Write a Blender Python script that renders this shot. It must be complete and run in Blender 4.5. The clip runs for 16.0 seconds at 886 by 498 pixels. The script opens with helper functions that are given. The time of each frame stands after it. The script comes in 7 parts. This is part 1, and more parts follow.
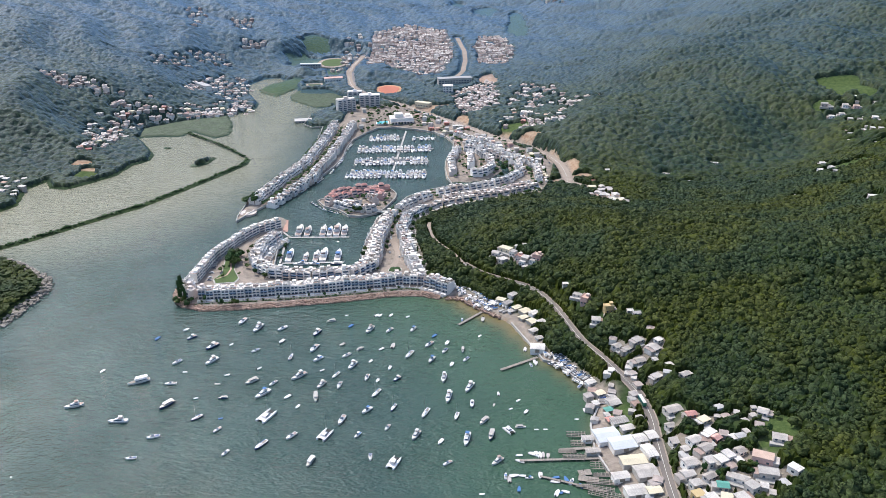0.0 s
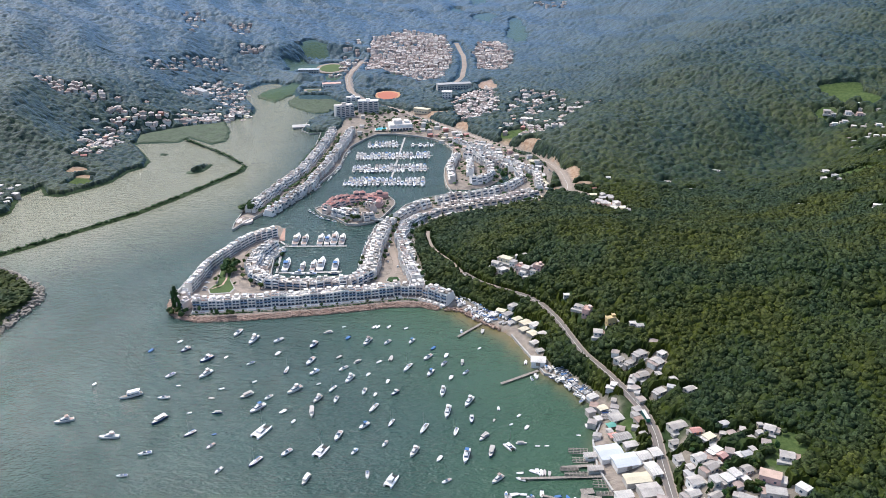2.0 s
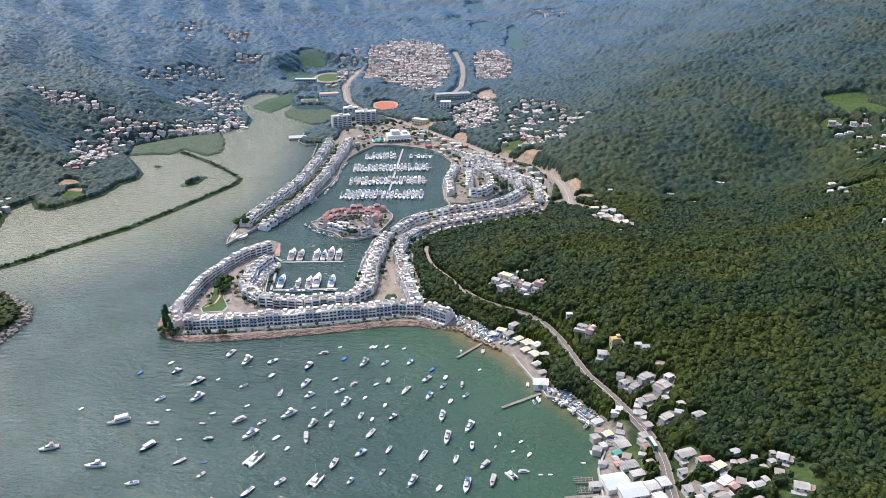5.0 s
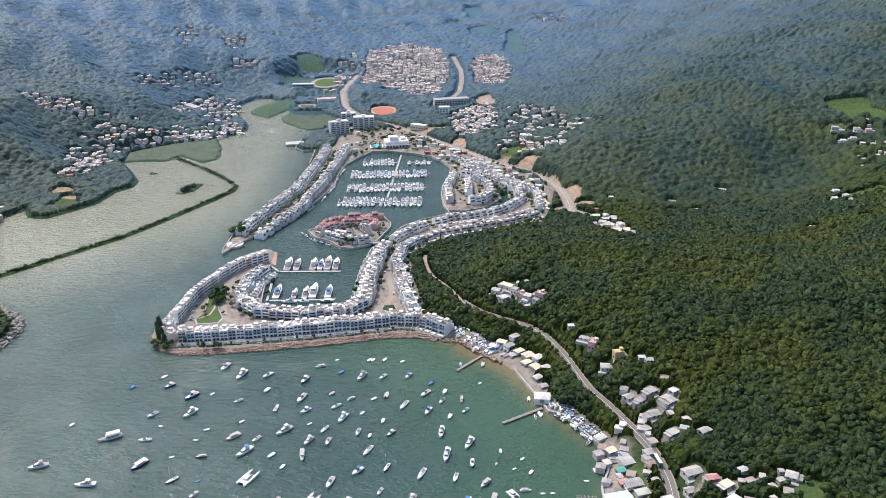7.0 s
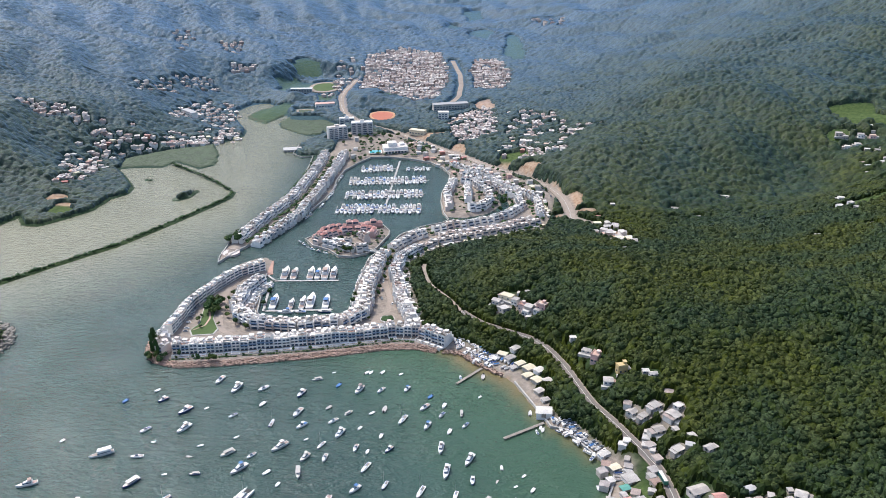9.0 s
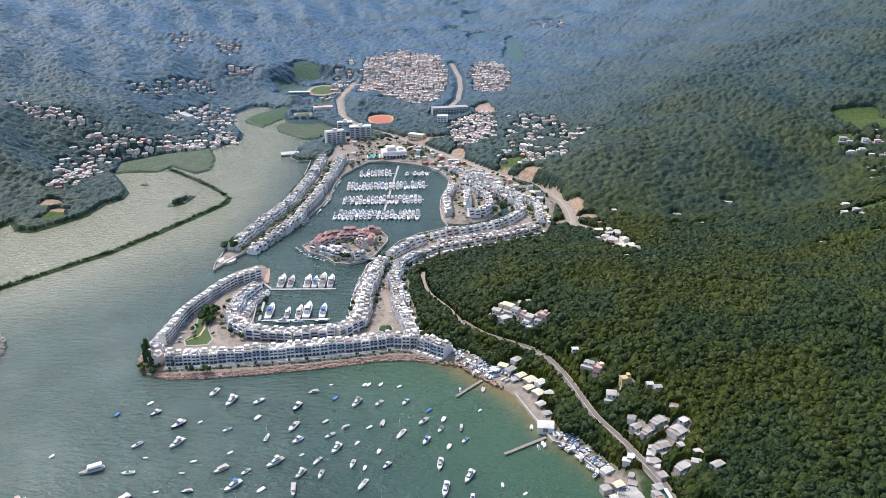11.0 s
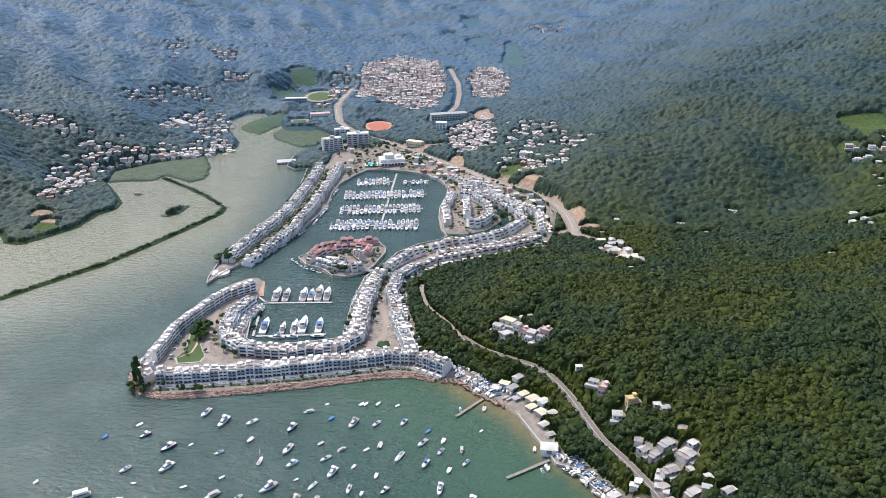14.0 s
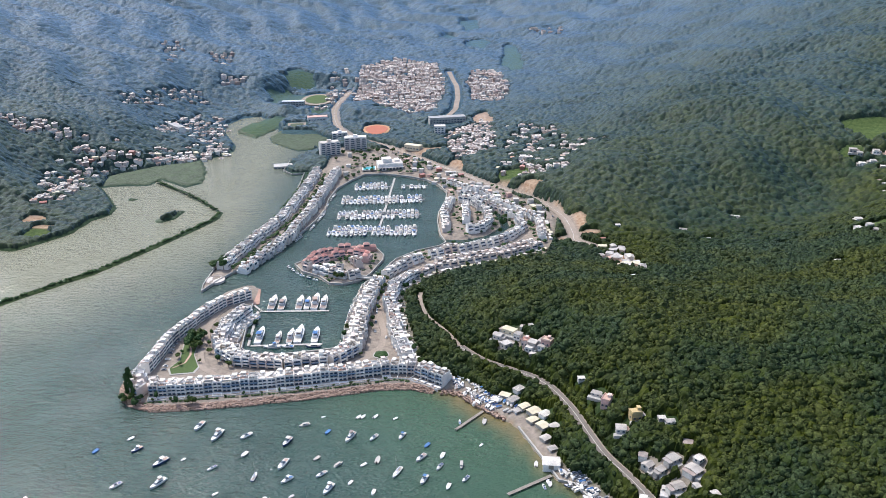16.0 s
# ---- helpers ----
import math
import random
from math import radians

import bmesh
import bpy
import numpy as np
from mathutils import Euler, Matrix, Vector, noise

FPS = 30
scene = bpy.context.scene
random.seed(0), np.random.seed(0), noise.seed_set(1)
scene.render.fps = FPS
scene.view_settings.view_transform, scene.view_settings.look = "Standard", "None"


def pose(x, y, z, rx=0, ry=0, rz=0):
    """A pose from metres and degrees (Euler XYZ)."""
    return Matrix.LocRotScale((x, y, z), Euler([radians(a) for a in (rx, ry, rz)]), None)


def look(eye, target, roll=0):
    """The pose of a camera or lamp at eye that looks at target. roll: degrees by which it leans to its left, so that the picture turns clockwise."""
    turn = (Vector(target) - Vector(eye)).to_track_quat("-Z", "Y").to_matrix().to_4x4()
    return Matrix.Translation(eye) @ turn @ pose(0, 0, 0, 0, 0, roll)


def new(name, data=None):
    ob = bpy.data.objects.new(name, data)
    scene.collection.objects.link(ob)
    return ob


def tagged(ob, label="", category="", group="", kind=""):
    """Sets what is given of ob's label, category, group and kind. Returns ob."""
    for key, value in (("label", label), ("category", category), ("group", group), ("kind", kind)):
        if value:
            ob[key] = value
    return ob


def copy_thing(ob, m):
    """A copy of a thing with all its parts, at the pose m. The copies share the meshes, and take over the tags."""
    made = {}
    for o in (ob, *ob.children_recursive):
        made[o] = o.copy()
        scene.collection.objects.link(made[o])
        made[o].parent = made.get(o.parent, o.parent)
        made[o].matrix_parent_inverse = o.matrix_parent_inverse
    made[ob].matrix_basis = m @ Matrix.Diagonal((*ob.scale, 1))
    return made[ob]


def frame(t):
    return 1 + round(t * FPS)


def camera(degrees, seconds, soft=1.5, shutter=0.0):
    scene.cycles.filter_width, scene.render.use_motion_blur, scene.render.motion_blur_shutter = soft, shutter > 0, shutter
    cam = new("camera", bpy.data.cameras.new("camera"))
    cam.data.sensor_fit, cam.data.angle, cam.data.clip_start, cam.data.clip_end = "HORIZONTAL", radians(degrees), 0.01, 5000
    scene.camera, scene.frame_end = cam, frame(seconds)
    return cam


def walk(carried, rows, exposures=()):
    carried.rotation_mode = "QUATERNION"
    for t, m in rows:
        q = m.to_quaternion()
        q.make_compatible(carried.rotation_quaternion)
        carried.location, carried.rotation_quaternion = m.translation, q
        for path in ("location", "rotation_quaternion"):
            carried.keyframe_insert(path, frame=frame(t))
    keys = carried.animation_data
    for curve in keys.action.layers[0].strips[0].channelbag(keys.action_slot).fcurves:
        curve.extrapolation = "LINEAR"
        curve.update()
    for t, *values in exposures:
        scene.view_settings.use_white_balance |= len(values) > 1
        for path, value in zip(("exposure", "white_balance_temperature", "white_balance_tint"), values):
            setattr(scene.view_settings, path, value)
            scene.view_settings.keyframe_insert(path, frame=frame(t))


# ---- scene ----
cam = camera(56.0, 16.0, soft=0.85)
PATH = [
    (0, (0.489, 3.964, 324.635), (0.502, 5.802, 323.848), -0.5),
    (0.5, (0.571, 7.219, 324.591), (0.584, 9.059, 323.805), -0.4),
    (1, (0.585, 10.618, 324.571), (0.599, 12.458, 323.787), -0.4),
    (1.5, (0.549, 13.794, 324.611), (0.564, 15.635, 323.83), -0.4),
    (2, (0.414, 17.102, 324.615), (0.43, 18.944, 323.837), -0.4),
    (2.5, (0.315, 20.6, 324.616), (0.332, 22.443, 323.84), -0.4),
    (3, (0.227, 24.089, 324.675), (0.245, 25.933, 323.901), -0.4),
    (3.5, (0.255, 27.77, 324.677), (0.274, 29.615, 323.906), -0.4),
    (4, (0.278, 31.421, 324.723), (0.297, 33.268, 323.955), -0.4),
    (6.5, (0.243, 48.98, 325.411), (0.265, 50.831, 324.653), -0.5),
    (7, (0.237, 52.673, 325.453), (0.26, 54.524, 324.697), -0.5),
    (7.5, (0.239, 56.307, 325.506), (0.263, 58.159, 324.751), -0.5),
    (8, (0.244, 59.8, 325.58), (0.268, 61.652, 324.827), -0.5),
    (8.5, (0.32, 63.204, 325.748), (0.344, 65.058, 324.997), -0.5),
    (9, (0.317, 66.766, 325.895), (0.342, 68.62, 325.145), -0.5),
    (11.5, (0.459, 85.135, 326.428), (0.487, 86.991, 325.683), -0.5),
    (12, (0.404, 88.638, 326.393), (0.433, 90.495, 325.65), -0.6),
    (12.5, (0.432, 92.18, 326.398), (0.461, 94.037, 325.656), -0.6),
    (13, (0.544, 95.74, 326.408), (0.574, 97.598, 325.667), -0.6),
    (13.5, (0.606, 99.372, 326.411), (0.635, 101.23, 325.671), -0.6),
    (14, (0.626, 102.872, 326.399), (0.656, 104.73, 325.66), -0.6),
    (14.5, (0.659, 106.472, 326.374), (0.69, 108.331, 325.636), -0.6),
    (15, (0.734, 110.192, 326.328), (0.766, 112.051, 325.591), -0.6),
    (15.5, (0.641, 113.866, 326.308), (0.674, 115.726, 325.572), -0.6),
    (16, (0.469, 117.519, 326.363), (0.503, 119.378, 325.627), -0.6),
]
walk(cam, [(t, look(eye, target, roll)) for t, eye, target, roll in PATH], [(0, 0.59, 6120, 10), (16, 0.59, 6120, 10)])

# ---------------------------------------------------------------- sun and sky
SUN_AZIMUTH, SUN_HEIGHT = radians(-42), radians(54)
world = bpy.data.worlds.new("sky")
scene.world = world
world.use_nodes = True
sky = world.node_tree.nodes.new("ShaderNodeTexSky")
sky.sky_type, sky.sun_disc = "NISHITA", False
sky.sun_elevation, sky.sun_rotation = SUN_HEIGHT, SUN_AZIMUTH
sky.air_density, sky.dust_density, sky.ozone_density = 1.0, 3.0, 1.0
world.node_tree.nodes["Background"].inputs["Strength"].default_value = 0.15
world.node_tree.links.new(sky.outputs[0], world.node_tree.nodes["Background"].inputs["Color"])
sun = new("sun", bpy.data.lights.new("sun", "SUN"))
sun.data.energy, sun.data.angle, sun.data.color = 2.2, radians(0.6), (1.0, 0.95, 0.86)
toward = Vector((math.sin(SUN_AZIMUTH) * math.cos(SUN_HEIGHT), math.cos(SUN_AZIMUTH) * math.cos(SUN_HEIGHT), math.sin(SUN_HEIGHT)))
sun.matrix_world = look(toward * 900 + Vector((0, 900, 0)), (0, 900, 0))


# ---------------------------------------------------------------- materials
def surface(name, color, rough=0.7, vary=0.25, size=1.0, bump=0.0, metal=0.0, random_by="", tint=None, sheen=0.0):
    """A plain surface with grain at two scales; random_by 'object' or 'island' shifts each piece on its own."""
    m = bpy.data.materials.new(name)
    m.use_nodes = True
    n, link = m.node_tree.nodes, m.node_tree.links.new
    b = n["Principled BSDF"]
    b.inputs["Roughness"].default_value, b.inputs["Metallic"].default_value = rough, metal
    if sheen:
        b.inputs["Sheen Weight"].default_value, b.inputs["Sheen Roughness"].default_value = sheen, 0.6
        b.inputs["Sheen Tint"].default_value = (0.42, 0.68, 1.0, 1)
    place = n.new("ShaderNodeNewGeometry")
    coarse, fine = n.new("ShaderNodeTexNoise"), n.new("ShaderNodeTexNoise")
    for tex, s in ((coarse, 0.16 / size), (fine, 1.9 / size)):
        tex.inputs["Scale"].default_value, tex.inputs["Detail"].default_value = s, 4
        link(place.outputs["Position"], tex.inputs["Vector"])
    add = n.new("ShaderNodeMath")
    add.operation = "ADD"
    link(coarse.outputs[0], add.inputs[0]), link(fine.outputs[0], add.inputs[1])
    ramp = n.new("ShaderNodeMapRange")
    ramp.inputs["From Min"].default_value, ramp.inputs["From Max"].default_value = 0.6, 1.4
    ramp.inputs["To Min"].default_value, ramp.inputs["To Max"].default_value = 1 - vary, 1 + vary
    link(add.outputs[0], ramp.inputs[0])
    mix = n.new("ShaderNodeMix")
    mix.data_type, mix.blend_type = "RGBA", "MULTIPLY"
    mix.inputs["Factor"].default_value = 1
    mix.inputs[6].default_value = (*color, 1)
    link(ramp.outputs[0], mix.inputs[7])
    out = mix.outputs[2]
    if random_by:
        info = n.new("ShaderNodeObjectInfo") if random_by == "object" else place
        pick = n.new("ShaderNodeMix")
        pick.data_type = "RGBA"
        pick.inputs[6].default_value, pick.inputs[7].default_value = (*color, 1), (*(tint or color), 1)
        link(info.outputs["Random" if random_by == "object" else "Random Per Island"], pick.inputs[0])
        link(pick.outputs[2], mix.inputs[6])
    link(out, b.inputs["Base Color"])
    if "foliage" in name:
        b.inputs["Specular IOR Level"].default_value = 0.15
    if bump:
        bp = n.new("ShaderNodeBump")
        bp.inputs["Strength"].default_value, bp.inputs["Distance"].default_value = bump, 0.3 * size
        link(fine.outputs[0], bp.inputs["Height"]), link(bp.outputs[0], b.inputs["Normal"])
    return m


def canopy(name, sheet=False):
    """Woodland: each crown its own green, stands of lighter and darker trees, blue distance haze painted into the
    leaves.
    """
    m = bpy.data.materials.new(name)
    m.use_nodes = True
    n, link = m.node_tree.nodes, m.node_tree.links.new
    b = n["Principled BSDF"]
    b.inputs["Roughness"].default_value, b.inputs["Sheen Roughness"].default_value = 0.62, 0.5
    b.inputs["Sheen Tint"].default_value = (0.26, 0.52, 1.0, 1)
    place, axes = n.new("ShaderNodeNewGeometry"), n.new("ShaderNodeSeparateXYZ")
    link(place.outputs["Position"], axes.inputs[0])

    def speckle(scale, detail, lo, hi, a, c):
        t, r = n.new("ShaderNodeTexNoise"), n.new("ShaderNodeMapRange")
        t.inputs["Scale"].default_value, t.inputs["Detail"].default_value = scale, detail
        for key, v in zip(("From Min", "From Max", "To Min", "To Max"), (lo, hi, a, c)):
            r.inputs[key].default_value = v
        link(place.outputs["Position"], t.inputs["Vector"]), link(t.outputs[0], r.inputs[0])
        return t.outputs[0], r.outputs[0]

    def blend(fac, a, c, how="MIX"):
        x = n.new("ShaderNodeMix")
        x.data_type, x.blend_type = "RGBA", how
        for socket, v in ((0, fac), (6, a), (7, c)):
            if isinstance(v, tuple):
                x.inputs[socket].default_value = (*v, 1)
            elif isinstance(v, (int, float)):
                x.inputs[socket].default_value = v
            else:
                link(v, x.inputs[socket])
        return x.outputs[2]

    crown = place.outputs["Random Per Island"]
    if sheet:
        cells = n.new("ShaderNodeTexVoronoi")
        cells.inputs["Scale"].default_value = 0.2
        link(place.outputs["Position"], cells.inputs["Vector"])
        tone = n.new("ShaderNodeSeparateColor")
        link(cells.outputs["Color"], tone.inputs[0])
        crown = tone.outputs[0]
    stand = speckle(0.016, 5, 0.40, 0.60, 0, 1)[1]
    if sheet:
        light = blend(crown, (0.020, 0.030, 0.003), (0.046, 0.056, 0.005))
        dark = blend(crown, (0.011, 0.024, 0.006), (0.023, 0.039, 0.008))
    else:
        light = blend(crown, (0.032, 0.045, 0.011), (0.066, 0.078, 0.017))
        dark = blend(crown, (0.022, 0.040, 0.018), (0.040, 0.062, 0.026))
    low = blend(stand, light, dark)
    # far palette is bluer and lighter: distance haze painted into the leaf colour
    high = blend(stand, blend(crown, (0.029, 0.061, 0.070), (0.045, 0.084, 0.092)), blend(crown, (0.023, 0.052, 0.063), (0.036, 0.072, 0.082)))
    # how much painted haze: grows with y, wavering with noise
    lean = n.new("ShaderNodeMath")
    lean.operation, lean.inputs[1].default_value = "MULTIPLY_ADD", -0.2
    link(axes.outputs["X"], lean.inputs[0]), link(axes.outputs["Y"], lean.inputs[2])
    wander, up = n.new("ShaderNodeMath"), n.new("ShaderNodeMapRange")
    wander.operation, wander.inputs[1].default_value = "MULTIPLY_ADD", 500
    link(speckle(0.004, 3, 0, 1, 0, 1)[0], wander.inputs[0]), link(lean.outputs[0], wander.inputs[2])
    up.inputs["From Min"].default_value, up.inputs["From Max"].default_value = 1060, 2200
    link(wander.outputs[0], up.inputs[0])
    fine = speckle(0.35 if sheet else 0.75, 6, 0.3, 0.7, 0.74 if sheet else 0.5, 1.26 if sheet else 1.5)
    shade = n.new("ShaderNodeMapRange")
    shade.inputs["To Min"].default_value, shade.inputs["To Max"].default_value = (0.84, 1.16) if sheet else (1.0, 1.0)
    link(crown, shade.inputs[0])
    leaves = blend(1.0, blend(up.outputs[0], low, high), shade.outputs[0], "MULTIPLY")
    link(blend(1.0, leaves, fine[1], "MULTIPLY"), b.inputs["Base Color"])
    # blue sheen and extra gloss farther off also stand in for haze
    haze_sheen = n.new("ShaderNodeMapRange")
    haze_sheen.inputs["To Min"].default_value, haze_sheen.inputs["To Max"].default_value = 0.0, 0.45
    link(up.outputs[0], haze_sheen.inputs[0]), link(haze_sheen.outputs[0], b.inputs["Sheen Weight"])
    haze_gloss = n.new("ShaderNodeMapRange")
    haze_gloss.inputs["To Min"].default_value, haze_gloss.inputs["To Max"].default_value = 0.10, 0.3
    link(up.outputs[0], haze_gloss.inputs[0]), link(haze_gloss.outputs[0], b.inputs["Specular IOR Level"])
    bp = n.new("ShaderNodeBump")
    bp.inputs["Strength"].default_value, bp.inputs["Distance"].default_value = 0.4 if sheet else 0.9, 1.3 if sheet else 1.0
    if sheet:
        dome, both = n.new("ShaderNodeMapRange"), n.new("ShaderNodeMath")
        dome.inputs["From Max"].default_value, dome.inputs["To Min"].default_value, dome.inputs["To Max"].default_value = 0.75, 1.6, 0.0
        both.operation = "ADD"
        link(cells.outputs["Distance"], dome.inputs[0]), link(dome.outputs[0], both.inputs[0]), link(fine[0], both.inputs[1])
        link(both.outputs[0], bp.inputs["Height"])
    else:
        link(fine[0], bp.inputs["Height"])
    link(bp.outputs[0], b.inputs["Normal"])
    return m


M = dict(
    oldwhite=surface("weathered_white_sheet", (0.30, 0.275, 0.255), 0.8, 0.4, 1.2, random_by="object", tint=(0.66, 0.62, 0.57)),
    dullwall=surface("dull_village_plaster", (0.40, 0.34, 0.29), 0.9, 0.3, 1.5, random_by="object", tint=(0.62, 0.60, 0.57)),
    rust=surface("rusty_sheet_roof", (0.30, 0.20, 0.16), 0.85, 0.4, 0.8, random_by="object", tint=(0.36, 0.33, 0.31)),
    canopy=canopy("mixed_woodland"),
    farcanopy=canopy("hazed_woodland", True),
    stucco=surface("white_stucco", (0.70, 0.66, 0.61), 0.8, 0.22, 1.0, random_by="object", tint=(0.88, 0.85, 0.81)),
    stuccopink=surface("faded_pinkish_stucco", (0.60, 0.50, 0.45), 0.85, 0.18, 1.2, random_by="object", tint=(0.72, 0.66, 0.60)),
    stuccogrey=surface("stained_grey_stucco", (0.48, 0.48, 0.48), 0.85, 0.25, 1.2, random_by="object", tint=(0.64, 0.62, 0.60)),
    roof=surface("pale_roof_coating", (0.56, 0.50, 0.45), 0.85, 0.38, 0.8, random_by="object", tint=(0.86, 0.81, 0.76)),
    roofgrey=surface("grey_roof_tiles", (0.30, 0.30, 0.31), 0.8, 0.25, 1, random_by="object", tint=(0.46, 0.44, 0.42)),
    terrace=surface("terracotta_terrace", (0.42, 0.24, 0.18), 0.85, 0.25, 1, random_by="object", tint=(0.55, 0.42, 0.34)),
    pinkwall=surface("pink_stucco", (0.58, 0.36, 0.32), 0.85, 0.2, 2, random_by="object", tint=(0.70, 0.56, 0.51)),
    pinkroof=surface("red_clay_roof", (0.46, 0.19, 0.16), 0.85, 0.35, 0.7, random_by="object", tint=(0.58, 0.36, 0.31)),
    cream=surface("cream_sheet_roof", (0.62, 0.55, 0.40), 0.7, 0.2, 1.5),
    bluewhite=surface("pale_blue_sheet_roof", (0.55, 0.57, 0.60), 0.5, 0.15, 2),
    yellow=surface("yellow_paint", (0.50, 0.38, 0.19), 0.7, 0.2, 1),
    green=surface("green_tarpaulin", (0.10, 0.30, 0.24), 0.6, 0.2, 1),
    brick=surface("brown_brick", (0.30, 0.15, 0.11), 0.9, 0.3, 0.6),
    greyroof=surface("weathered_sheet_roof", (0.31, 0.275, 0.245), 0.75, 0.4, 0.8, random_by="object", tint=(0.52, 0.48, 0.44)),
    glass=surface("dark_window_glass", (0.05, 0.08, 0.12), 0.08, 0.1, 2),
    blueglass=surface("blue_balcony_glass", (0.22, 0.31, 0.42), 0.12, 0.1, 2),
    gel=surface("white_gelcoat", (0.82, 0.81, 0.79), 0.3, 0.12, 1, random_by="object", tint=(0.60, 0.57, 0.55)),
    deck=surface("pale_deck", (0.60, 0.55, 0.47), 0.7, 0.15, 1),
    navy=surface("navy_hull", (0.03, 0.06, 0.16), 0.3, 0.1, 1),
    tan=surface("tan_boat_canvas", (0.40, 0.29, 0.24), 0.85, 0.2, 1, random_by="object", tint=(0.25, 0.20, 0.19)),
    dusty=surface("dusty_worn_asphalt", (0.30, 0.245, 0.20), 0.9, 0.3, 2, 0.1),
    canvas=surface("blue_canvas", (0.06, 0.16, 0.36), 0.8, 0.2, 1),
    orange=surface("orange_paint", (0.55, 0.16, 0.03), 0.6, 0.2, 1),
    alloy=surface("mast_alloy", (0.6, 0.6, 0.6), 0.35, 0.05, 1, metal=0.9),
    rubber=surface("black_rubber", (0.02, 0.02, 0.02), 0.8, 0.1, 1),
    wood=surface("weathered_planks", (0.27, 0.235, 0.20), 0.85, 0.35, 0.6),
    pontoon=surface("pontoon_deck", (0.42, 0.39, 0.36), 0.8, 0.2, 0.8),
    concrete=surface("concrete", (0.40, 0.38, 0.35), 0.9, 0.25, 1.5, 0.2),
    asphalt=surface("worn_asphalt", (0.175, 0.152, 0.135), 0.9, 0.2, 2, 0.1),
    paint=surface("road_paint", (0.7, 0.68, 0.62), 0.7, 0.2, 1),
    rock=surface("pinkish_granite_boulders", (0.25, 0.165, 0.125), 0.95, 0.4, 0.8, 0.4, random_by="island", tint=(0.40, 0.29, 0.23)),
    darkrock=surface("dark_shore_rock", (0.16, 0.14, 0.12), 0.95, 0.35, 0.8, 0.4, random_by="island", tint=(0.28, 0.25, 0.21)),
    bark=surface("bark", (0.12, 0.09, 0.06), 0.95, 0.3, 0.5, 0.3),
    leaf=surface("broadleaf_foliage", (0.030, 0.052, 0.012), 0.6, 0.6, 0.8, 0.8, random_by="island", tint=(0.055, 0.082, 0.015)),
    leafdark=surface("dark_garden_foliage", (0.020, 0.048, 0.014), 0.65, 0.4, 0.7, 0.6, random_by="island", tint=(0.035, 0.075, 0.02)),
    mangrove=surface("mangrove_green", (0.040, 0.066, 0.028), 0.75, 0.45, 2, 0.5),
    farwall=surface("pale_village_walls", (0.72, 0.66, 0.61), 0.85, 0.2, 3, random_by="island", tint=(0.30, 0.22, 0.19)),
    pool=surface("turquoise_pool", (0.10, 0.48, 0.52), 0.05, 0.1, 2),
    clay=surface("red_sports_court", (0.42, 0.14, 0.085), 0.9, 0.15, 4),
    sand=surface("bare_orange_soil", (0.46, 0.27, 0.15), 0.95, 0.3, 3),
    grass=surface("mown_grass", (0.058, 0.098, 0.022), 0.9, 0.3, 2),
    busgreen=surface("green_bus_paint", (0.02, 0.20, 0.12), 0.35, 0.05, 2),
    carpaint=surface("car_paint", (0.55, 0.56, 0.58), 0.3, 0.05, 1, random_by="object", tint=(0.10, 0.11, 0.13)),
)


# ---------------------------------------------------------------- mesh helpers
class Build:
    """Collects boxes, prisms and lofts into one mesh."""

    def __init__(self):
        self.v, self.f = [], []

    def add(self, verts, faces):
        k = len(self.v)
        self.v += [tuple(p) for p in verts]
        self.f += [tuple(i + k for i in q) for q in faces]
        return self

    def box(self, x0, x1, y0, y1, z0, z1, top=0.0):
        """A box; top draws its upper face in by that much."""
        return self.add([(x0, y0, z0), (x1, y0, z0), (x1, y1, z0), (x0, y1, z0),
                         (x0 + top, y0 + top, z1), (x1 - top, y0 + top, z1), (x1 - top, y1 - top, z1), (x0 + top, y1 - top, z1)],
                        [(0, 3, 2, 1), (4, 5, 6, 7), (0, 1, 5, 4), (1, 2, 6, 5), (2, 3, 7, 6), (3, 0, 4, 7)])

    def gable(self, x0, x1, y0, y1, z0, rise):
        m = (y0 + y1) / 2
        return self.add([(x0, y0, z0), (x1, y0, z0), (x1, y1, z0), (x0, y1, z0), (x0, m, z0 + rise), (x1, m, z0 + rise)],
                        [(0, 3, 2, 1), (0, 1, 5, 4), (2, 3, 4, 5), (1, 2, 5), (3, 0, 4)])

    def rod(self, a, b, r, r2=None, sides=6):
        a, b = Vector(a), Vector(b)
        q = (b - a).to_track_quat("Z", "Y")
        ring = [q @ Vector((math.cos(i * math.tau / sides), math.sin(i * math.tau / sides), 0)) for i in range(sides)]
        r2 = r if r2 is None else r2
        return self.add([a + p * r for p in ring] + [b + p * r2 for p in ring],
                        [(i, (i + 1) % sides, sides + (i + 1) % sides, sides + i) for i in range(sides)]
                        + [tuple(reversed(range(sides))), tuple(range(sides, 2 * sides))])

    def loft(self, rings, cap=True):
        n = len(rings[0])
        self.add([p for ring in rings for p in ring],
                 [(j * n + i, j * n + (i + 1) % n, (j + 1) * n + (i + 1) % n, (j + 1) * n + i) for j in range(len(rings) - 1) for i in range(n)]
                 + ([tuple(reversed(range(n))), tuple(range((len(rings) - 1) * n, len(rings) * n))] if cap else []))
        return self

    def mesh(self, name, material):
        me = bpy.data.meshes.new(name)
        me.from_pydata(self.v, [], self.f)
        me.materials.append(M[material] if isinstance(material, str) else material)
        return me


def part(name, build, material, parent, label=""):
    ob = new(name, build.mesh(name, material))
    ob.parent = parent
    return tagged(ob, label) if label else ob


def thing(name, label, category, group="", kind=""):
    return tagged(new(name), label, category, group, kind)


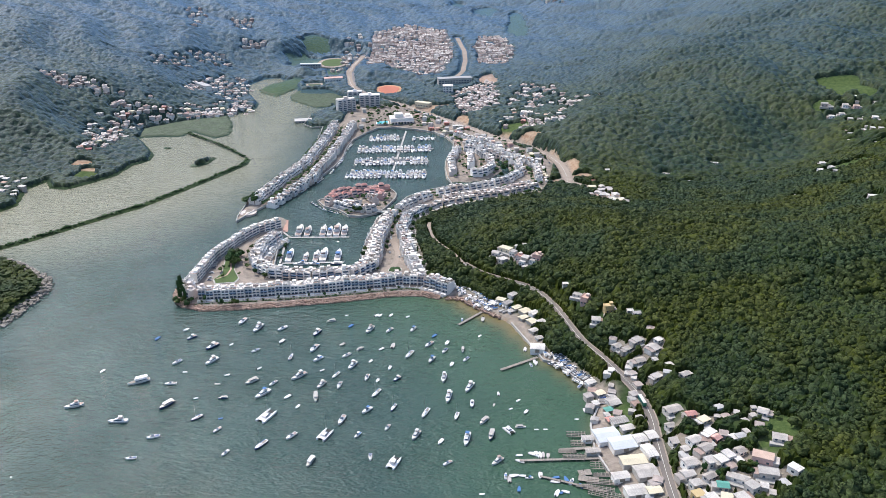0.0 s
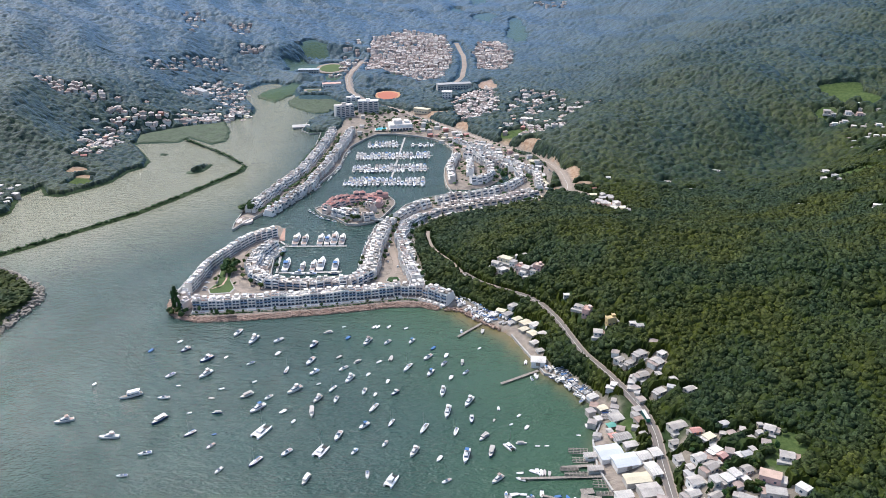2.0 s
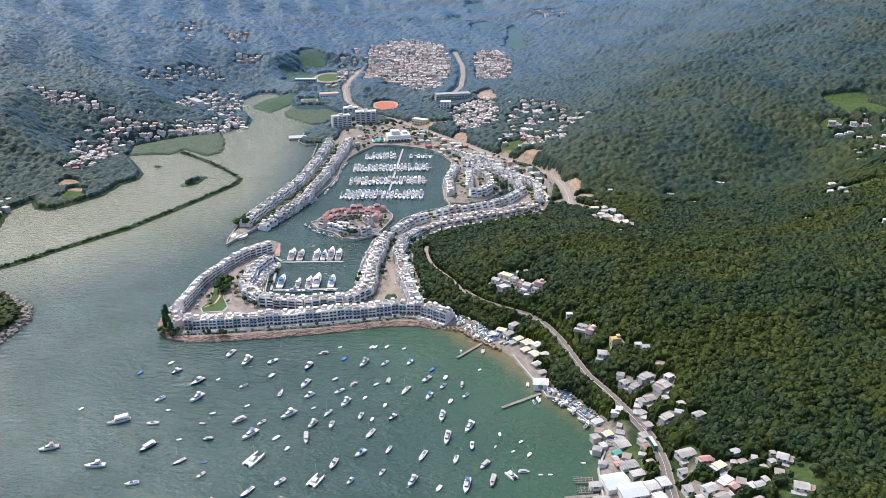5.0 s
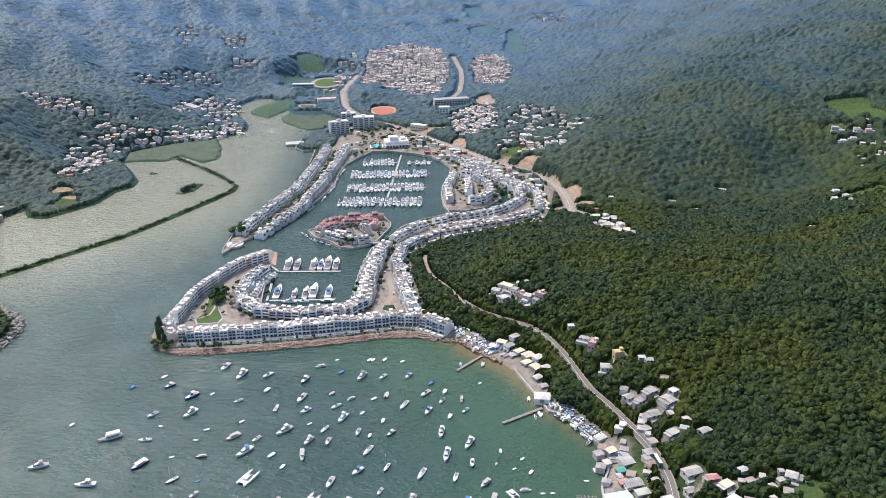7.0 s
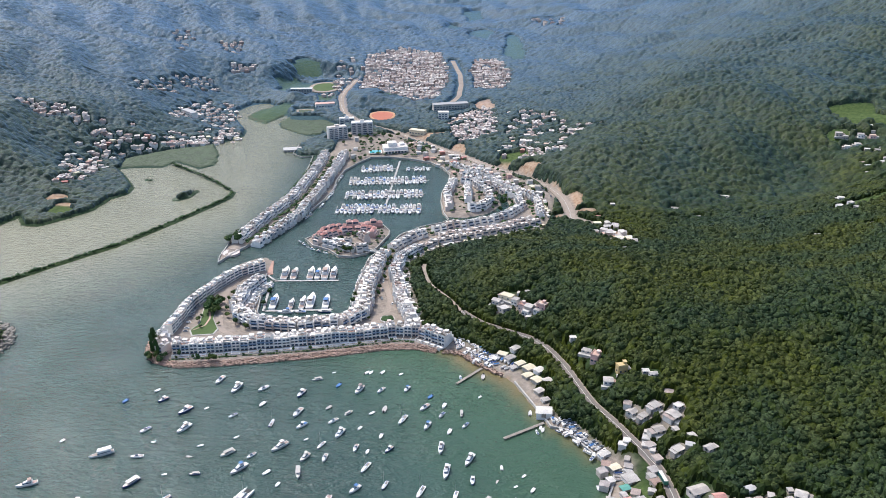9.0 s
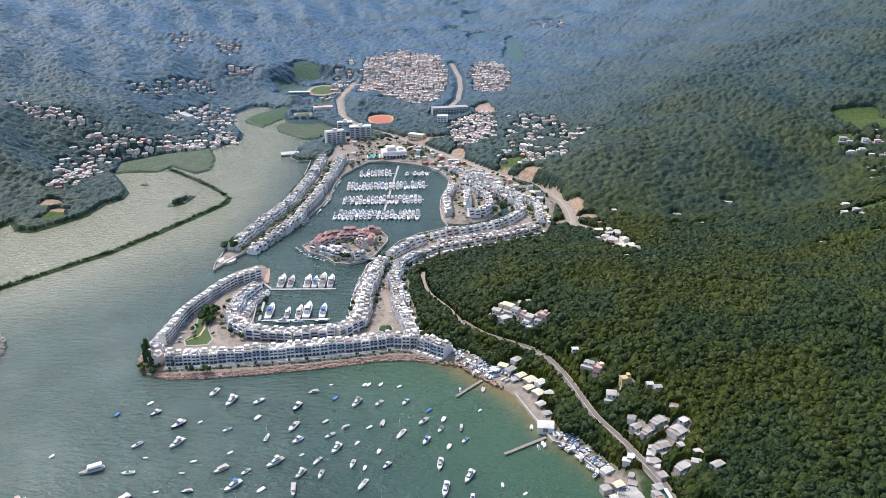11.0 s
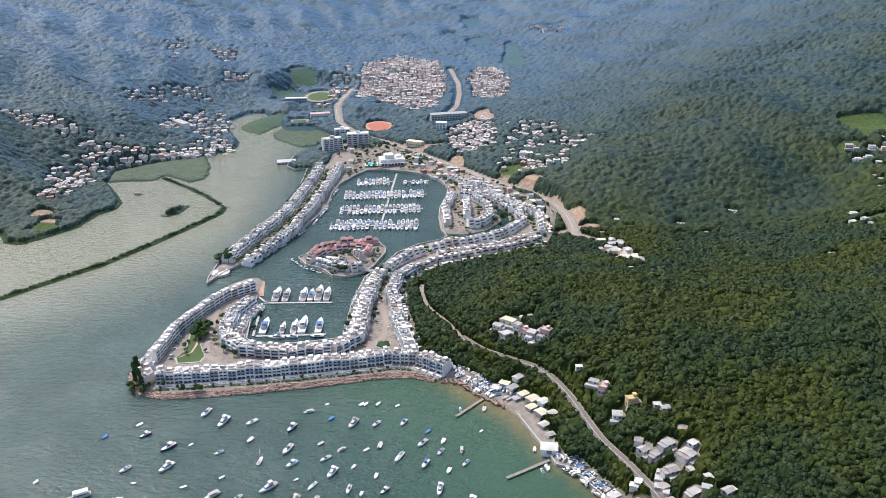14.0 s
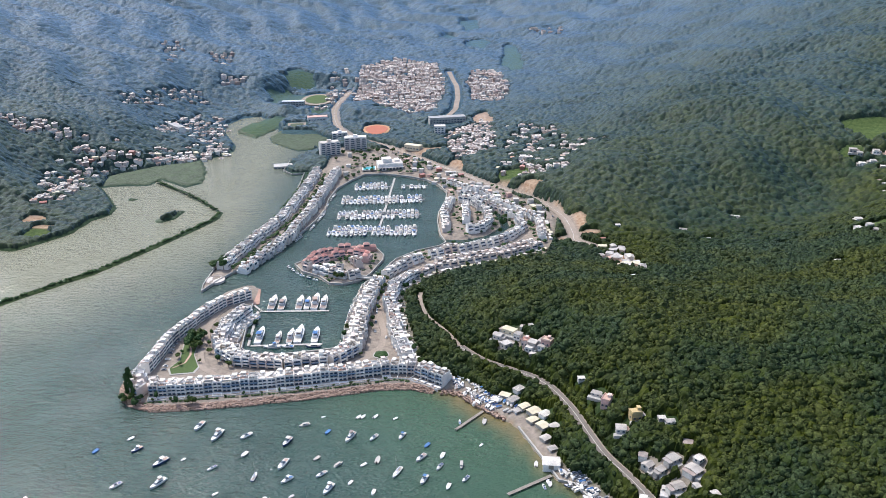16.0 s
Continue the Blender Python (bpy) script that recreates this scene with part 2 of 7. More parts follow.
def bulk(name, verts, faces, material, smooth_shade=False):
    """A large mesh from arrays; all faces have the same number of corners."""
    me = bpy.data.meshes.new(name)
    verts, faces = np.asarray(verts, np.float32), np.asarray(faces, np.int32)
    count, sides = faces.shape
    me.vertices.add(len(verts)), me.loops.add(count * sides), me.polygons.add(count)
    me.vertices.foreach_set("co", verts.ravel())
    me.loops.foreach_set("vertex_index", faces.ravel())
    me.polygons.foreach_set("loop_start", np.arange(0, count * sides, sides, dtype=np.int32))
    me.polygons.foreach_set("use_smooth", np.full(count, smooth_shade))
    me.update(calc_edges=True)
    me.validate()
    me.materials.append(material)
    return new(name, me)


TAKEN = []  # ground that trees keep off: x, y, radius


def take(x, y, r):
    TAKEN.append((x, y, r))


def resample(line, step, first=0.0):
    """Points, directions along a polyline at even steps."""
    out, left = [], first
    for a, b in zip(line, line[1:]):
        d = math.hypot(b[0] - a[0], b[1] - a[1])
        while left <= d:
            k = left / d
            out.append((a[0] + (b[0] - a[0]) * k, a[1] + (b[1] - a[1]) * k, math.atan2(b[1] - a[1], b[0] - a[0])))
            left += step
        left -= d
    return out


def at_ground(x, y):
    """The ground's height, read off its sheet."""
    i, j = int(np.clip(np.searchsorted(xs, x) - 1, 0, len(xs) - 2)), int(np.clip(np.searchsorted(ys, y) - 1, 0, len(ys) - 2))
    u, v = (x - xs[i]) / (xs[i + 1] - xs[i]), (y - ys[j]) / (ys[j + 1] - ys[j])
    z = gz.reshape(len(ys), len(xs))
    return float((z[j, i] * (1 - u) + z[j, i + 1] * u) * (1 - v) + (z[j + 1, i] * (1 - u) + z[j + 1, i + 1] * u) * v)

# ---------------------------------------------------------------- the lie of the land (plan in metres)
EAST_SHORE = [(220, -300), (165, 150), (118, 330), (109, 391), (103, 413), (98, 435), (100, 462), (108, 481), (112, 495), (106, 507),
              (96, 525), (88, 541), (79, 545), (73, 565), (68, 580), (60, 604), (52, 616), (36, 631), (22, 651), (11, 660)]
SEAWALL = [(3, 654), (-15, 661), (-37, 661), (-85, 651), (-133, 643), (-166, 639), (-199, 637), (-219, 646), (-228, 660),
           (-230, 678), (-227, 706), (-225, 738), (-220, 773), (-208, 810), (-190, 842), (-172, 857), (-161, 843)]
NEAR_BASIN = [(-161, 810), (-158, 768), (-154, 724), (-146, 715), (-119, 713), (-92, 718), (-74, 722), (-66, 731), (-68, 766), (-69, 808), (-64, 847)]
FAR_BASIN = [(-49, 874), (-34, 911), (-12, 934), (12, 947), (19, 957), (14, 979), (11, 1020), (13, 1056), (22, 1100), (25, 1136),
             (15, 1166), (-1, 1191), (-26, 1208), (-60, 1222), (-86, 1220), (-101, 1195), (-118, 1156), (-124, 1114), (-124, 1074),
             (-131, 1032), (-146, 980), (-167, 937), (-187, 899), (-206, 863), (-215, 840)]
SPIT_WEST = [(-217, 855), (-215, 905), (-205, 954), (-187, 1013), (-175, 1068), (-170, 1124), (-169, 1188), (-170, 1233),
             (-186, 1227), (-201, 1247), (-199, 1296), (-180, 1336), (-167, 1362)]
RIVER_EAST = [(-196, 1355), (-217, 1376), (-247, 1414), (-254, 1449), (-243, 1484), (-262, 1542), (-296, 1600)]
RIVER_WEST = [(-324, 1596), (-344, 1537), (-333, 1475), (-299, 1396), (-294, 1360), (-311, 1330), (-330, 1312), (-308, 1242),
              (-303, 1194), (-319, 1176), (-362, 1215), (-371, 1187), (-405, 1188), (-432, 1183), (-402, 1133), (-383, 1097),
              (-380, 1071), (-396, 1051), (-403, 1007), (-424, 979), (-443, 956), (-465, 961), (-480, 987), (-493, 956),
              (-478, 901), (-490, 877), (-560, 850), (-800, 780), (-2600, 500)]
MAINLAND = [(2600, -300)] + EAST_SHORE + SEAWALL + NEAR_BASIN + FAR_BASIN + SPIT_WEST + RIVER_EAST + RIVER_WEST + [(-2600, 4900), (2600, 4900)]
HEADLAND = [(-900, 800), (-423, 745), (-402, 734), (-375, 711), (-356, 695), (-352, 678), (-352, 661), (-357, 642), (-357, 627), (-362, 610), (-900, 420)]
PINK_ISLE = [(-136, 903), (-126, 884), (-108, 871), (-96, 854), (-82, 851), (-67, 860), (-58, 874), (-47, 911), (-47, 925), (-56, 945),
             (-76, 950), (-102, 941), (-120, 921)]
MARSH = [(-316, 1497), (-304, 1544), (-268, 1583), (-244, 1567), (-254, 1494), (-276, 1441), (-309, 1474)]
MARSH_BANK = [(-432, 1186), (-405, 1192), (-371, 1190), (-362, 1217), (-319, 1180), (-303, 1196), (-308, 1244), (-330, 1310), (-395, 1275), (-440, 1235)]
MARSH_EAST = [(-196, 1357), (-217, 1378), (-247, 1416), (-254, 1450), (-243, 1484), (-190, 1480), (-150, 1420), (-160, 1370)]
MUD_ISLE = [(-319, 1046), (-315, 1063), (-297, 1083), (-294, 1078), (-300, 1050), (-312, 1039)]
MUD_SPOT = [(-380, 1132), (-373, 1134), (-367, 1129), (-372, 1123)]
DIKE = [(-251, 1071), (-251, 1049), (-267, 1016), (-300, 954), (-335, 894), (-379, 843), (-414, 800), (-470, 745)]
DIKE_INNER = [(-363, 1202), (-308, 1146), (-271, 1101), (-256, 1080)]
CANAL = [(0, 966), (40, 962), (68, 974), (88, 1006), (86, 1050), (74, 1076)]

NEAR_HILLS = [(300, 600, 95, 25), (230, 640, 70, 10), (130, 770, 60, 21), (150, 600, 38, 14), (460, 520, 150, 57), (60, 740, 40, 11),
              (520, 700, 120, 19), (500, 1060, 120, 26), (385, 1085, 50, 14), (220, 1130, 60, 22), (360, 1280, 110, 31), (540, 1280, 150, 14),
              (180, 1380, 90, 7), (-560, 1190, 80, 24), (900, 500, 300, 92), (650, 330, 180, 46), (-470, 690, 60, 26)]
# the wooded spur behind the coast road and the dip behind it
SPUR_HILLS = [(70, 725, 32, -1.0), (112, 700, 34, 6.3), (150, 668, 34, 16.6), (190, 650, 36, 0.8), (232, 695, 36, 9.1), (275, 690, 40, 1.5), (140, 750, 38, 4.5), (205, 745, 38, 3.0), (140, 900, 55, -3.0), (290, 960, 60, -10.7), (400, 930, 70, -10.5), (370, 700, 60, -13.4), (215, 535, 40, -4.5), (300, 600, 45, -4.8), (440, 1030, 70, -35.9), (255, 790, 45, 0.6), (200, 590, 32, 0.4)]
FAR_HILLS = [(750, 1550, 280, 68), (950, 1200, 260, 16), (700, 2200, 380, 36), (-820, 1600, 270, 40), (-950, 1200, 260, 67),
             (-700, 2250, 380, 52), (0, 3250, 450, 43), (1000, 2800, 500, 129), (-1000, 2900, 500, 151), (1250, 1800, 420, 169),
             (1550, 1000, 450, 221), (-1400, 1700, 450, 171), (1100, 3700, 700, 307), (-1100, 3700, 700, 296), (0, 4100, 700, 244),
             (-1600, 2600, 500, 185), (1800, 2600, 550, 266)]
# the coast road and the road round the marina: x, y, z
COAST_ROAD = [(130, 250, 6), (133, 340, 6), (134, 383, 6), (135, 404, 6), (137, 436, 7), (139, 460, 8), (137, 484, 9), (132, 499, 10.5), (126, 514, 11.5),
              (118, 534, 12), (109, 555, 12), (103, 578, 12.5), (97, 606, 12.5), (88, 634, 12), (76, 652, 12), (58, 666, 11.5), (39, 682, 11),
              (24, 704, 10.5)]
HILL_LANE = [(24, 704, 10.5), (14, 729, 10.5), (-2, 760, 10.5), (-8, 791, 10), (-8, 812, 9)]
VALLEY_ROAD = [(172, 925, 8), (157, 946, 6), (159, 972, 5), (157, 1023, 5), (142, 1074, 4.5), (116, 1115, 4.5), (79, 1160, 4), (49, 1208, 4), (16, 1253, 4),
               (-19, 1304, 4), (-57, 1356, 4.5), (-86, 1386, 5), (-117, 1421, 5), (-150, 1500, 6), (-165, 1620, 9), (-150, 1760, 12)]


# level ground of the valley floor: x, y, radius, height
FLATS = [(-206, 1700, 80, 8), (-205, 1530, 55, 4), (-82, 1466, 62, 5)]


def smooth(a, b, x):
    k = np.clip((x - a) / (b - a), 0, 1)
    return k * k * (3 - 2 * k)


def line_dist(x, y, line, closed=False, heights=False):
    """Distance of the points to a polyline, and the height of the nearest point on it."""
    best, tall = np.full(x.shape, 1e9), np.zeros(x.shape)
    pts = list(line) + ([line[0]] if closed else [])
    for a, b in zip(pts, pts[1:]):
        dx, dy = b[0] - a[0], b[1] - a[1]
        k = np.clip(((x - a[0]) * dx + (y - a[1]) * dy) / (dx * dx + dy * dy + 1e-9), 0, 1)
        d = np.hypot(x - a[0] - k * dx, y - a[1] - k * dy)
        if heights:
            tall = np.where(d < best, a[2] + k * (b[2] - a[2]), tall)
        best = np.minimum(best, d)
    return (best, tall) if heights else best


def inside(x, y, poly):
    odd = np.zeros(x.shape, bool)
    for (ax, ay), (bx, by) in zip(poly, poly[1:] + poly[:1]):
        if ay != by:
            odd ^= ((ay > y) != (by > y)) & (x < (bx - ax) * (y - ay) / (by - ay) + ax)
    return odd


def within(x, y, poly):
    """Signed distance to the polygon's edge, positive inside."""
    return np.where(inside(x, y, poly), 1, -1) * line_dist(x, y, poly, True)


def shore(x, y):
    """Metres inland, negative out on the water."""
    s = within(x, y, MAINLAND)
    s = np.minimum(s, line_dist(x, y, CANAL) - 6)
    for isle in (HEADLAND, PINK_ISLE, MARSH, MUD_ISLE, MUD_SPOT):
        s = np.maximum(s, within(x, y, isle))
    return np.maximum(s, np.maximum(4.0 - line_dist(x, y, DIKE), 2.0 - line_dist(x, y, DIKE_INNER)))


def ground_z(x, y, s=None):
    x, y = np.asarray(x, float), np.asarray(y, float)
    s = shore(x, y) if s is None else s
    hill = np.zeros(x.shape)
    for cx, cy, r, h in NEAR_HILLS + SPUR_HILLS + FAR_HILLS:
        hill += h * np.exp(-((x - cx) ** 2 + (y - cy) ** 2) / (2 * r * r))
    hill += np.minimum(hill, 85) * (0.07 * np.sin(x / 47 + 1.3 * np.sin(y / 61)) * np.sin(y / 53 + 0.7) + 0.05 * np.sin((x + y) / 23 + 1.7 * np.sin((x - y) / 57)))
    z = np.where(s > 0, np.minimum(2.2, 0.9 * s), np.maximum(-5, 0.3 * s)) + hill * smooth(4, 50 + 130 * smooth(-260, -320, x), s)
    for flat in (MARSH_BANK, MARSH_EAST):
        z = np.where(s > 0, z + (np.minimum(z, 0.9) - z) * smooth(-25, 0, within(x, y, flat)), z)
    for cx, cy, r, h in FLATS:
        z = np.where(s > 0, z + (h - z) * smooth(1.6, 1.0, np.hypot(x - cx, y - cy) / r) * smooth(0, 12, s), z)
    for road, wide in ((COAST_ROAD, 5), (HILL_LANE, 3), (VALLEY_ROAD, 8)):
        d, h = line_dist(x, y, road, False, True)
        z = z + (h - 0.4 - z) * smooth(wide + 9, wide, d) * smooth(2, 8, s)
    return z


# ---------------------------------------------------------------- ground: one sheet to the horizon
def spread(lo, a, b, hi, fine, growth):
    mid = list(np.arange(a, b + 0.1, fine))
    left, right, step = [], [], fine
    while (left or [a])[-1] > lo or (right or [b])[-1] < hi:
        step = min(step * growth, 70)
        if (left or [a])[-1] > lo:
            left.append((left or [a])[-1] - step)
        if (right or [b])[-1] < hi:
            right.append((right or [b])[-1] + step)
    return np.array(left[::-1] + mid + right)


def grid(xs, ys):
    gx, gy = np.meshgrid(xs, ys)
    i = np.arange(len(xs) * len(ys)).reshape(len(ys), len(xs))
    return gx.ravel(), gy.ravel(), np.stack([i[:-1, :-1], i[:-1, 1:], i[1:, 1:], i[1:, :-1]], -1).reshape(-1, 4)


def attribute(ob, name, values):
    layer = ob.data.attributes.new(name, "FLOAT", "POINT")
    layer.data.foreach_set("value", np.asarray(values, np.float32))


def blobs(x, y, spots):
    """Soft-edged patches: centre, half-length along x, along y."""
    k = np.zeros(x.shape)
    wobble = 0.25 * np.sin(x / 9 + np.sin(y / 7)) * np.sin(y / 11 + 1)
    for cx, cy, rx, ry in spots:
        k = np.maximum(k, smooth(1.15, 0.85, np.hypot((x - cx) / rx, (y - cy) / ry) + wobble))
    return k


TOWN = [(-140, 1684), (-136, 1879), (-64, 1966), (25, 1911), (36, 1809), (33, 1674), (10, 1542), (-31, 1542), (-87, 1617)]
TOWN_EAST = [(79, 1741), (99, 1856), (146, 1832), (156, 1737), (153, 1632), (128, 1591), (86, 1605)]
MARINA_LAND = [(20, 640), (-5, 690), (-18, 760), (-22, 815), (0, 850), (60, 880), (120, 905), (135, 950), (150, 1020), (105, 1110), (20, 1235),
               (-60, 1340), (-135, 1340), (-142, 1250), (-165, 1180), (-230, 840), (-260, 700), (-230, 630), (-60, 640)]
GRASS = [(204, 424, 12, 14), (196, 412, 8, 9), (118, 1170, 26, 22), (548, 1116, 30, 32), (505, 1075, 14, 14), (560, 1085, 14, 20),
         (184, 1900, 24, 90), (-258, 1710, 44, 50), (-75, 1590, 30, 14), (-30, 1815, 40, 9), (-215, 1530, 24, 9), (455, 886, 22, 14), (560, 930, 34, 22), (-440, 1000, 16, 16),
         (-192, 1615, 20, 26), (120, 470, 6, 26), (-39, 705, 3, 3), (-252, 1806, 34, 26), (114, 2276, 26, 60), (124, 2096, 30, 40), (190, 1994, 16, 60), (56, 2173, 18, 30)]
SOIL = [(165, 1000, 14, 28), (178, 968, 14, 12), (120, 1120, 22, 14), (-8, 1318, 45, 14), (90, 1475, 14, 45), (-456, 1040, 13, 12),
        (190, 870, 20, 40), (-100, 1245, 26, 45), (150, 1045, 9, 40), (92, 1150, 18, 12), (40, 1236, 12, 26), (-40, 1330, 30, 14), (96, 1470, 16, 50), (-438, 1022, 12, 8), (150, 950, 12, 12), (60, 1400, 20, 24)]
xs, ys = spread(-2600, -520, 620, 2600, 5.0, 1.06), spread(-300, 360, 1260, 4900, 5.0, 1.045)
gx, gy, quads = grid(xs, ys)
inland = shore(gx, gy)
gz = ground_z(gx, gy, inland)
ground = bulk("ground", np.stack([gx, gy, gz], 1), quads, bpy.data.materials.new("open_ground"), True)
tagged(ground, "wooded hills, grass and pale paved land round a bay", "ground", kind="structure")
paved = np.maximum(np.maximum(smooth(-6, 6, within(gx, gy, MARINA_LAND)), smooth(-4, 4, within(gx, gy, PINK_ISLE))), smooth(-30, 30, within(gx, gy, TOWN)) * 0.6)
paved = np.maximum(paved, smooth(-30, 30, within(gx, gy, TOWN_EAST)) * 0.6)
strip = line_dist(gx, gy, EAST_SHORE[3:])
paved = np.maximum(paved, np.where((gy > 500) & (gy < 595), smooth(11, 8, strip), smooth(15, 9, strip)) * (inland > 0))
paved = np.maximum(paved, smooth(10.5, 8.5, line_dist(gx, gy, [p[:2] for p in VALLEY_ROAD])))
paved = np.maximum(paved, 0.8 * blobs(gx, gy, [(168, 410, 34, 48), (148, 522, 24, 26), (72, 690, 24, 18), (118, 420, 20, 50), (524, 1030, 30, 50), (440, 892, 16, 26)]))
attribute(ground, "paved", paved)
attribute(ground, "grassy", np.maximum(blobs(gx, gy, GRASS), smooth(-4, 4, within(gx, gy, MARSH))))
attribute(ground, "soil", np.maximum(blobs(gx, gy, SOIL), smooth(4, -1, inland) * smooth(-6, -1, inland) * smooth(60, 20, strip)))


def blend_ground(m):
    m.use_nodes = True
    n, link = m.node_tree.nodes, m.node_tree.links.new
    b = n["Principled BSDF"]
    b.inputs["Roughness"].default_value = 0.95
    place = n.new("ShaderNodeNewGeometry")
    tex = []
    for s in (0.03, 0.22, 2.0):
        t = n.new("ShaderNodeTexNoise")
        t.inputs["Scale"].default_value, t.inputs["Detail"].default_value = s, 5
        link(place.outputs["Position"], t.inputs["Vector"])
        tex.append(t)

    def two(a, c, which, lo=0.35, hi=0.65):
        r = n.new("ShaderNodeMapRange")
        r.inputs["From Min"].default_value, r.inputs["From Max"].default_value = lo, hi
        link(tex[which].outputs[0], r.inputs[0])
        x = n.new("ShaderNodeMix")
        x.data_type = "RGBA"
        x.inputs[6].default_value, x.inputs[7].default_value = (*a, 1), (*c, 1)
        link(r.outputs[0], x.inputs[0])
        return x.outputs[2]

    color = two((0.022, 0.040, 0.014), (0.040, 0.062, 0.022), 1)
    # unpaved ground turns bluer and lighter with y: haze painted into its colour
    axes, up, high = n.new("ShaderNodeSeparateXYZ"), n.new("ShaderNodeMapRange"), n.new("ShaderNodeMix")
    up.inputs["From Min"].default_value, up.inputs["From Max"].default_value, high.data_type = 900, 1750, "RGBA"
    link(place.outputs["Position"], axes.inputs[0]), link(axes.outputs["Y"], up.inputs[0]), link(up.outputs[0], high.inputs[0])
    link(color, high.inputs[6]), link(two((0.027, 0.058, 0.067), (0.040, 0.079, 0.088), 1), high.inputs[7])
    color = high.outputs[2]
    # a blue sheen rising with y adds to the painted haze
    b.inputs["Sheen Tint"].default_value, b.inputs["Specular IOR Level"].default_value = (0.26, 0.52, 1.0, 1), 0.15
    haze_sheen = n.new("ShaderNodeMapRange")
    haze_sheen.inputs["From Min"].default_value, haze_sheen.inputs["From Max"].default_value, haze_sheen.inputs["To Max"].default_value = 1300, 2000, 0.6
    link(axes.outputs["Y"], haze_sheen.inputs[0]), link(haze_sheen.outputs[0], b.inputs["Sheen Weight"])
    for name, paint in (("soil", two((0.30, 0.19, 0.12), (0.42, 0.31, 0.22), 1)), ("paved", two((0.22, 0.185, 0.155), (0.33, 0.28, 0.235), 1, 0.3, 0.7)),
                        ("grassy", two((0.050, 0.082, 0.024), (0.082, 0.114, 0.038), 1))):
        at = n.new("ShaderNodeAttribute")
        at.attribute_name = name
        x = n.new("ShaderNodeMix")
        x.data_type = "RGBA"
        link(at.outputs["Fac"], x.inputs[0]), link(color, x.inputs[6]), link(paint, x.inputs[7])
        color = x.outputs[2]
    link(color, b.inputs["Base Color"])
    bp = n.new("ShaderNodeBump")
    bp.inputs["Strength"].default_value, bp.inputs["Distance"].default_value = 0.7, 2.5
    link(tex[1].outputs[0], bp.inputs["Height"]), link(bp.outputs[0], b.inputs["Normal"])


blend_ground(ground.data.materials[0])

# ---------------------------------------------------------------- water
wx, wy, wq = grid(spread(-2600, -520, 200, 2600, 10, 1.1), spread(-300, 350, 1560, 4900, 10, 1.1))
water = bulk("water", np.stack([wx, wy, np.zeros(len(wx))], 1), wq, bpy.data.materials.new("harbour_water"), True)
tagged(water, "green harbour water with fine wind ripples", "water", kind="structure")
beach = line_dist(wx, wy, EAST_SHORE[3:])
attribute(water, "silt", np.clip(smooth(22, 1, beach + 6 * np.sin(wx / 31) * np.sin(wy / 27) + 0.12 * np.maximum(0, 560 - wy)), 0, 1) ** 1.5)
attribute(water, "shoal", smooth(150, 20, beach))
attribute(water, "estuary", smooth(780, 1080, wy + 0.9 * np.clip(-wx - 200, -80, 400)) * smooth(-150, -250, wx))
w = water.data.materials[0]
w.use_nodes = True
n, link = w.node_tree.nodes, w.node_tree.links.new
b = n["Principled BSDF"]
b.inputs["IOR"].default_value = 1.33
place = n.new("ShaderNodeNewGeometry")


def noise_at(scale, stretch=(1, 1, 1), detail=3, rough=0.5):
    mp = n.new("ShaderNodeMapping")
    mp.inputs["Scale"].default_value = stretch
    mp.inputs["Rotation"].default_value = (0, 0, radians(25))
    t = n.new("ShaderNodeTexNoise")
    t.inputs["Scale"].default_value, t.inputs["Detail"].default_value, t.inputs["Roughness"].default_value = scale, detail, rough
    link(place.outputs["Position"], mp.inputs["Vector"]), link(mp.outputs[0], t.inputs["Vector"])
    return t.outputs[0]


def remap(value, a, b_, c, d):
    r = n.new("ShaderNodeMapRange")
    for key, v in zip(("From Min", "From Max", "To Min", "To Max"), (a, b_, c, d)):
        r.inputs[key].default_value = v
    link(value, r.inputs[0])
    return r.outputs[0]


wind = noise_at(0.012, (1, 1.8, 1), 4)
link(remap(wind, 0.35, 0.65, 0.06, 0.13), b.inputs["Roughness"])
tone = n.new("ShaderNodeMix")
tone.data_type = "RGBA"
tone.inputs[6].default_value, tone.inputs[7].default_value = (0.016, 0.047, 0.040, 1), (0.024, 0.058, 0.050, 1)
link(remap(noise_at(0.02, (1, 1, 1), 4), 0.4, 0.6, 0, 1), tone.inputs[0])
color = tone.outputs[2]
for name, paint in (("estuary", (0.185, 0.185, 0.125)), ("shoal", (0.040, 0.088, 0.050)), ("silt", (0.17, 0.135, 0.06))):
    at = n.new("ShaderNodeAttribute")
    at.attribute_name = name
    x = n.new("ShaderNodeMix")
    x.data_type = "RGBA"
    x.inputs[7].default_value = (*paint, 1)
    link(at.outputs["Fac"], x.inputs[0]), link(color, x.inputs[6])
    color = x.outputs[2]
link(color, b.inputs["Base Color"])
ripple = n.new("ShaderNodeMath")
ripple.operation = "MULTIPLY_ADD"
ripple.inputs[1].default_value = 0.7
link(noise_at(0.42, (1, 1.5, 1), 4), ripple.inputs[0]), link(noise_at(0.13, (1, 1.8, 1), 3), ripple.inputs[2])
bp = n.new("ShaderNodeBump")
bp.inputs["Distance"].default_value = 1.6
link(remap(wind, 0.35, 0.65, 0.6, 1.0), bp.inputs["Strength"])
link(ripple.outputs[0], bp.inputs["Height"]), link(bp.outputs[0], b.inputs["Normal"])


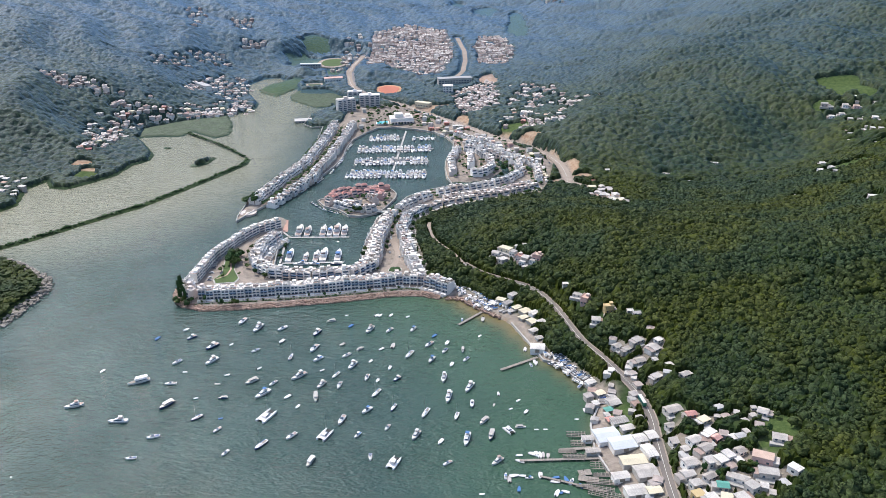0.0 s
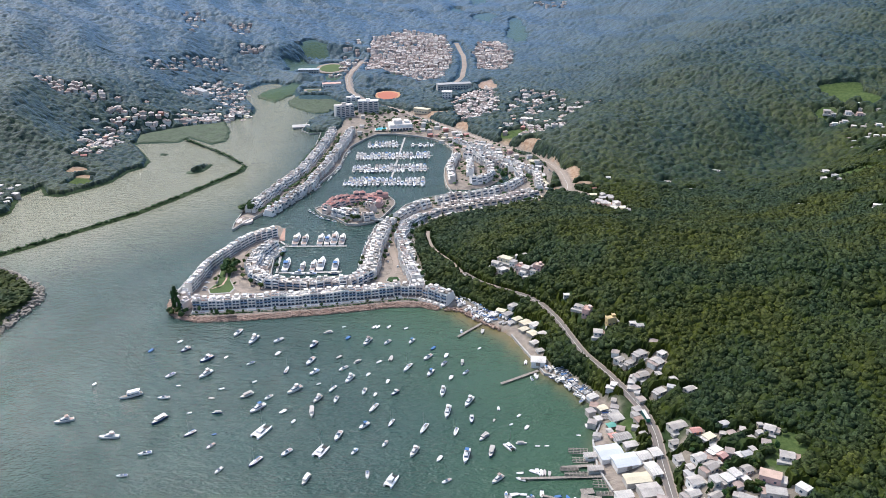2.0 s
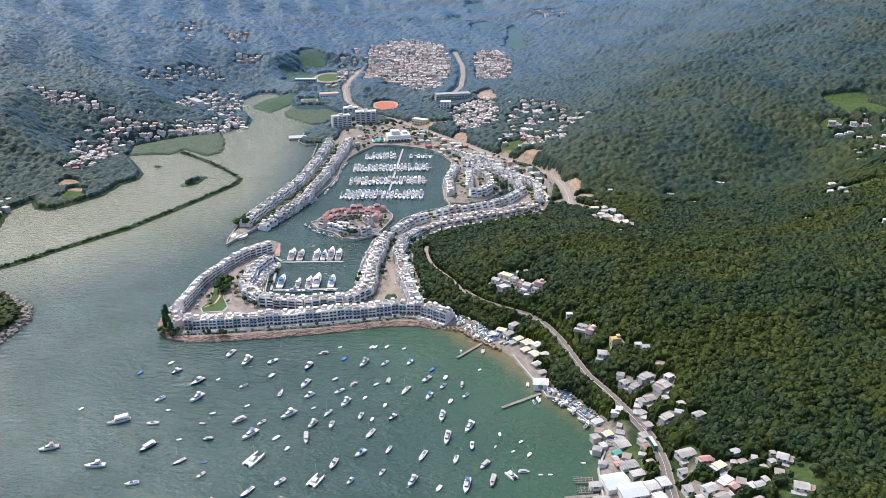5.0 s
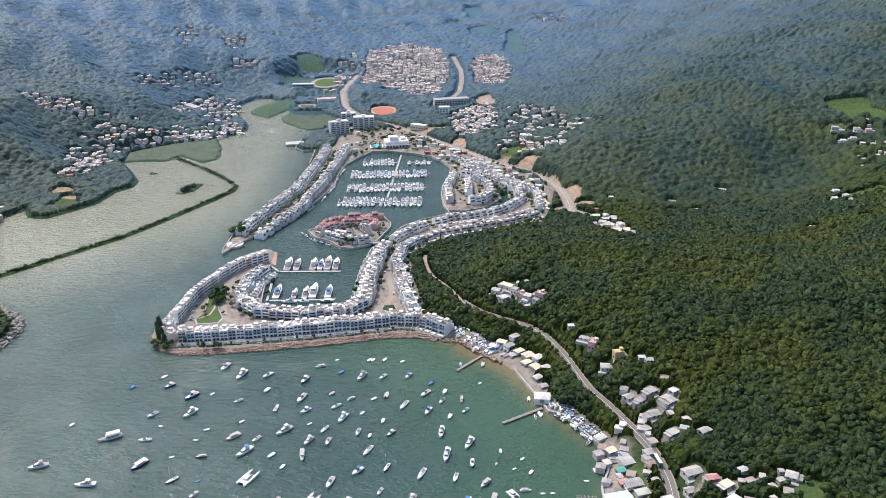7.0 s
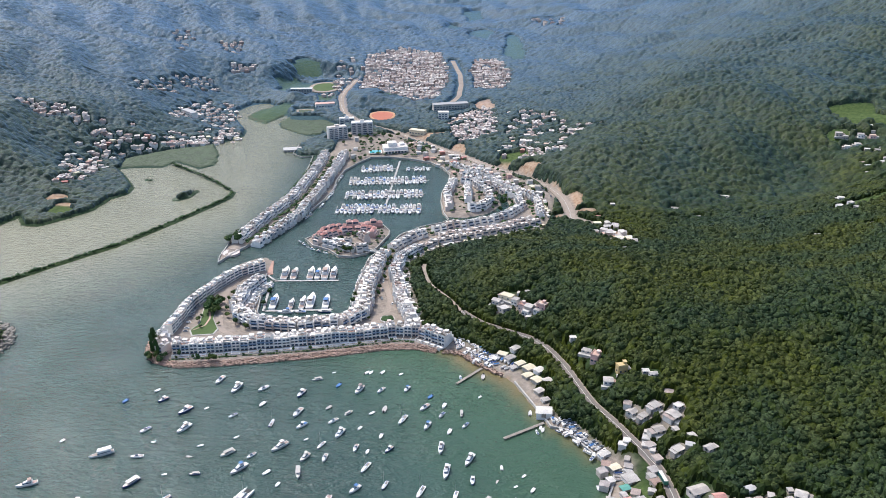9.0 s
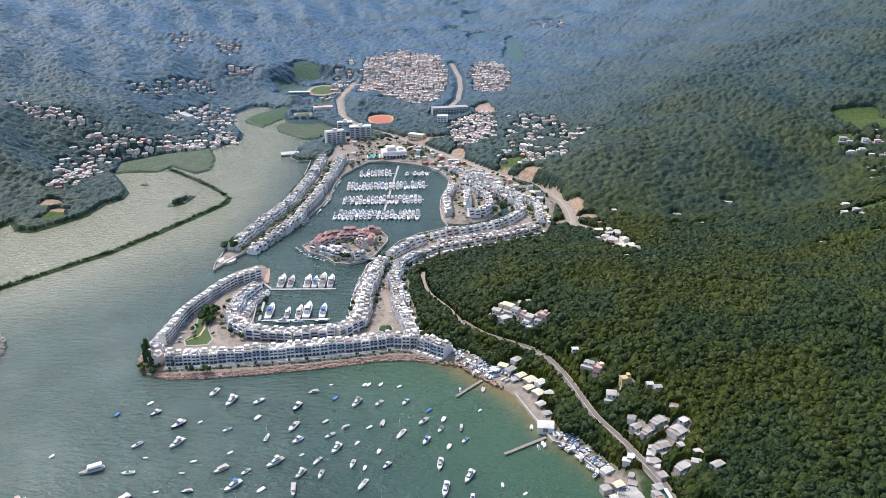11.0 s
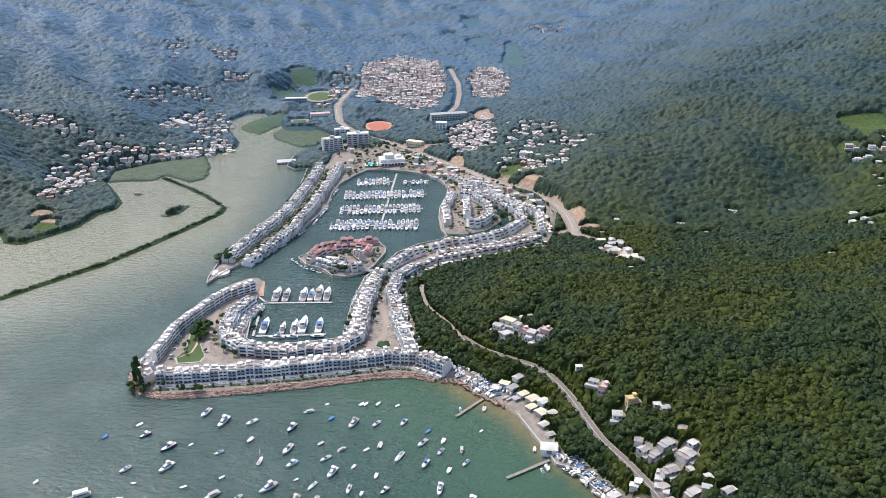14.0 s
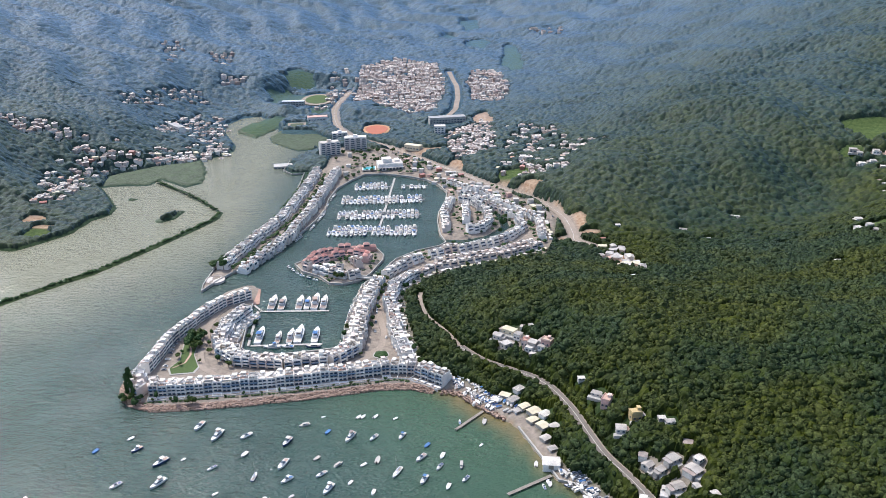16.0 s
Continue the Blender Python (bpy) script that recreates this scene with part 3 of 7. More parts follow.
# ---------------------------------------------------------------- roads, quays, rubble
def ribbon(line, half, lift, side=0.0):
    """A strip along a line of x, y, z, smoothed."""
    pts = [Vector(p) for p in line]
    fine = []
    for i in range(len(pts) - 1):
        p0, p1, p2, p3 = pts[max(i - 1, 0)], pts[i], pts[i + 1], pts[min(i + 2, len(pts) - 1)]
        for k in range(6):
            t = k / 6
            fine.append(0.5 * (2 * p1 + (p2 - p0) * t + (2 * p0 - 5 * p1 + 4 * p2 - p3) * t * t + (3 * p1 - p0 - 3 * p2 + p3) * t ** 3))
    fine.append(pts[-1])
    rings = []
    for i, p in enumerate(fine):
        d = fine[min(i + 1, len(fine) - 1)] - fine[max(i - 1, 0)]
        s = Vector((d.y, -d.x, 0)).normalized()
        a, c = p + s * (side - half), p + s * (side + half)
        rings.append([(a.x, a.y, p.z + lift), (c.x, c.y, p.z + lift), (c.x, c.y, p.z + lift - 0.5), (a.x, a.y, p.z + lift - 0.5)])
    return Build().loft(rings)


def road(name, line, half, label, footway=True, cover="asphalt"):
    ob = tagged(new(name, ribbon(line, half, 0.1).mesh(name, cover)), label, "road", kind="structure")
    for s in (-half - 0.45, half + 0.45) if footway else ():
        part("pavement", ribbon(line, 0.45, 0.25, s), "dusty", ob, "concrete footway with a kerb")
    if footway:
        part("road_marking", ribbon(line, 0.12, 0.116), "paint", ob)
    return ob


road("road_1", COAST_ROAD, 2.9, "two-lane asphalt coast road with a painted centre line")
road("road_3", HILL_LANE, 2.2, "narrow pale lane climbing through the trees", False, "dusty")
QUAY_LANE = [(-176, 812, 2.35), (-188, 785, 2.35), (-190, 769, 2.35), (-187, 748, 2.35), (-186, 728, 2.35), (-184, 712, 2.35), (-178, 692, 2.35), (-164, 679, 2.35), (-150, 676, 2.35), (-112, 676.5, 2.35), (-75, 683, 2.35), (-52, 694, 2.35), (-49, 708, 2.35), (-40, 720, 2.35), (-38, 744, 2.35), (-44, 777, 2.35), (-47, 812, 2.35), (-40, 845, 2.35)]
QUAY_LANE = [(x, y, at_ground(x, y) + 0.15) for x, y, a in resample([p[:2] for p in QUAY_LANE], 9)]
road("road_4", QUAY_LANE, 2.6, "pale paved lane between the marina terraces", False, "dusty")
SPUR = [(x, y, at_ground(x, y) + 0.4) for x, y, a in resample([(30, 1500), (52, 1570), (59, 1650), (60, 1740), (48, 1860)], 15)]
road("road_5", SPUR, 4.5, "pale road running up between two village quarters", False, "dusty")
for x, y, z in SPUR:
    take(x, y, 11)
road("road_2", VALLEY_ROAD, 4.6, "dusty main road with bare verges past the marina", True, "dusty")
for line, r in ((COAST_ROAD, 4.6), (HILL_LANE, 3.4), (VALLEY_ROAD, 8.5)):
    for x, y, a in resample([p[:2] for p in line], 6):
        take(x, y, r)


def quay(line, label, top=2.6, thick=0.9, closed=False):
    pts = line + ([line[0]] if closed else [])
    rings = []
    for i, p in enumerate(pts):
        a, c = pts[max(i - 1, 0)], pts[min(i + 1, len(pts) - 1)]
        d = Vector((c[0] - a[0], c[1] - a[1], 0)).normalized()
        s = Vector((d.y, -d.x, 0)) * thick / 2
        rings.append([(p[0] - s.x, p[1] - s.y, -2), (p[0] + s.x, p[1] + s.y, -2), (p[0] + s.x, p[1] + s.y, top), (p[0] - s.x, p[1] - s.y, top)])
    return tagged(new("quay_wall", Build().loft(rings).mesh("quay_wall", "concrete")), label, "quay wall", kind="structure")


quay(NEAR_BASIN, "pale concrete quay wall round the yacht basin")
quay([NEAR_BASIN[-1]] + FAR_BASIN, "long pale concrete quay wall round the marina")
quay([FAR_BASIN[-1]] + SPIT_WEST[:11], "concrete sea wall along the spit", 2.4)
quay(PINK_ISLE, "concrete quay round the island", 2.4, 0.9, True)
quay(EAST_SHORE[4:16], "rough concrete edge of the boatyard", 2.0, 1.2)


def rocks(name, line, width, count, size, material, label, drop=2.6):
    """Rubble tipped down a bank: each stone a warped block."""
    rng = np.random.default_rng(len(label))
    base = np.array([(-1, -1, -1), (1, -1, -1), (1, 1, -1), (-1, 1, -1), (-1, -1, 1), (1, -1, 1), (1, 1, 1), (-1, 1, 1)]) * 0.5
    faces = np.array([(0, 3, 2, 1), (4, 5, 6, 7), (0, 1, 5, 4), (1, 2, 6, 5), (2, 3, 7, 6), (3, 0, 4, 7)])
    spots = resample(line, sum(math.dist(a, c) for a, c in zip(line, line[1:])) / count)
    vs, fs = [], []
    for x, y, a in spots:
        for _ in range(5):
            k = rng.random()
            px, py = x - math.sin(a) * (k - 0.35) * width, y + math.cos(a) * (k - 0.35) * width
            q = base * rng.uniform(0.6, 1.25, 3) * size * rng.uniform(0.6, 1.5) + rng.normal(0, 0.12 * size, (8, 3))
            t = rng.random() * 6.28
            q = np.stack([q[:, 0] * math.cos(t) - q[:, 1] * math.sin(t), q[:, 0] * math.sin(t) + q[:, 1] * math.cos(t), q[:, 2]], 1)
            fs.append(faces + 8 * len(vs))
            vs.append(q + (px, py, 0.15 + drop * (1 - k) * 0.75))
    ob = bulk(name, np.concatenate(vs), np.concatenate(fs), M[material])
    return tagged(ob, label, "rocks", kind="stuff")


rocks("rubble_revetment", list(reversed(SEAWALL[:11])), -6.0, 560, 1.05, "rock", "pinkish granite rubble bank under the sea wall")
rocks("shore_rocks", HEADLAND[1:-1], 10, 90, 2.0, "darkrock", "dark tumbled shore rocks under a wooded headland", 1.5)
rocks("beach_rocks", [(8, 652), (22, 648), (36, 630), (52, 615)], 8, 50, 1.2, "rock", "brown rubble along the small beach", 1.5)

# hillside houses: x, y, width, depth, height, turn, colour
HILL_HOUSES = [(151, 456, 14, 9, 4.0, 20, 'grey'), (147, 444, 8, 6, 4.0, 20, 'grey'), (146, 429, 8, 8, 4.0, 15, 'white'), (160, 447, 8, 6, 4.0, 10, 'brick'), (166, 440, 9, 7, 4.0, 30, 'cream'), (155, 422, 10, 8, 5.0, 25, 'grey'), (166, 427, 8, 7, 5.0, 35, 'white'), (168, 421, 6, 6, 5.0, 35, 'brick'), (159, 413, 9, 8, 6.0, 30, 'grey'), (148, 405, 10, 9, 6.0, 15, 'grey'), (159, 402, 8, 8, 6.0, 20, 'white'), (165, 402, 8, 9, 6.0, 25, 'white'), (170, 405, 7, 9, 6.0, 25, 'white'), (178, 408, 7, 7, 4.0, 25, 'grey'), (145, 398, 9, 8, 6.0, 20, 'grey'), (147, 388, 8, 7, 6.0, 15, 'white')]
HILL_HOUSES += [(146, 380, 8, 7, 6.0, 20, 'yellow'), (152, 375, 8, 7, 5.0, 20, 'white'), (155, 391, 8, 6, 4.0, 30, 'grey'), (160, 382, 8, 7, 5.0, -10, 'green'), (159, 372, 8, 8, 6.0, -20, 'cream'), (171, 386, 12, 6, 5.0, -30, 'grey'), (175, 378, 8, 8, 7.0, 30, 'white'), (167, 371, 9, 8, 6.0, 20, 'white'), (188, 399, 15, 9, 7.0, -25, 'pink'), (187, 387, 14, 8, 6.0, -15, 'white'), (202, 439, 8, 8, 4.0, -30, 'grey'), (198, 444, 4, 4, 3.0, 0, 'white'), (203, 414, 10, 8, 4.0, -20, 'grey'), (202, 387, 7, 9, 6.0, 35, 'white'), (145, 533, 9, 8, 4.0, 30, 'white'), (154, 522, 8, 11, 4.0, 35, 'grey')]
HILL_HOUSES += [(159, 529, 7, 6, 4.0, 35, 'white'), (131, 536, 8, 7, 4.0, 35, 'grey'), (137, 529, 8, 6, 4.0, 35, 'white'), (143, 515, 9, 8, 4.0, 20, 'grey'), (150, 494, 9, 7, 4.0, 30, 'white'), (167, 488, 8, 6, 4.0, 30, 'grey'), (121, 567, 8, 8, 5.0, -10, 'grey'), (117, 593, 7, 11, 9.0, -30, 'pink'), (113, 606, 9, 6, 3.0, -30, 'white'), (131, 572, 9, 7, 9.0, 10, 'yellow'), (106, 626, 6, 5, 3.0, 0, 'white'), (146, 565, 6, 5, 3.0, 0, 'white'), (150, 561, 7, 5, 3.0, 10, 'grey'), (54, 701, 9, 7, 6.0, -35, 'grey'), (63, 704, 14, 8, 6.0, -38, 'cream'), (59, 689, 9, 8, 6.0, 30, 'white')]
HILL_HOUSES += [(69, 695, 7, 7, 7.0, -35, 'white'), (74, 685, 7, 8, 8.0, -35, 'pink'), (79, 680, 8, 8, 8.0, -35, 'grey'), (89, 677, 10, 8, 8.0, -35, 'pink'), (76, 677, 7, 6, 6.0, -35, 'white'), (85, 674, 7, 6, 5.0, -35, 'white')]
# sheds of the boatyards: the same
SHEDS = [(107, 445, 17, 16, 6.0, 12, 'bluewhite'), (115, 435, 18, 14, 6.0, 12, 'bluewhite'), (118, 418, 17, 10, 6.0, 8, 'cream'), (129, 424, 7, 14, 5.0, 15, 'white'), (126, 436, 8, 9, 5.0, 15, 'white'), (134, 440, 7, 9, 4.0, 15, 'white'), (123, 407, 14, 13, 5.0, 10, 'grey'), (108, 406, 11, 7, 5.0, 10, 'white'), (114, 392, 14, 10, 6.0, 10, 'white'), (124, 390, 9, 7, 5.0, 10, 'cream'), (119, 484, 9, 10, 4.0, 20, 'white'), (114, 475, 6, 5, 4.0, 20, 'green'), (118, 460, 12, 8, 4.0, 15, 'white'), (113, 463, 6, 5, 4.0, 15, 'brick'), (121, 450, 9, 6, 4.0, 15, 'grey'), (112, 496, 7, 6, 4.0, 25, 'cream')]
SHEDS += [(108, 510, 8, 5, 4.0, 30, 'white'), (76, 559, 12, 10, 6.0, -8, 'white'), (76, 600, 7, 9, 4.0, 35, 'cream'), (72, 617, 9, 8, 4.0, 35, 'cream'), (66, 624, 8, 6, 4.0, 35, 'cream'), (76, 586, 7, 6, 4.0, 35, 'grey'), (54, 639, 8, 6, 4.0, -30, 'cream'), (47, 636, 6, 6, 3.0, -30, 'white'), (61, 621, 7, 5, 3.0, 30, 'white'), (96, 432, 10, 5, 3.0, 5, 'grey'), (95, 445, 8, 5, 3.0, 5, 'white'), (59, 633, 9, 6, 4.0, 40, 'white'), (70, 608, 8, 6, 4.0, 35, 'cream'), (79, 611, 8, 7, 4.0, 35, 'white'), (83, 596, 7, 6, 4.0, 30, 'grey'), (64, 642, 8, 6, 4.0, 40, 'white'), (79, 575, 6, 5, 3.0, 20, 'white')]
# houses up the valley: the same
VALLEY_HOUSES = [(444, 918, 10, 8, 8.0, 0, 'white'), (441, 890, 9, 8, 8.0, 20, 'white'), (431, 892, 10, 9, 8.0, 10, 'white'), (437, 869, 8, 8, 8.0, 30, 'white'), (414, 795, 10, 6, 4.0, 20, 'white'), (371, 807, 9, 8, 4.0, 0, 'white'), (360, 900, 6, 6, 4.0, 0, 'white'), (346, 996, 14, 5, 3.0, -20, 'white'), (281, 973, 12, 5, 3.0, -20, 'grey'), (300, 943, 6, 5, 4.0, 0, 'white'), (404, 727, 14, 7, 5.0, -20, 'white'), (514, 940, 6, 5, 4.0, 0, 'white'), (505, 974, 5, 4, 3.0, 0, 'white'), (181, 792, 8, 7, 5.0, 0, 'white'), (210, 980, 8, 7, 6.0, 0, 'white'), (187, 946, 7, 6, 4.0, 0, 'brick')]
VALLEY_HOUSES += [(221, 962, 7, 6, 4.0, 0, 'white'), (508, 1074, 12, 9, 9.0, -15, 'grey'), (529, 1061, 10, 9, 9.0, -15, 'grey'), (540, 1053, 10, 8, 9.0, -15, 'pink'), (513, 1066, 9, 7, 8.0, -15, 'white'), (509, 1050, 10, 8, 8.0, -15, 'white'), (520, 1047, 10, 9, 9.0, -15, 'white'), (523, 1029, 9, 8, 8.0, -15, 'white'), (529, 1017, 8, 8, 8.0, -15, 'grey'), (543, 1008, 10, 9, 9.0, -15, 'white'), (531, 968, 9, 8, 8.0, -15, 'white'), (526, 978, 8, 8, 8.0, -15, 'white'), (562, 1051, 6, 6, 6.0, 0, 'grey')]


# ---------------------------------------------------------------- terraced marina houses
def roof_clutter(rng, x0, x1, y0, y1, h, count):
    """What people put on a roof terrace: screens, stores, plant rooms, sheds of sheet, planters."""
    q = Build()
    for _ in range(count):
        w, d, z = rng.uniform(0.7, 2.6), rng.uniform(0.7, 2.8), rng.choice((0.5, 0.8, 1.2, 1.7, 2.1))
        cx, cy = rng.uniform(x0 + 0.3, max(x0 + 0.4, x1 - w - 0.3)), rng.uniform(y0, max(y0 + 0.1, y1 - d))
        if rng.random() < 0.4:
            q.box(cx, cx + w, cy, cy + 0.15, h + 0.1, h + z).box(cx, cx + 0.15, cy + 0.15, cy + d, h + 0.1, h + z)
        elif rng.random() < 0.5:
            bent = [(cx, h + 0.1), (cx + 0.14, h + 0.1), (cx + 0.14, h + 2.0), (cx + w, h + 2.0), (cx + w, h + 2.14), (cx, h + 2.14)]
            q.loft([[(px, py, pz) for px, pz in bent] for py in (cy, cy + d)])
        else:
            q.box(cx, cx + w, cy, cy + d, h + 0.1, h + z)
    return q


def back_garden(rng, x0, x1, y1, long):
    """Party walls, a patio and a low annex behind a house."""
    q = Build().box(x0, x0 + 0.3, y1, y1 + long, -1.5, 1.7).box(x0 + 0.3, x1, y1, y1 + long * 0.55, -1.5, 0.15)
    q.box(x0 + 0.3, x1, y1 + long - 0.3, y1 + long, -1.5, rng.uniform(0.8, 1.5))
    w, s = rng.uniform(1.8, 3.8), rng.choice((0, 1))
    a = x0 + 0.3 if s else x1 - w
    return q.box(a, a + w, y1, y1 + rng.uniform(1.6, long * 0.6), 0.15, rng.choice((2.2, 2.5, 2.9)))


def terrace_house(variant, wide=6.6, deep=11.5, storeys=3, rich=True, wall="stucco", roof="roof", yard=True, kind="terraced_house", back=0.0, porch=False):
    """One unit of a terrace: front towards -y. Party walls, balconies, windows, roof terrace and stair hood."""
    rng = random.Random(variant * 7 + storeys)
    hipped = kind == "island_house"
    h, y0, y1, x0, x1 = 2.62 * storeys, -deep / 2, deep / 2, -wide / 2, wide / 2
    t = thing(kind, "white %s-storey %s with a flat roof terrace" % ("two" if storeys == 2 else "three", kind.replace("_", " ")), "house", kind.replace("_", " ") + "s of the marina")
    nook = rng.uniform(1.2, 2.6)
    body = Build().box(x0, x1, y0 + 1.7, y1 - 1.0 - nook, -1.5, h).box(x0, x1, y1 - 1.0 - nook, y1 - 1.0, -1.5, h - 2.62)
    body.box(x0, x0 + 0.25, y0 + 0.2, y0 + 1.7, -1.5, h + 0.5).box(x1 - 0.25, x1, y0 + 0.2, y0 + 1.7, -1.5, h + 0.5)
    wall = (wall, wall, "stuccopink", wall, "stuccogrey", wall)[variant % 6] if wall == "stucco" else wall
    part("wall", body, wall, t)
    edge = y1 - 1.0 - nook
    if hipped:
        part("roof", Build().box(x0 - 0.25, x1 + 0.25, y0 + 1.5, edge + 0.2, h, h + 1.9, 2.3), roof, t, "hipped red clay roof")
    else:
        top = Build().box(x0 + 0.2, x1 - 0.2, y0 + 1.9, edge - 0.2, h, h + 0.12)
        part("roof", top, (roof, "terrace", "roofgrey", roof, "deck", "greyroof", roof, "roofgrey")[variant % 8] if roof == "roof" else roof, t, "flat roof terrace")
        rim = Build()
        for a in ((x0, x1, y0 + 1.7, y0 + 1.9), (x0, x1, edge - 0.2, edge), (x0, x0 + 0.2, y0 + 1.9, edge - 0.2), (x1 - 0.2, x1, y0 + 1.9, edge - 0.2)):
            rim.box(*a, h, h + (1.0 if variant % 2 else 0.7))
        cut = rng.uniform(y0 + 3.5, edge - 2.5)
        rim.box(x0 + 0.2, x1 - 0.2, cut, cut + 0.2, h, h + rng.uniform(0.8, 1.9))
        part("parapet", rim, wall, t)
        hx, hy = x0 + 0.5 + rng.random() * (wide - 4.2), rng.choice((0.0, 0.8, 1.6))
        hw, hh = rng.uniform(2.0, 3.4), rng.uniform(1.5, 2.5)
        hood = Build().box(hx, hx + hw, hy, hy + 2.8, h + 0.1, h + hh).box(hx - 0.2, hx + hw + 0.2, hy - 0.4, hy + 3.0, h + hh, h + hh + 0.2)
        if variant % 4 != 3:
            part("stair_hood", hood, wall, t)
        if variant % 2 == 0:
            sx = hx + 3.2 if hx < -0.4 else x0 + 0.4
            arch = [(sx, h), (sx + 0.15, h), (sx + 0.15, h + 2.1), (sx + 2.2, h + 2.1), (sx + 2.2, h + 2.25), (sx, h + 2.25)]
            part("terrace_canopy", Build().loft([[(x, y0 + d, z) for x, z in arch] for d in (2.6, 5.2)]), ("roof", "greyroof", "roofgrey", "bluewhite")[variant % 4], t, "sunshade over the roof terrace")
        part("roof_clutter", roof_clutter(rng, x0, x1, y0 + 2.0, edge - 0.6, h, 6), ("oldwhite", "roofgrey", "stucco", "rust", "stuccopink", "wood", "roof")[variant % 7], t, "screens, stores and planters on the roof terrace")["kind"] = "stuff"
    for s in range(storeys):
        z = 2.62 * s
        if s and (rich or s == 1):
            slab = Build().box(x0 + 0.25, x1 - 0.25, y0 + 0.2, y0 + 1.7, z - 0.12, z + 0.1)
            slab.box(x0 + 0.25, x1 - 0.25, y0 + 0.2, y0 + 0.32, z + 0.1, z + (0.95 if s == 1 or variant % 2 else 0.3))
            if variant % 3 == 0 or s == 1:
                part("balcony", slab, wall, t)
            else:
                part("balcony", slab, "blueglass", t, "balcony with a blue glass balustrade")
        if rich:
            for k in range(2 if yard else 1):
                wx0 = x0 + 0.5 + k * (wide - 0.7) / 2
                pane = Build().box(wx0 + 0.2, wx0 + (wide / 2 - 1.0 if yard else wide - 1.4), y0 + 1.62, y0 + 1.72, z + (0.1 if s < 1 else 0.6), z + 2.05)
                part("window", pane, "glass", t, "dark glazed terrace door" if s < 1 else "dark window")
        elif s == 2:
            part("window", Build().box(x0 + 0.6, x1 - 0.6, y0 + 1.62, y0 + 1.72, z + 0.4, z + 2.3), "glass", t)
        if s:
            face = y1 - 1.0 if s < storeys - 1 else edge
            part("window", Build().box(x0 + 0.9, x1 - 0.9, face - 0.03, face + 0.05, z + 0.7, z + 2.2), "glass", t)
    if rich and yard:
        garden = Build().box(x0, x0 + 0.2, y0 - 5.5, y0 + 0.2, -1.5, 1.3).box(x0 + 0.2, x1, y0 - 5.5, y0 - 5.3, -1.5, 0.9)
        garden.box(x0 + 0.2, x1, y0 - 2.6, y0 + 0.2, -1.5, 0.12)
        part("garden_wall", garden, "stucco", t, "low garden walls and patio")
    if back:
        part("garden_wall", back_garden(rng, x0, x1, y1, back), wall, t, "garden walls, patio and low annex")
    if porch:
        part("carport", Build().box(x0 + 0.6, x1 - 0.8, y1 + 1.4, y1 + 5.4, 2.1, 2.35).box(x0 + 0.6, x0 + 0.9, y1 + 1.4, y1 + 5.4, -1.5, 2.1).box(x1 - 1.1, x1 - 0.8, y1 + 1.4, y1 + 5.4, -1.5, 2.1), ("oldwhite", "roof", "cream")[variant % 3], t, "pale roofed carport")
    return t


class Patterns:
    """Builds each pattern once at its first place, then copies it."""

    def __init__(self, make, kinds):
        self.make, self.kinds, self.first = make, kinds, {}

    def put(self, k, m):
        k %= self.kinds
        if k not in self.first:
            self.first[k] = self.make(k)
            self.first[k].matrix_basis = m
            return self.first[k]
        return copy_thing(self.first[k], m)


def stepped_house(variant, wide=6.4):
    """A terrace unit that steps down towards -y in three roof terraces."""
    rng = random.Random(variant + 90)
    x0, x1 = -wide / 2, wide / 2
    wall = ("stucco", "stuccopink", "stucco", "stuccogrey", "stucco", "stucco")[variant % 6]
    t = thing("stepped_house", "white terraced house stepping down to the water in roof terraces", "house", "stepped houses of the marina")
    part("wall", Build().box(x0, x1, -6, 6, -1.5, 3.0).box(x0, x1, -3.2, 6, 3.0, 5.9).box(x0, x1, -0.4, 6, 5.9, 8.8), wall, t)
    rim = Build()
    for k, (y0, y1, z) in enumerate(((-5.8, -3.2, 3.0), (-3.0, -0.4, 5.9), (-0.2, 5.8, 8.8))):
        part("roof", Build().box(x0 + 0.2, x1 - 0.2, y0, y1, z, z + 0.1), ("roof", "terrace", "roofgrey")[(variant + k) % 3], t, "roof terrace")
        rim.box(x0, x1, y0 - 0.2, y0, z, z + 0.9).box(x0, x0 + 0.2, y0, y1, z, z + 0.9)
        part("window", Build().box(x0 + 0.7, x1 - 0.7, 5.95, 6.05, z - 2.1, z - 0.7), "glass", t)
        part("window", Build().box(x0 + 0.6, x1 - 0.6, y0 - 0.26, y0 - 0.18, z - 2.6, z - 0.5), "glass", t)
    part("parapet", rim, wall, t)
    hx = rng.uniform(x0 + 0.4, x1 - 3.2)
    part("stair_hood", Build().box(hx, hx + 2.8, 2, 5.4, 8.9, 11.0).box(hx - 0.2, hx + 3.0, 1.6, 5.6, 11.0, 11.2), wall, t)
    part("roof_clutter", roof_clutter(rng, x0, x1, 0.0, 5.4, 8.8, 6), ("oldwhite", "roofgrey", "stucco", "rust", "wood")[variant % 5], t, "screens, stores and planters on the roof terrace")["kind"] = "stuff"
    part("awning", Build().box(x0 + 0.6, x0 + 3.4, -2.6, -0.5, 8.2, 8.35), ("bluewhite", "roofgrey", "roof")[variant % 3], t, "pale terrace awning")
    return t


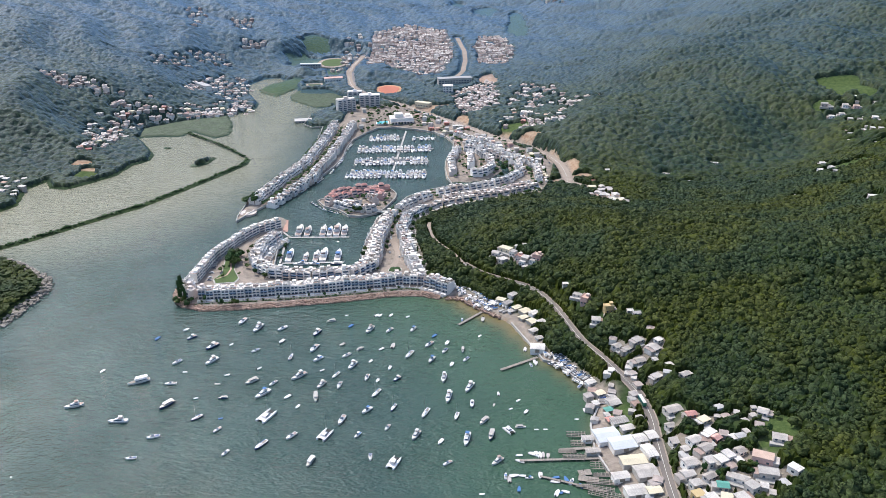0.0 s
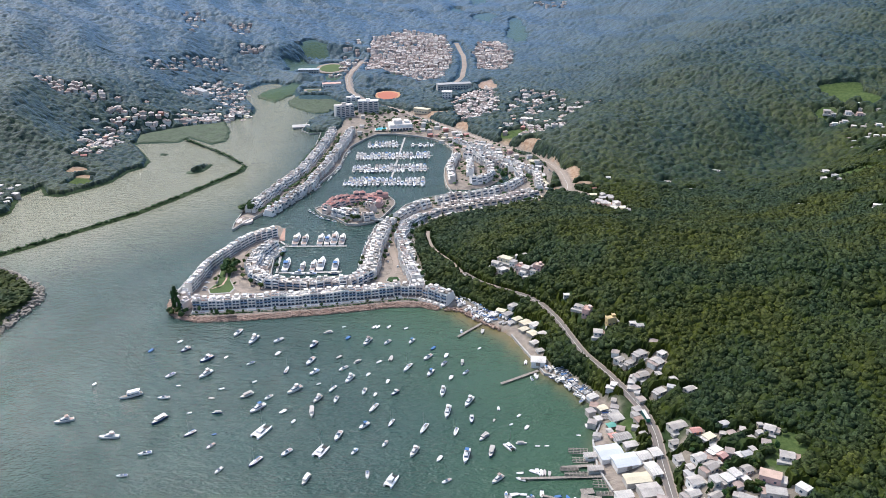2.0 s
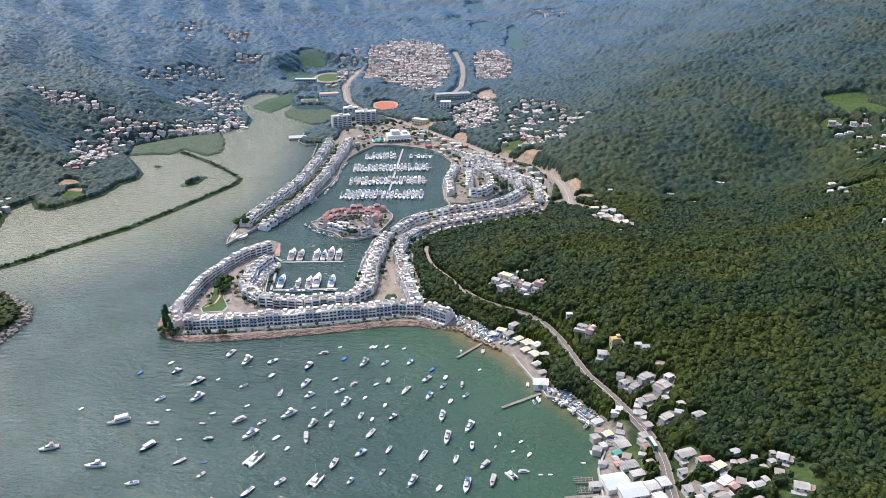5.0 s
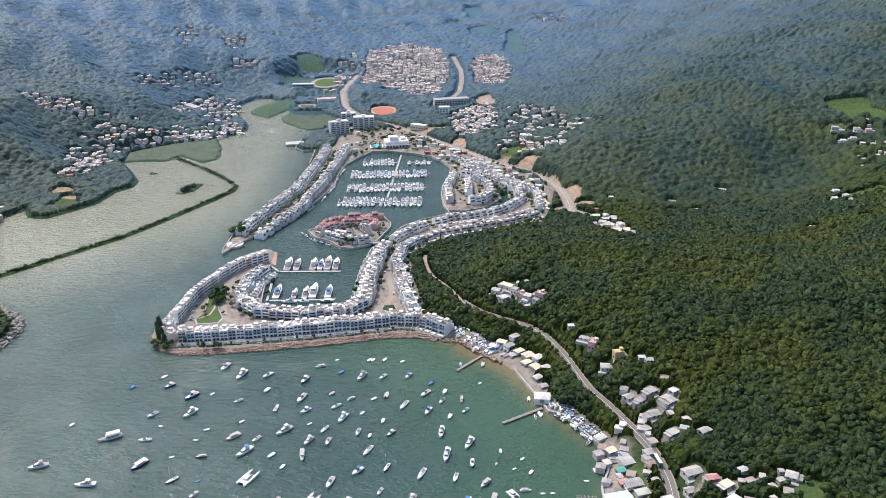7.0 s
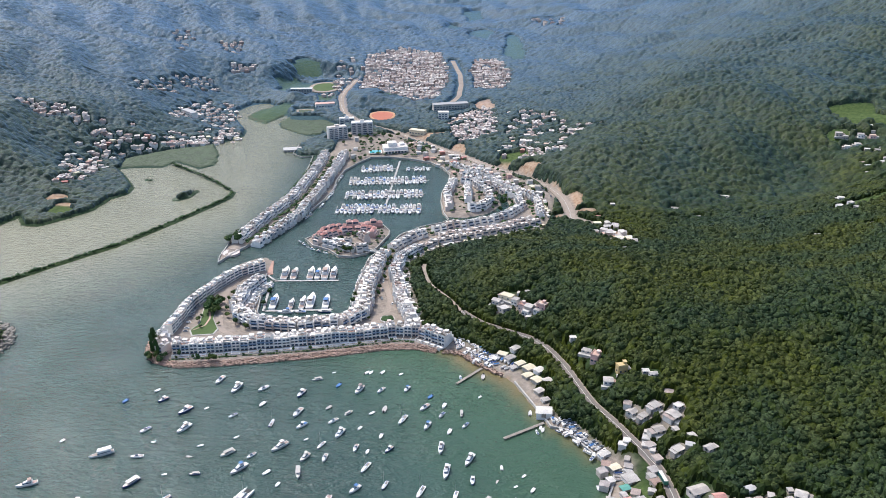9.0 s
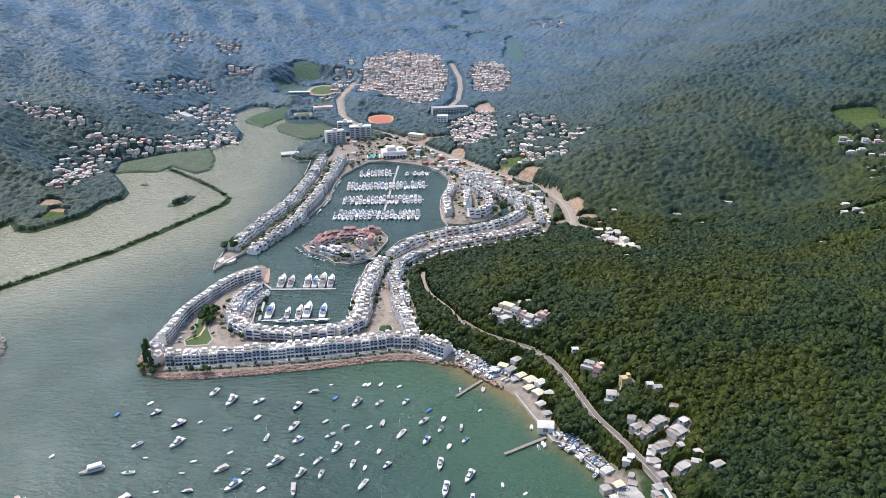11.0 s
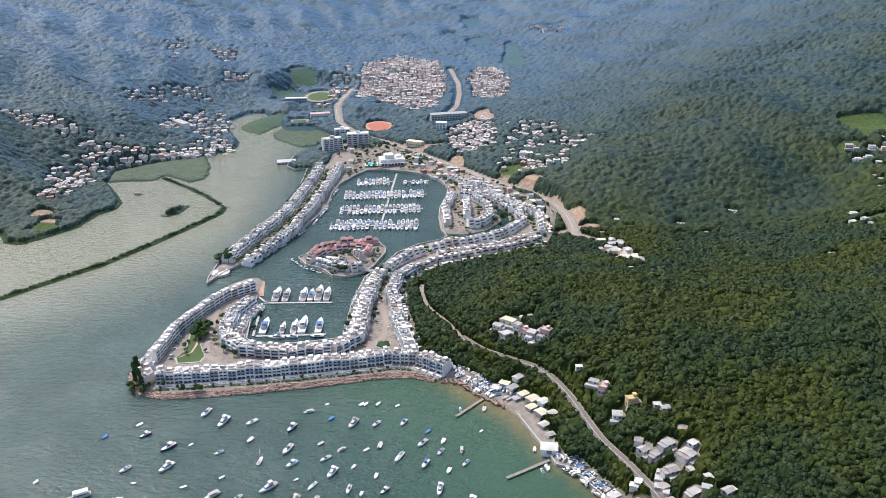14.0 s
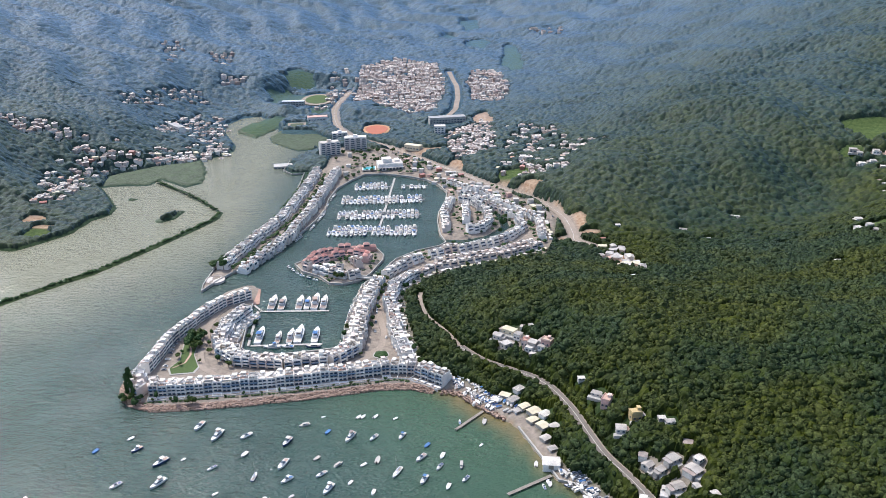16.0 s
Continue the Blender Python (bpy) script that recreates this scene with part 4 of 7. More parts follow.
stepped_houses = Patterns(stepped_house, 6)
town_houses = Patterns(lambda k: terrace_house(k + 60, 6.6, 14.0, 3, True, yard=False, back=6.5), 9)
rich_houses = Patterns(lambda k: terrace_house(k, 6.6, 14.5, 3, True), 9)
slim_houses = Patterns(lambda k: terrace_house(k + 10, 6.6, 13.0, 3, False, back=7.0), 8)
cottages = Patterns(lambda k: terrace_house(k + 80, 7.4, 10.0, 2, False, "stuccopink" if k % 3 else "stucco", porch=True, kind="cottage"), 7)
spit_houses = Patterns(lambda k: terrace_house(k + 40, 6.6, 13.5, 3, False, kind="spit_house"), 8)
plain_houses = Patterns(lambda k: terrace_house(k + 20, 6.6, 10.5, 3, False, kind="row_house"), 8)
low_houses = Patterns(lambda k: terrace_house(k + 50, 7.0, 10.0, 2, False, kind="low_row_house", porch=True), 6)
pink_houses = Patterns(lambda k: terrace_house(k + 30, 6.6, 9.5, 3 if k % 3 else 2, False, "pinkwall", "pinkroof", kind="island_house"), 5)
isle_houses = Patterns(lambda k: terrace_house(k + 100, 6.6, 9.0, 3 if k % 2 else 2, False, "stuccopink" if k % 2 else "stuccogrey", kind="quay_house"), 5)
lot = random.Random(5)


def terrace_row(patterns, line, step, face, jog=0.6, gap=0.0, base=None, shift=0.0):
    """Houses shoulder to shoulder along a line; face: +1 fronts to the left of its run, -1 to the right."""
    for i, (x, y, a) in enumerate(resample(line, step, step / 2)):
        if lot.random() < gap:
            continue
        turn = math.degrees(a) + (180 if face > 0 else 0)
        off = shift + lot.uniform(-jog, jog)
        x, y = x - math.sin(a) * off, y + math.cos(a) * off
        z = (at_ground(x, y) if base is None else base) + lot.choice((0, 0, 0.35))
        ob = patterns.put(lot.randrange(12), pose(x, y, z, 0, 0, turn))
        ob.scale = (1, 1, lot.uniform(0.88, 1.08))
        take(x, y, 9)
        yield ob


FRONT_ROW = [(-207, 652), (-145, 658), (-87, 666), (-28, 678), (-14, 676), (10, 658)]
LEFT_ROW = [(-222, 686), (-216, 737), (-205, 772), (-189, 805), (-167, 824)]
INNER_ROW = [(-162, 790), (-173, 764), (-173, 735), (-167, 712), (-151, 698), (-112, 690), (-78, 695), (-60, 714), (-58, 769), (-55, 808), (-48, 848)]
EAST_OUTER_ROW = [(-16, 684), (-24, 720), (-31, 761), (-35, 799), (-30, 832), (-15, 858), (11, 878), (49, 892), (83, 908), (118, 930)]
ARC_ROW = [(-42, 860), (-31, 880), (-8, 904), (18, 916), (51, 932), (72, 944), (92, 964), (107, 988), (104, 1019), (88, 1050), (68, 1084), (46, 1110)]
OUTER_ARC = [(124, 950), (126, 1005), (104, 1055), (78, 1098), (46, 1140), (26, 1168)]
SPIT_OUTER = [(-206, 890), (-194, 938), (-182, 983), (-168, 1034), (-161, 1088), (-155, 1150), (-150, 1225)]
SPIT_INNER = [(-187, 884), (-168, 930), (-152, 979), (-142, 1038), (-136, 1092), (-130, 1154), (-123, 1218)]
ISLE_BLOCK = [[(21, 986), (19, 1040), (28, 1088)], [(40, 1090), (57, 1078), (68, 1045), (71, 1010), (60, 988), (40, 982)], [(44, 1008), (45, 1062)]]
for ob in terrace_row(rich_houses, FRONT_ROW, 6.6, -1, 0.35, 0, 2.2, 5.4):
    tagged(ob, "white three-storey terraced house with glazed balconies facing the bay")
for ob in terrace_row(stepped_houses, LEFT_ROW, 6.4, 1, 0.4):
    pass
for patterns, line, f, step, off in ((town_houses, INNER_ROW, -1, 6.7, 0.5), (slim_houses, EAST_OUTER_ROW[:6], 1, 6.7, 0), (cottages, EAST_OUTER_ROW[5:], 1, 8.6, 0), (cottages, EAST_OUTER_ROW[6:], 1, 9.2, 12)):
    for ob in terrace_row(patterns, line, step, f, 1.2, 0, None, off):
        pass
for x, y, a in ((-214, 655, -25), (-220, 664, -60), (-221, 674, -80)):
    tagged(town_houses.put(lot.randrange(9), pose(x, y, 2.2, 0, 0, a)), "white corner house with a roof terrace above the sea wall")
    take(x, y, 8)
for line, f in ((ARC_ROW, 1), (SPIT_OUTER, 1), (SPIT_INNER, -1), (OUTER_ARC, 1)):
    for ob in terrace_row(low_houses if line is OUTER_ARC else spit_houses if line in (SPIT_OUTER, SPIT_INNER) else plain_houses, line, 8.2 if line is ARC_ROW else 7.0, f, 1.3, 0.04):
        pass
for line in ISLE_BLOCK:
    for ob in terrace_row(plain_houses, line, 7.0, -1, 1.0):
        pass
for line, f in (([(-127, 899), (-113, 918), (-94, 931), (-56, 937)], -1), ([(-118, 894), (-104, 908), (-88, 917)], 1), ([(-62, 921), (-64, 903)], -1), ([(-84, 921), (-66, 919)], 1)):
    for ob in terrace_row(pink_houses, line, 6.6, f, 1.6, 0.04, 2.2):
        tagged(ob, "pink stuccoed island house with a hipped red roof", "house", "pink houses of the island")
for line, f in (([(-124, 890), (-101, 873), (-79, 863), (-68, 868)], 1), ([(-104, 884), (-86, 878)], 1), ([(-78, 905), (-70, 890)], -1)):
    for ob in terrace_row(isle_houses, line, 6.6, f, 1.4, 0.04, 2.2):
        tagged(ob, "faded grey and pinkish island house with roof terraces", "house", "island houses by the quay")


# ---------------------------------------------------------------- apartment blocks, clubhouse
def apartment_block(x, y, wide, deep, storeys, turn):
    t = thing("apartment_block", "pale grey apartment block with deep balcony bays", "apartment block", "apartment blocks")
    h = storeys * 2.9
    body = Build()
    n = int(wide // 7)
    for i in range(n):
        a = -wide / 2 + i * wide / n
        body.box(a + 0.4, a + wide / n - 0.4, -deep / 2 - (1.8 if i % 2 else 0), deep / 2, -1, h - (i % 2) * 1.2)
    body.box(-wide / 2, wide / 2, -deep / 2 + 1.5, deep / 2 - 1, -1, h)
    part("wall", body, "stuccogrey", t)
    roof = Build().box(-wide / 2 + 0.6, wide / 2 - 0.6, -deep / 2 + 2, deep / 2 - 1.6, h, h + 0.9).box(-3, 3, -2, 2, h + 0.9, h + 3.5)
    part("roof", roof, "roof", t)
    for i in range(n):
        a = -wide / 2 + (i + 0.5) * wide / n
        face = -deep / 2 - (1.8 if i % 2 else 0)
        for s in range(storeys):
            part("window", Build().box(a - wide / n * 0.32, a + wide / n * 0.32, face - 0.05, face + 0.1, s * 2.9 + 0.7, s * 2.9 + 2.3), "glass", t)
    t.matrix_basis = pose(x, y, 3.2, 0, 0, turn)
    take(x, y, max(wide, deep) * 0.7)
    return t


apartment_block(-142, 1306, 29, 14, 8, 22)
apartment_block(-106, 1334, 33, 15, 8, 4)
apartment_block(-136, 1400, 24, 12, 5, 8)


def clubhouse():
    t = thing("clubhouse", "low white clubhouse with stepped flat roofs beside the pool", "clubhouse")
    part("wall", Build().box(-15, 15, -6, 8, -1, 6).box(-9, 2, -3, 6, 6, 9.5).box(6, 12, 0, 6, 6, 8), "stucco", t)
    part("roof", Build().box(-14.5, 14.5, -5.5, 7.5, 6, 6.3).box(-8.6, 1.6, -2.6, 5.6, 9.5, 9.8).box(-16, 16, -8, -6, 3.0, 3.3), "roof", t)
    for i in range(7):
        part("window", Build().box(-13.5 + i * 4, -11 + i * 4, -6.08, -5.95, 0.4, 2.6), "glass", t)
    t.matrix_basis = pose(-52, 1246, 2.5, 0, 0, 10)
    t.scale = (1.15, 1.7, 1.5)


clubhouse()
pool = thing("swimming_pool", "turquoise swimming pool with a pale stone rim", "swimming pool")
part("rim", Build().box(-9.5, 9.5, -14.5, 14.5, -0.5, 0.35), "roof", pool)
part("pool_water", Build().box(-8, 8, -13, 13, 0, 0.36), "pool", pool)
pool.matrix_basis = pose(-81, 1246, at_ground(-81, 1246), 0, 0, 3)


# ---------------------------------------------------------------- village houses and sheds
def village_house(wide, deep, high, color, detail=True):
    rng = random.Random(int(wide * 31 + deep * 7 + high * 3) + len(color))
    wall = {"pink": "pinkwall", "yellow": "yellow", "brick": "brick", "cream": "cream"}.get(color, "dullwall" if int(wide * 10) % 3 else "stucco")
    cover = {"white": "oldwhite", "grey": "greyroof", "brick": "pinkroof", "green": "green", "yellow": "yellow", "pink": "terrace", "cream": "cream", "bluewhite": "bluewhite"}[color]
    words = {"white": "white", "grey": "weathered grey", "brick": "brown brick", "green": "white green-roofed", "yellow": "yellow", "pink": "pinkish", "cream": "cream", "bluewhite": "pale"}[color]
    lean = rng.choice((-1, 1))
    t = thing("village_house", "%s flat-roofed village house among trees" % words, "house", "village houses")
    part("wall", Build().box(-wide / 2, wide / 2, -deep / 2, deep / 2, -2, high), wall, t)
    sheet = Build()
    if color in ("grey", "green", "brick"):
        sheet.gable(-wide / 2 - 0.4, wide / 2 + 0.4, -deep / 2 - 0.4, deep / 2 + 0.4, high, 1.1)
    else:
        sheet.box(-wide / 2 - 0.25, wide / 2 + 0.25, -deep / 2 - 0.25, deep / 2 + 0.25, high, high + 0.25)
    part("roof", sheet, cover, t)
    if detail:
        if wide > 6:
            lx = lean * wide / 2
            lw, lh = lean * rng.uniform(2.2, 3.6), min(high - 0.4, 2.7)
            ex0, ex1 = min(lx, lx + lw), max(lx, lx + lw)
            annex = part("lean_to", Build().box(ex0, ex1, -deep / 2 + rng.uniform(0, 1.5), deep / 2 - rng.uniform(0, 2), -2, lh), "dullwall", t)
            part("lean_to_roof", Build().box(ex0 - 0.2, ex1 + 0.2, -deep / 2 - 0.2, deep / 2 - 0.3, lh, lh + 0.15), ("greyroof", "rust", "oldwhite")[int(deep * 10) % 3], annex)
            part("yard", Build().box(-wide / 2 - 1.5, wide / 2 + 1.5, -deep / 2 - 3.2, -deep / 2 - 0.1, -2, 0.25), "concrete", t, "paved front yard")
        if color not in ("grey", "green", "brick") and high > 4.5:
            x = rng.uniform(-wide / 4, wide / 5)
            part("stair_hood", Build().box(x, x + 2.2, 0, 2.6, high + 0.2, high + 1.9).box(x - 0.2, x + 2.4, -0.3, 2.8, high + 1.9, high + 2.1), wall, t)
            rim = Build().box(-wide / 2, wide / 2, -deep / 2, -deep / 2 + 0.2, high + 0.25, high + 0.9).box(-wide / 2, -wide / 2 + 0.2, -deep / 2 + 0.2, deep / 2, high + 0.25, high + 0.9)
            part("parapet", rim, wall, t)
        for s in range(max(1, int(high // 3))):
            for k in range(2):
                x = -wide / 2 + (k + 0.5) * wide / 2
                part("window", Build().box(x - 0.7, x + 0.7, -deep / 2 - 0.05, -deep / 2 + 0.08, s * 3 + 0.9, s * 3 + 2.2), "glass", t)
            part("window", Build().box(-wide / 2 - 0.05, -wide / 2 + 0.08, -0.8, 0.8, s * 3 + 0.9, s * 3 + 2.2), "glass", t)
        if high > 5:
            part("balcony", Build().box(-wide / 2 + 0.4, wide / 2 - 0.4, -deep / 2 - 1.2, -deep / 2, 2.9, 3.1).box(-wide / 2 + 0.4, wide / 2 - 0.4, -deep / 2 - 1.2, -deep / 2 - 1.1, 3.1, 3.9), wall, t)
    return t


for x, y, wd, dp, hi, turn, color in HILL_HOUSES + [(x, y, wd * 0.85, dp * 0.85, hi * 0.8, a, c) for x, y, wd, dp, hi, a, c in VALLEY_HOUSES]:
    hi = 2.4 if hi == 4 else hi * 0.62
    ob = village_house(wd * 0.78, dp * 0.8, hi, color)
    ob.matrix_basis = pose(x, y, at_ground(x, y), 0, 0, turn)
    take(x, y, max(wd, dp) * 0.5 + 2.4)


def shed(wide, deep, high, color):
    wall = "stucco" if color in ("white", "bluewhite") else "wood" if color in ("green", "brick") else "concrete"
    cover = {"white": "oldwhite", "grey": "greyroof", "brick": "pinkroof", "green": "green", "cream": "cream", "bluewhite": "bluewhite"}[color]
    t = thing("boatyard_shed", "boatyard shed with a %s sheet roof on the quay" % {"bluewhite": "pale blue", "brick": "rust red"}.get(color, color), "shed", "boatyard sheds")
    part("wall", Build().box(-wide / 2, wide / 2, -deep / 2, deep / 2, -2, high), wall, t)
    cover_part = part("roof", Build().gable(-wide / 2 - 0.5, wide / 2 + 0.5, -deep / 2 - 0.5, deep / 2 + 0.5, high, min(1.4, deep * 0.1)), cover, t)
    seams = Build()
    rise, m = min(1.4, deep * 0.1), deep / 2 + 0.5
    for i in range(int(wide // 1.6)):
        x = -wide / 2 + i * 1.6
        for s in (-1, 1):
            seams.add([(x, s * m, high + 0.02), (x + 0.15, s * m, high + 0.02), (x + 0.15, 0, high + rise + 0.1), (x, 0, high + rise + 0.1)], [(0, 1, 2, 3)] if s < 0 else [(3, 2, 1, 0)])
    part("roof_seams", seams, cover, cover_part)
    part("door", Build().box(-1.6, 1.6, -deep / 2 - 0.06, -deep / 2 + 0.06, 0, min(3.2, high - 0.5)), "wood", t, "wide plank door")
    return t


for x, y, wd, dp, hi, turn, color in SHEDS:
    ob = shed(wd * 0.88, dp * 0.86, hi * 0.56, color)
    ob.matrix_basis = pose(x, y, max(2.0, at_ground(x, y)), 0, 0, turn)
    take(x, y, max(wd, dp) * 0.5 + 2)

# ---------------------------------------------------------------- the villages up the valley
COLORS = ["white", "grey", "white", "pink", "white", "grey", "white", "cream", "white", "brick", "white", "grey", "pink", "white"]


def far_house(k):
    rng = random.Random(k)
    hi, color = rng.choice((2.8, 3.8, 5.4)), COLORS[k % len(COLORS)]
    return village_house(rng.uniform(5.5, 8.5), rng.uniform(5.0, 7.0), hi, color, False)


far_houses = Patterns(far_house, 14)


FAR_BLOCKS = Build()


def far_block(x, y, turn, rng):
    """A house of a far village: walls, overhanging roof slab and stair hood, all in one mesh with its neighbours."""
    wd, dp, hi = rng.uniform(2.6, 4.8), rng.uniform(2.6, 4.2), rng.choice((2.4, 3.2, 4.4)) + (2.4 if y > 1640 else 0)
    z = at_ground(x, y)
    q = Build().box(-wd, wd, -dp, dp, -3, hi, 0.05).box(-wd - 0.3, wd + 0.3, -dp - 0.3, dp + 0.3, hi, hi + 0.5).box(-1.4, 1.2, 0, 2.2, hi + 0.5, hi + 1.9)
    m = pose(x, y, z, 0, 0, turn)
    FAR_BLOCKS.add([m @ Vector(p) for p in q.v], q.f)


def settle(poly, gap, keep, turn=0.0, spin=30, far=False):
    """Houses scattered over a village's ground, keeping apart."""
    px = [p[0] for p in poly]
    py = [p[1] for p in poly]
    x = min(px)
    while x < max(px):
        y = min(py)
        while y < max(py):
            qx, qy = x + lot.uniform(-0.3, 0.3) * gap, y + lot.uniform(-0.3, 0.3) * gap * 1.15
            if lot.random() < keep and bool(inside(np.array(qx), np.array(qy), poly)) and all(math.hypot(qx - a, qy - c) > r * 0.6 + 4 for a, c, r in TAKEN[:160]):
                angle = turn + lot.uniform(-spin, spin) + 90 * lot.randrange(4)
                if far:
                    far_block(qx, qy, angle, lot)
                else:
                    far_houses.put(lot.randrange(14), pose(qx, qy, at_ground(qx, qy), 0, 0, angle))
                take(qx, qy, 7.5 if far else 4.5)
            y += gap * 1.15
        x += gap


settle(TOWN, 9.6, 0.93, far=True)
settle(TOWN_EAST, 9.6, 0.93, far=True)
settle([(-504, 1450), (-504, 1514), (-467, 1598), (-420, 1658), (-366, 1658), (-416, 1591), (-452, 1532), (-481, 1481)], 13, 0.62, far=True)
settle([(-424, 1408), (-424, 1478), (-400, 1565), (-359, 1563), (-322, 1480), (-329, 1378), (-382, 1405), (-407, 1377)], 13, 0.7, far=True)
settle([(-499, 1707), (-528, 1842), (-528, 1936), (-483, 1824), (-464, 1743)], 14, 0.6, far=True)
settle([(-441, 1870), (-395, 1874), (-385, 1797), (-415, 1777)], 14, 0.6, far=True)
settle([(-395, 1729), (-343, 1758), (-339, 1729), (-389, 1697)], 11, 0.9, far=True)
settle([(-203, 1806), (-161, 1877), (-152, 1752), (-183, 1662)], 14, 0.6, far=True)
settle([(220, 2152), (321, 2127), (306, 2019), (224, 2120)], 14, 0.6, far=True)
settle([(-584, 1269), (-497, 1286), (-500, 1267), (-572, 1250)], 11, 0.7)
settle([(-507, 1188), (-494, 1273), (-428, 1306), (-412, 1276), (-452, 1239), (-450, 1137), (-457, 1071), (-473, 1079)], 11, 0.5)
settle([(-411, 1272), (-403, 1309), (-307, 1361), (-288, 1333), (-332, 1304), (-387, 1279)], 11, 0.65)
settle([(-536, 987), (-511, 992), (-484, 960), (-493, 923), (-511, 932)], 13, 0.7)
settle([(172, 921), (203, 918), (208, 818), (184, 822), (174, 850)], 9.5, 0.9)
settle([(85, 1263), (187, 1194), (183, 1113), (103, 1158)], 15, 0.55)
settle([(27, 1385), (98, 1463), (96, 1287), (40, 1260)], 13, 0.75, far=True)
settle([(122, 1398), (177, 1378), (167, 1298), (116, 1314)], 15, 0.55, far=True)
settle([(64, 1118), (122, 1040), (134, 990), (140, 985), (136, 1050), (95, 1110), (36, 1195), (22, 1190)], 11, 0.8)
settle([(10, 1180), (-20, 1215), (-40, 1260), (-20, 1290), (10, 1240), (50, 1190)], 11, 0.85)
settle([(34, 1112), (52, 1112), (24, 1178), (-4, 1206), (-10, 1198), (14, 1168), (30, 1132)], 10.5, 0.85)
settle([(-112, 1195), (-104, 1195), (-104, 1300), (-112, 1300)], 12, 0.7)
settle([(-214, 1596), (-173, 1665), (-170, 1640), (-206, 1569)], 14, 0.5, far=True)
settle([(-584, 1269), (-497, 1286), (-500, 1267), (-572, 1250)], 8.5, 0.6, far=True)
settle([(-507, 1188), (-494, 1273), (-428, 1306), (-405, 1276), (-445, 1239), (-445, 1137), (-452, 1071), (-473, 1079)], 9, 0.5, far=True)
settle([(-411, 1272), (-403, 1309), (-307, 1361), (-282, 1333), (-332, 1304), (-387, 1279)], 9, 0.6, far=True)
settle([(-600, 1290), (-420, 1320), (-330, 1400), (-300, 1365), (-410, 1300), (-590, 1262)], 10, 0.35, far=True)
settle([(91, 1173), (127, 1354), (194, 1345), (208, 1203), (174, 1131), (132, 1143)], 9.5, 0.4, far=True)
settle([(20, 1300), (60, 1270), (120, 1360), (110, 1420), (60, 1440)], 10, 0.4, far=True)
settle([(190, 1250), (260, 1230), (250, 1180), (190, 1190)], 12, 0.4, far=True)
settle([(27, 1385), (98, 1463), (96, 1287), (40, 1260)], 10, 0.45, far=True)
tagged(new("far_village_houses", FAR_BLOCKS.mesh("far_village_houses", "farwall")), "crowded pale flat-roofed village houses in the far valley", "houses", kind="stuff")

# moored boats: x, y, heading in degrees, length
MOORED = []
MOORED += [("junk", row) for row in ((-217, 524, -152, 15.5),)]
MOORED += [("yacht", row) for row in ((-252, 494, -158, 12.5), (-215, 475, -176, 13.0), (-171, 552, -123, 12.5), (-146, 603, -108, 14.5), (-124, 506, -128, 13.5), (-102, 529, -133, 13.5), (-84, 517, -117, 10.0), (-64, 543, -114, 11.5), (-55, 598, -114, 12.5), (4, 524, -98, 12.0), (22, 511, -115, 13.5), (7, 499, -100, 14.5), (18, 450, -101, 14.5), (-15, 455, -114, 11.0), (36, 427, -135, 10.0))]
MOORED += [("cruiser", row) for row in ((-186, 457, -162, 8.5), (-193, 435, -173, 7.0), (-193, 521, -172, 8.5), (-176, 574, -128, 12.0), (-196, 589, -131, 8.5), (-197, 551, -128, 8.5), (-161, 615, -109, 11.5), (-126, 602, -133, 9.5), (-141, 567, -136, 5.5), (-119, 520, -126, 7.5), (-146, 464, -122, 6.0), (-135, 439, -117, 6.5), (-96, 456, -128, 9.0), (-65, 473, -106, 11.0), (-71, 516, -100, 8.5), (-97, 594, -112, 11.0), (-96, 569, -111, 12.0), (-91, 553, -133, 9.0), (-70, 558, -135, 8.5), (-39, 597, -124, 8.5), (-20, 598, -115, 8.5), (-52, 526, -101, 8.5), (-30, 524, -127, 8.0), (-7, 573, -127, 10.0))]
MOORED += [("cruiser", row) for row in ((-5, 550, -113, 10.0), (5, 563, -118, 8.0), (21, 550, -125, 7.5), (23, 490, -95, 8.5), (-49, 484, -129, 9.5), (-34, 464, -113, 6.5), (-53, 456, -120, 6.0), (-43, 433, -86, 6.5), (5, 426, -143, 6.5))]
MOORED += [("launch", row) for row in ((-188, 494, -125, 12.5), (-135, 523, -138, 10.5), (-151, 502, -171, 7.0), (-80, 429, -107, 10.5), (-86, 501, -83, 12.0), (-88, 614, -161, 8.0), (-60, 568, 44, 6.5), (19, 564, -95, 8.0), (30, 470, -128, 9.5), (34, 454, -104, 11.5), (54, 463, -1, 6.0))]
MOORED += [("dinghy", row) for row in ((-204, 602, -125, 5.5), (-223, 588, -108, 6.0), (-187, 537, -1, 3.5), (-249, 540, -113, 4.5), (-123, 581, -115, 7.0), (-162, 577, -128, 4.0), (-155, 532, -153, 4.5), (-159, 520, -10, 4.5), (-170, 502, -160, 3.5), (-147, 477, -155, 3.0), (-106, 502, -127, 6.5), (-133, 541, 41, 4.5), (-97, 490, -113, 5.0), (-86, 537, -137, 4.0), (-75, 575, -127, 6.0), (-71, 605, -119, 6.0), (-51, 549, -118, 5.0), (-44, 567, -134, 5.5), (-35, 572, 80, 7.5), (-51, 623, 55, 5.5), (-48, 623, 55, 5.5), (-39, 623, 58, 5.5), (-25, 620, 39, 4.5), (-76, 624, 19, 2.5))]
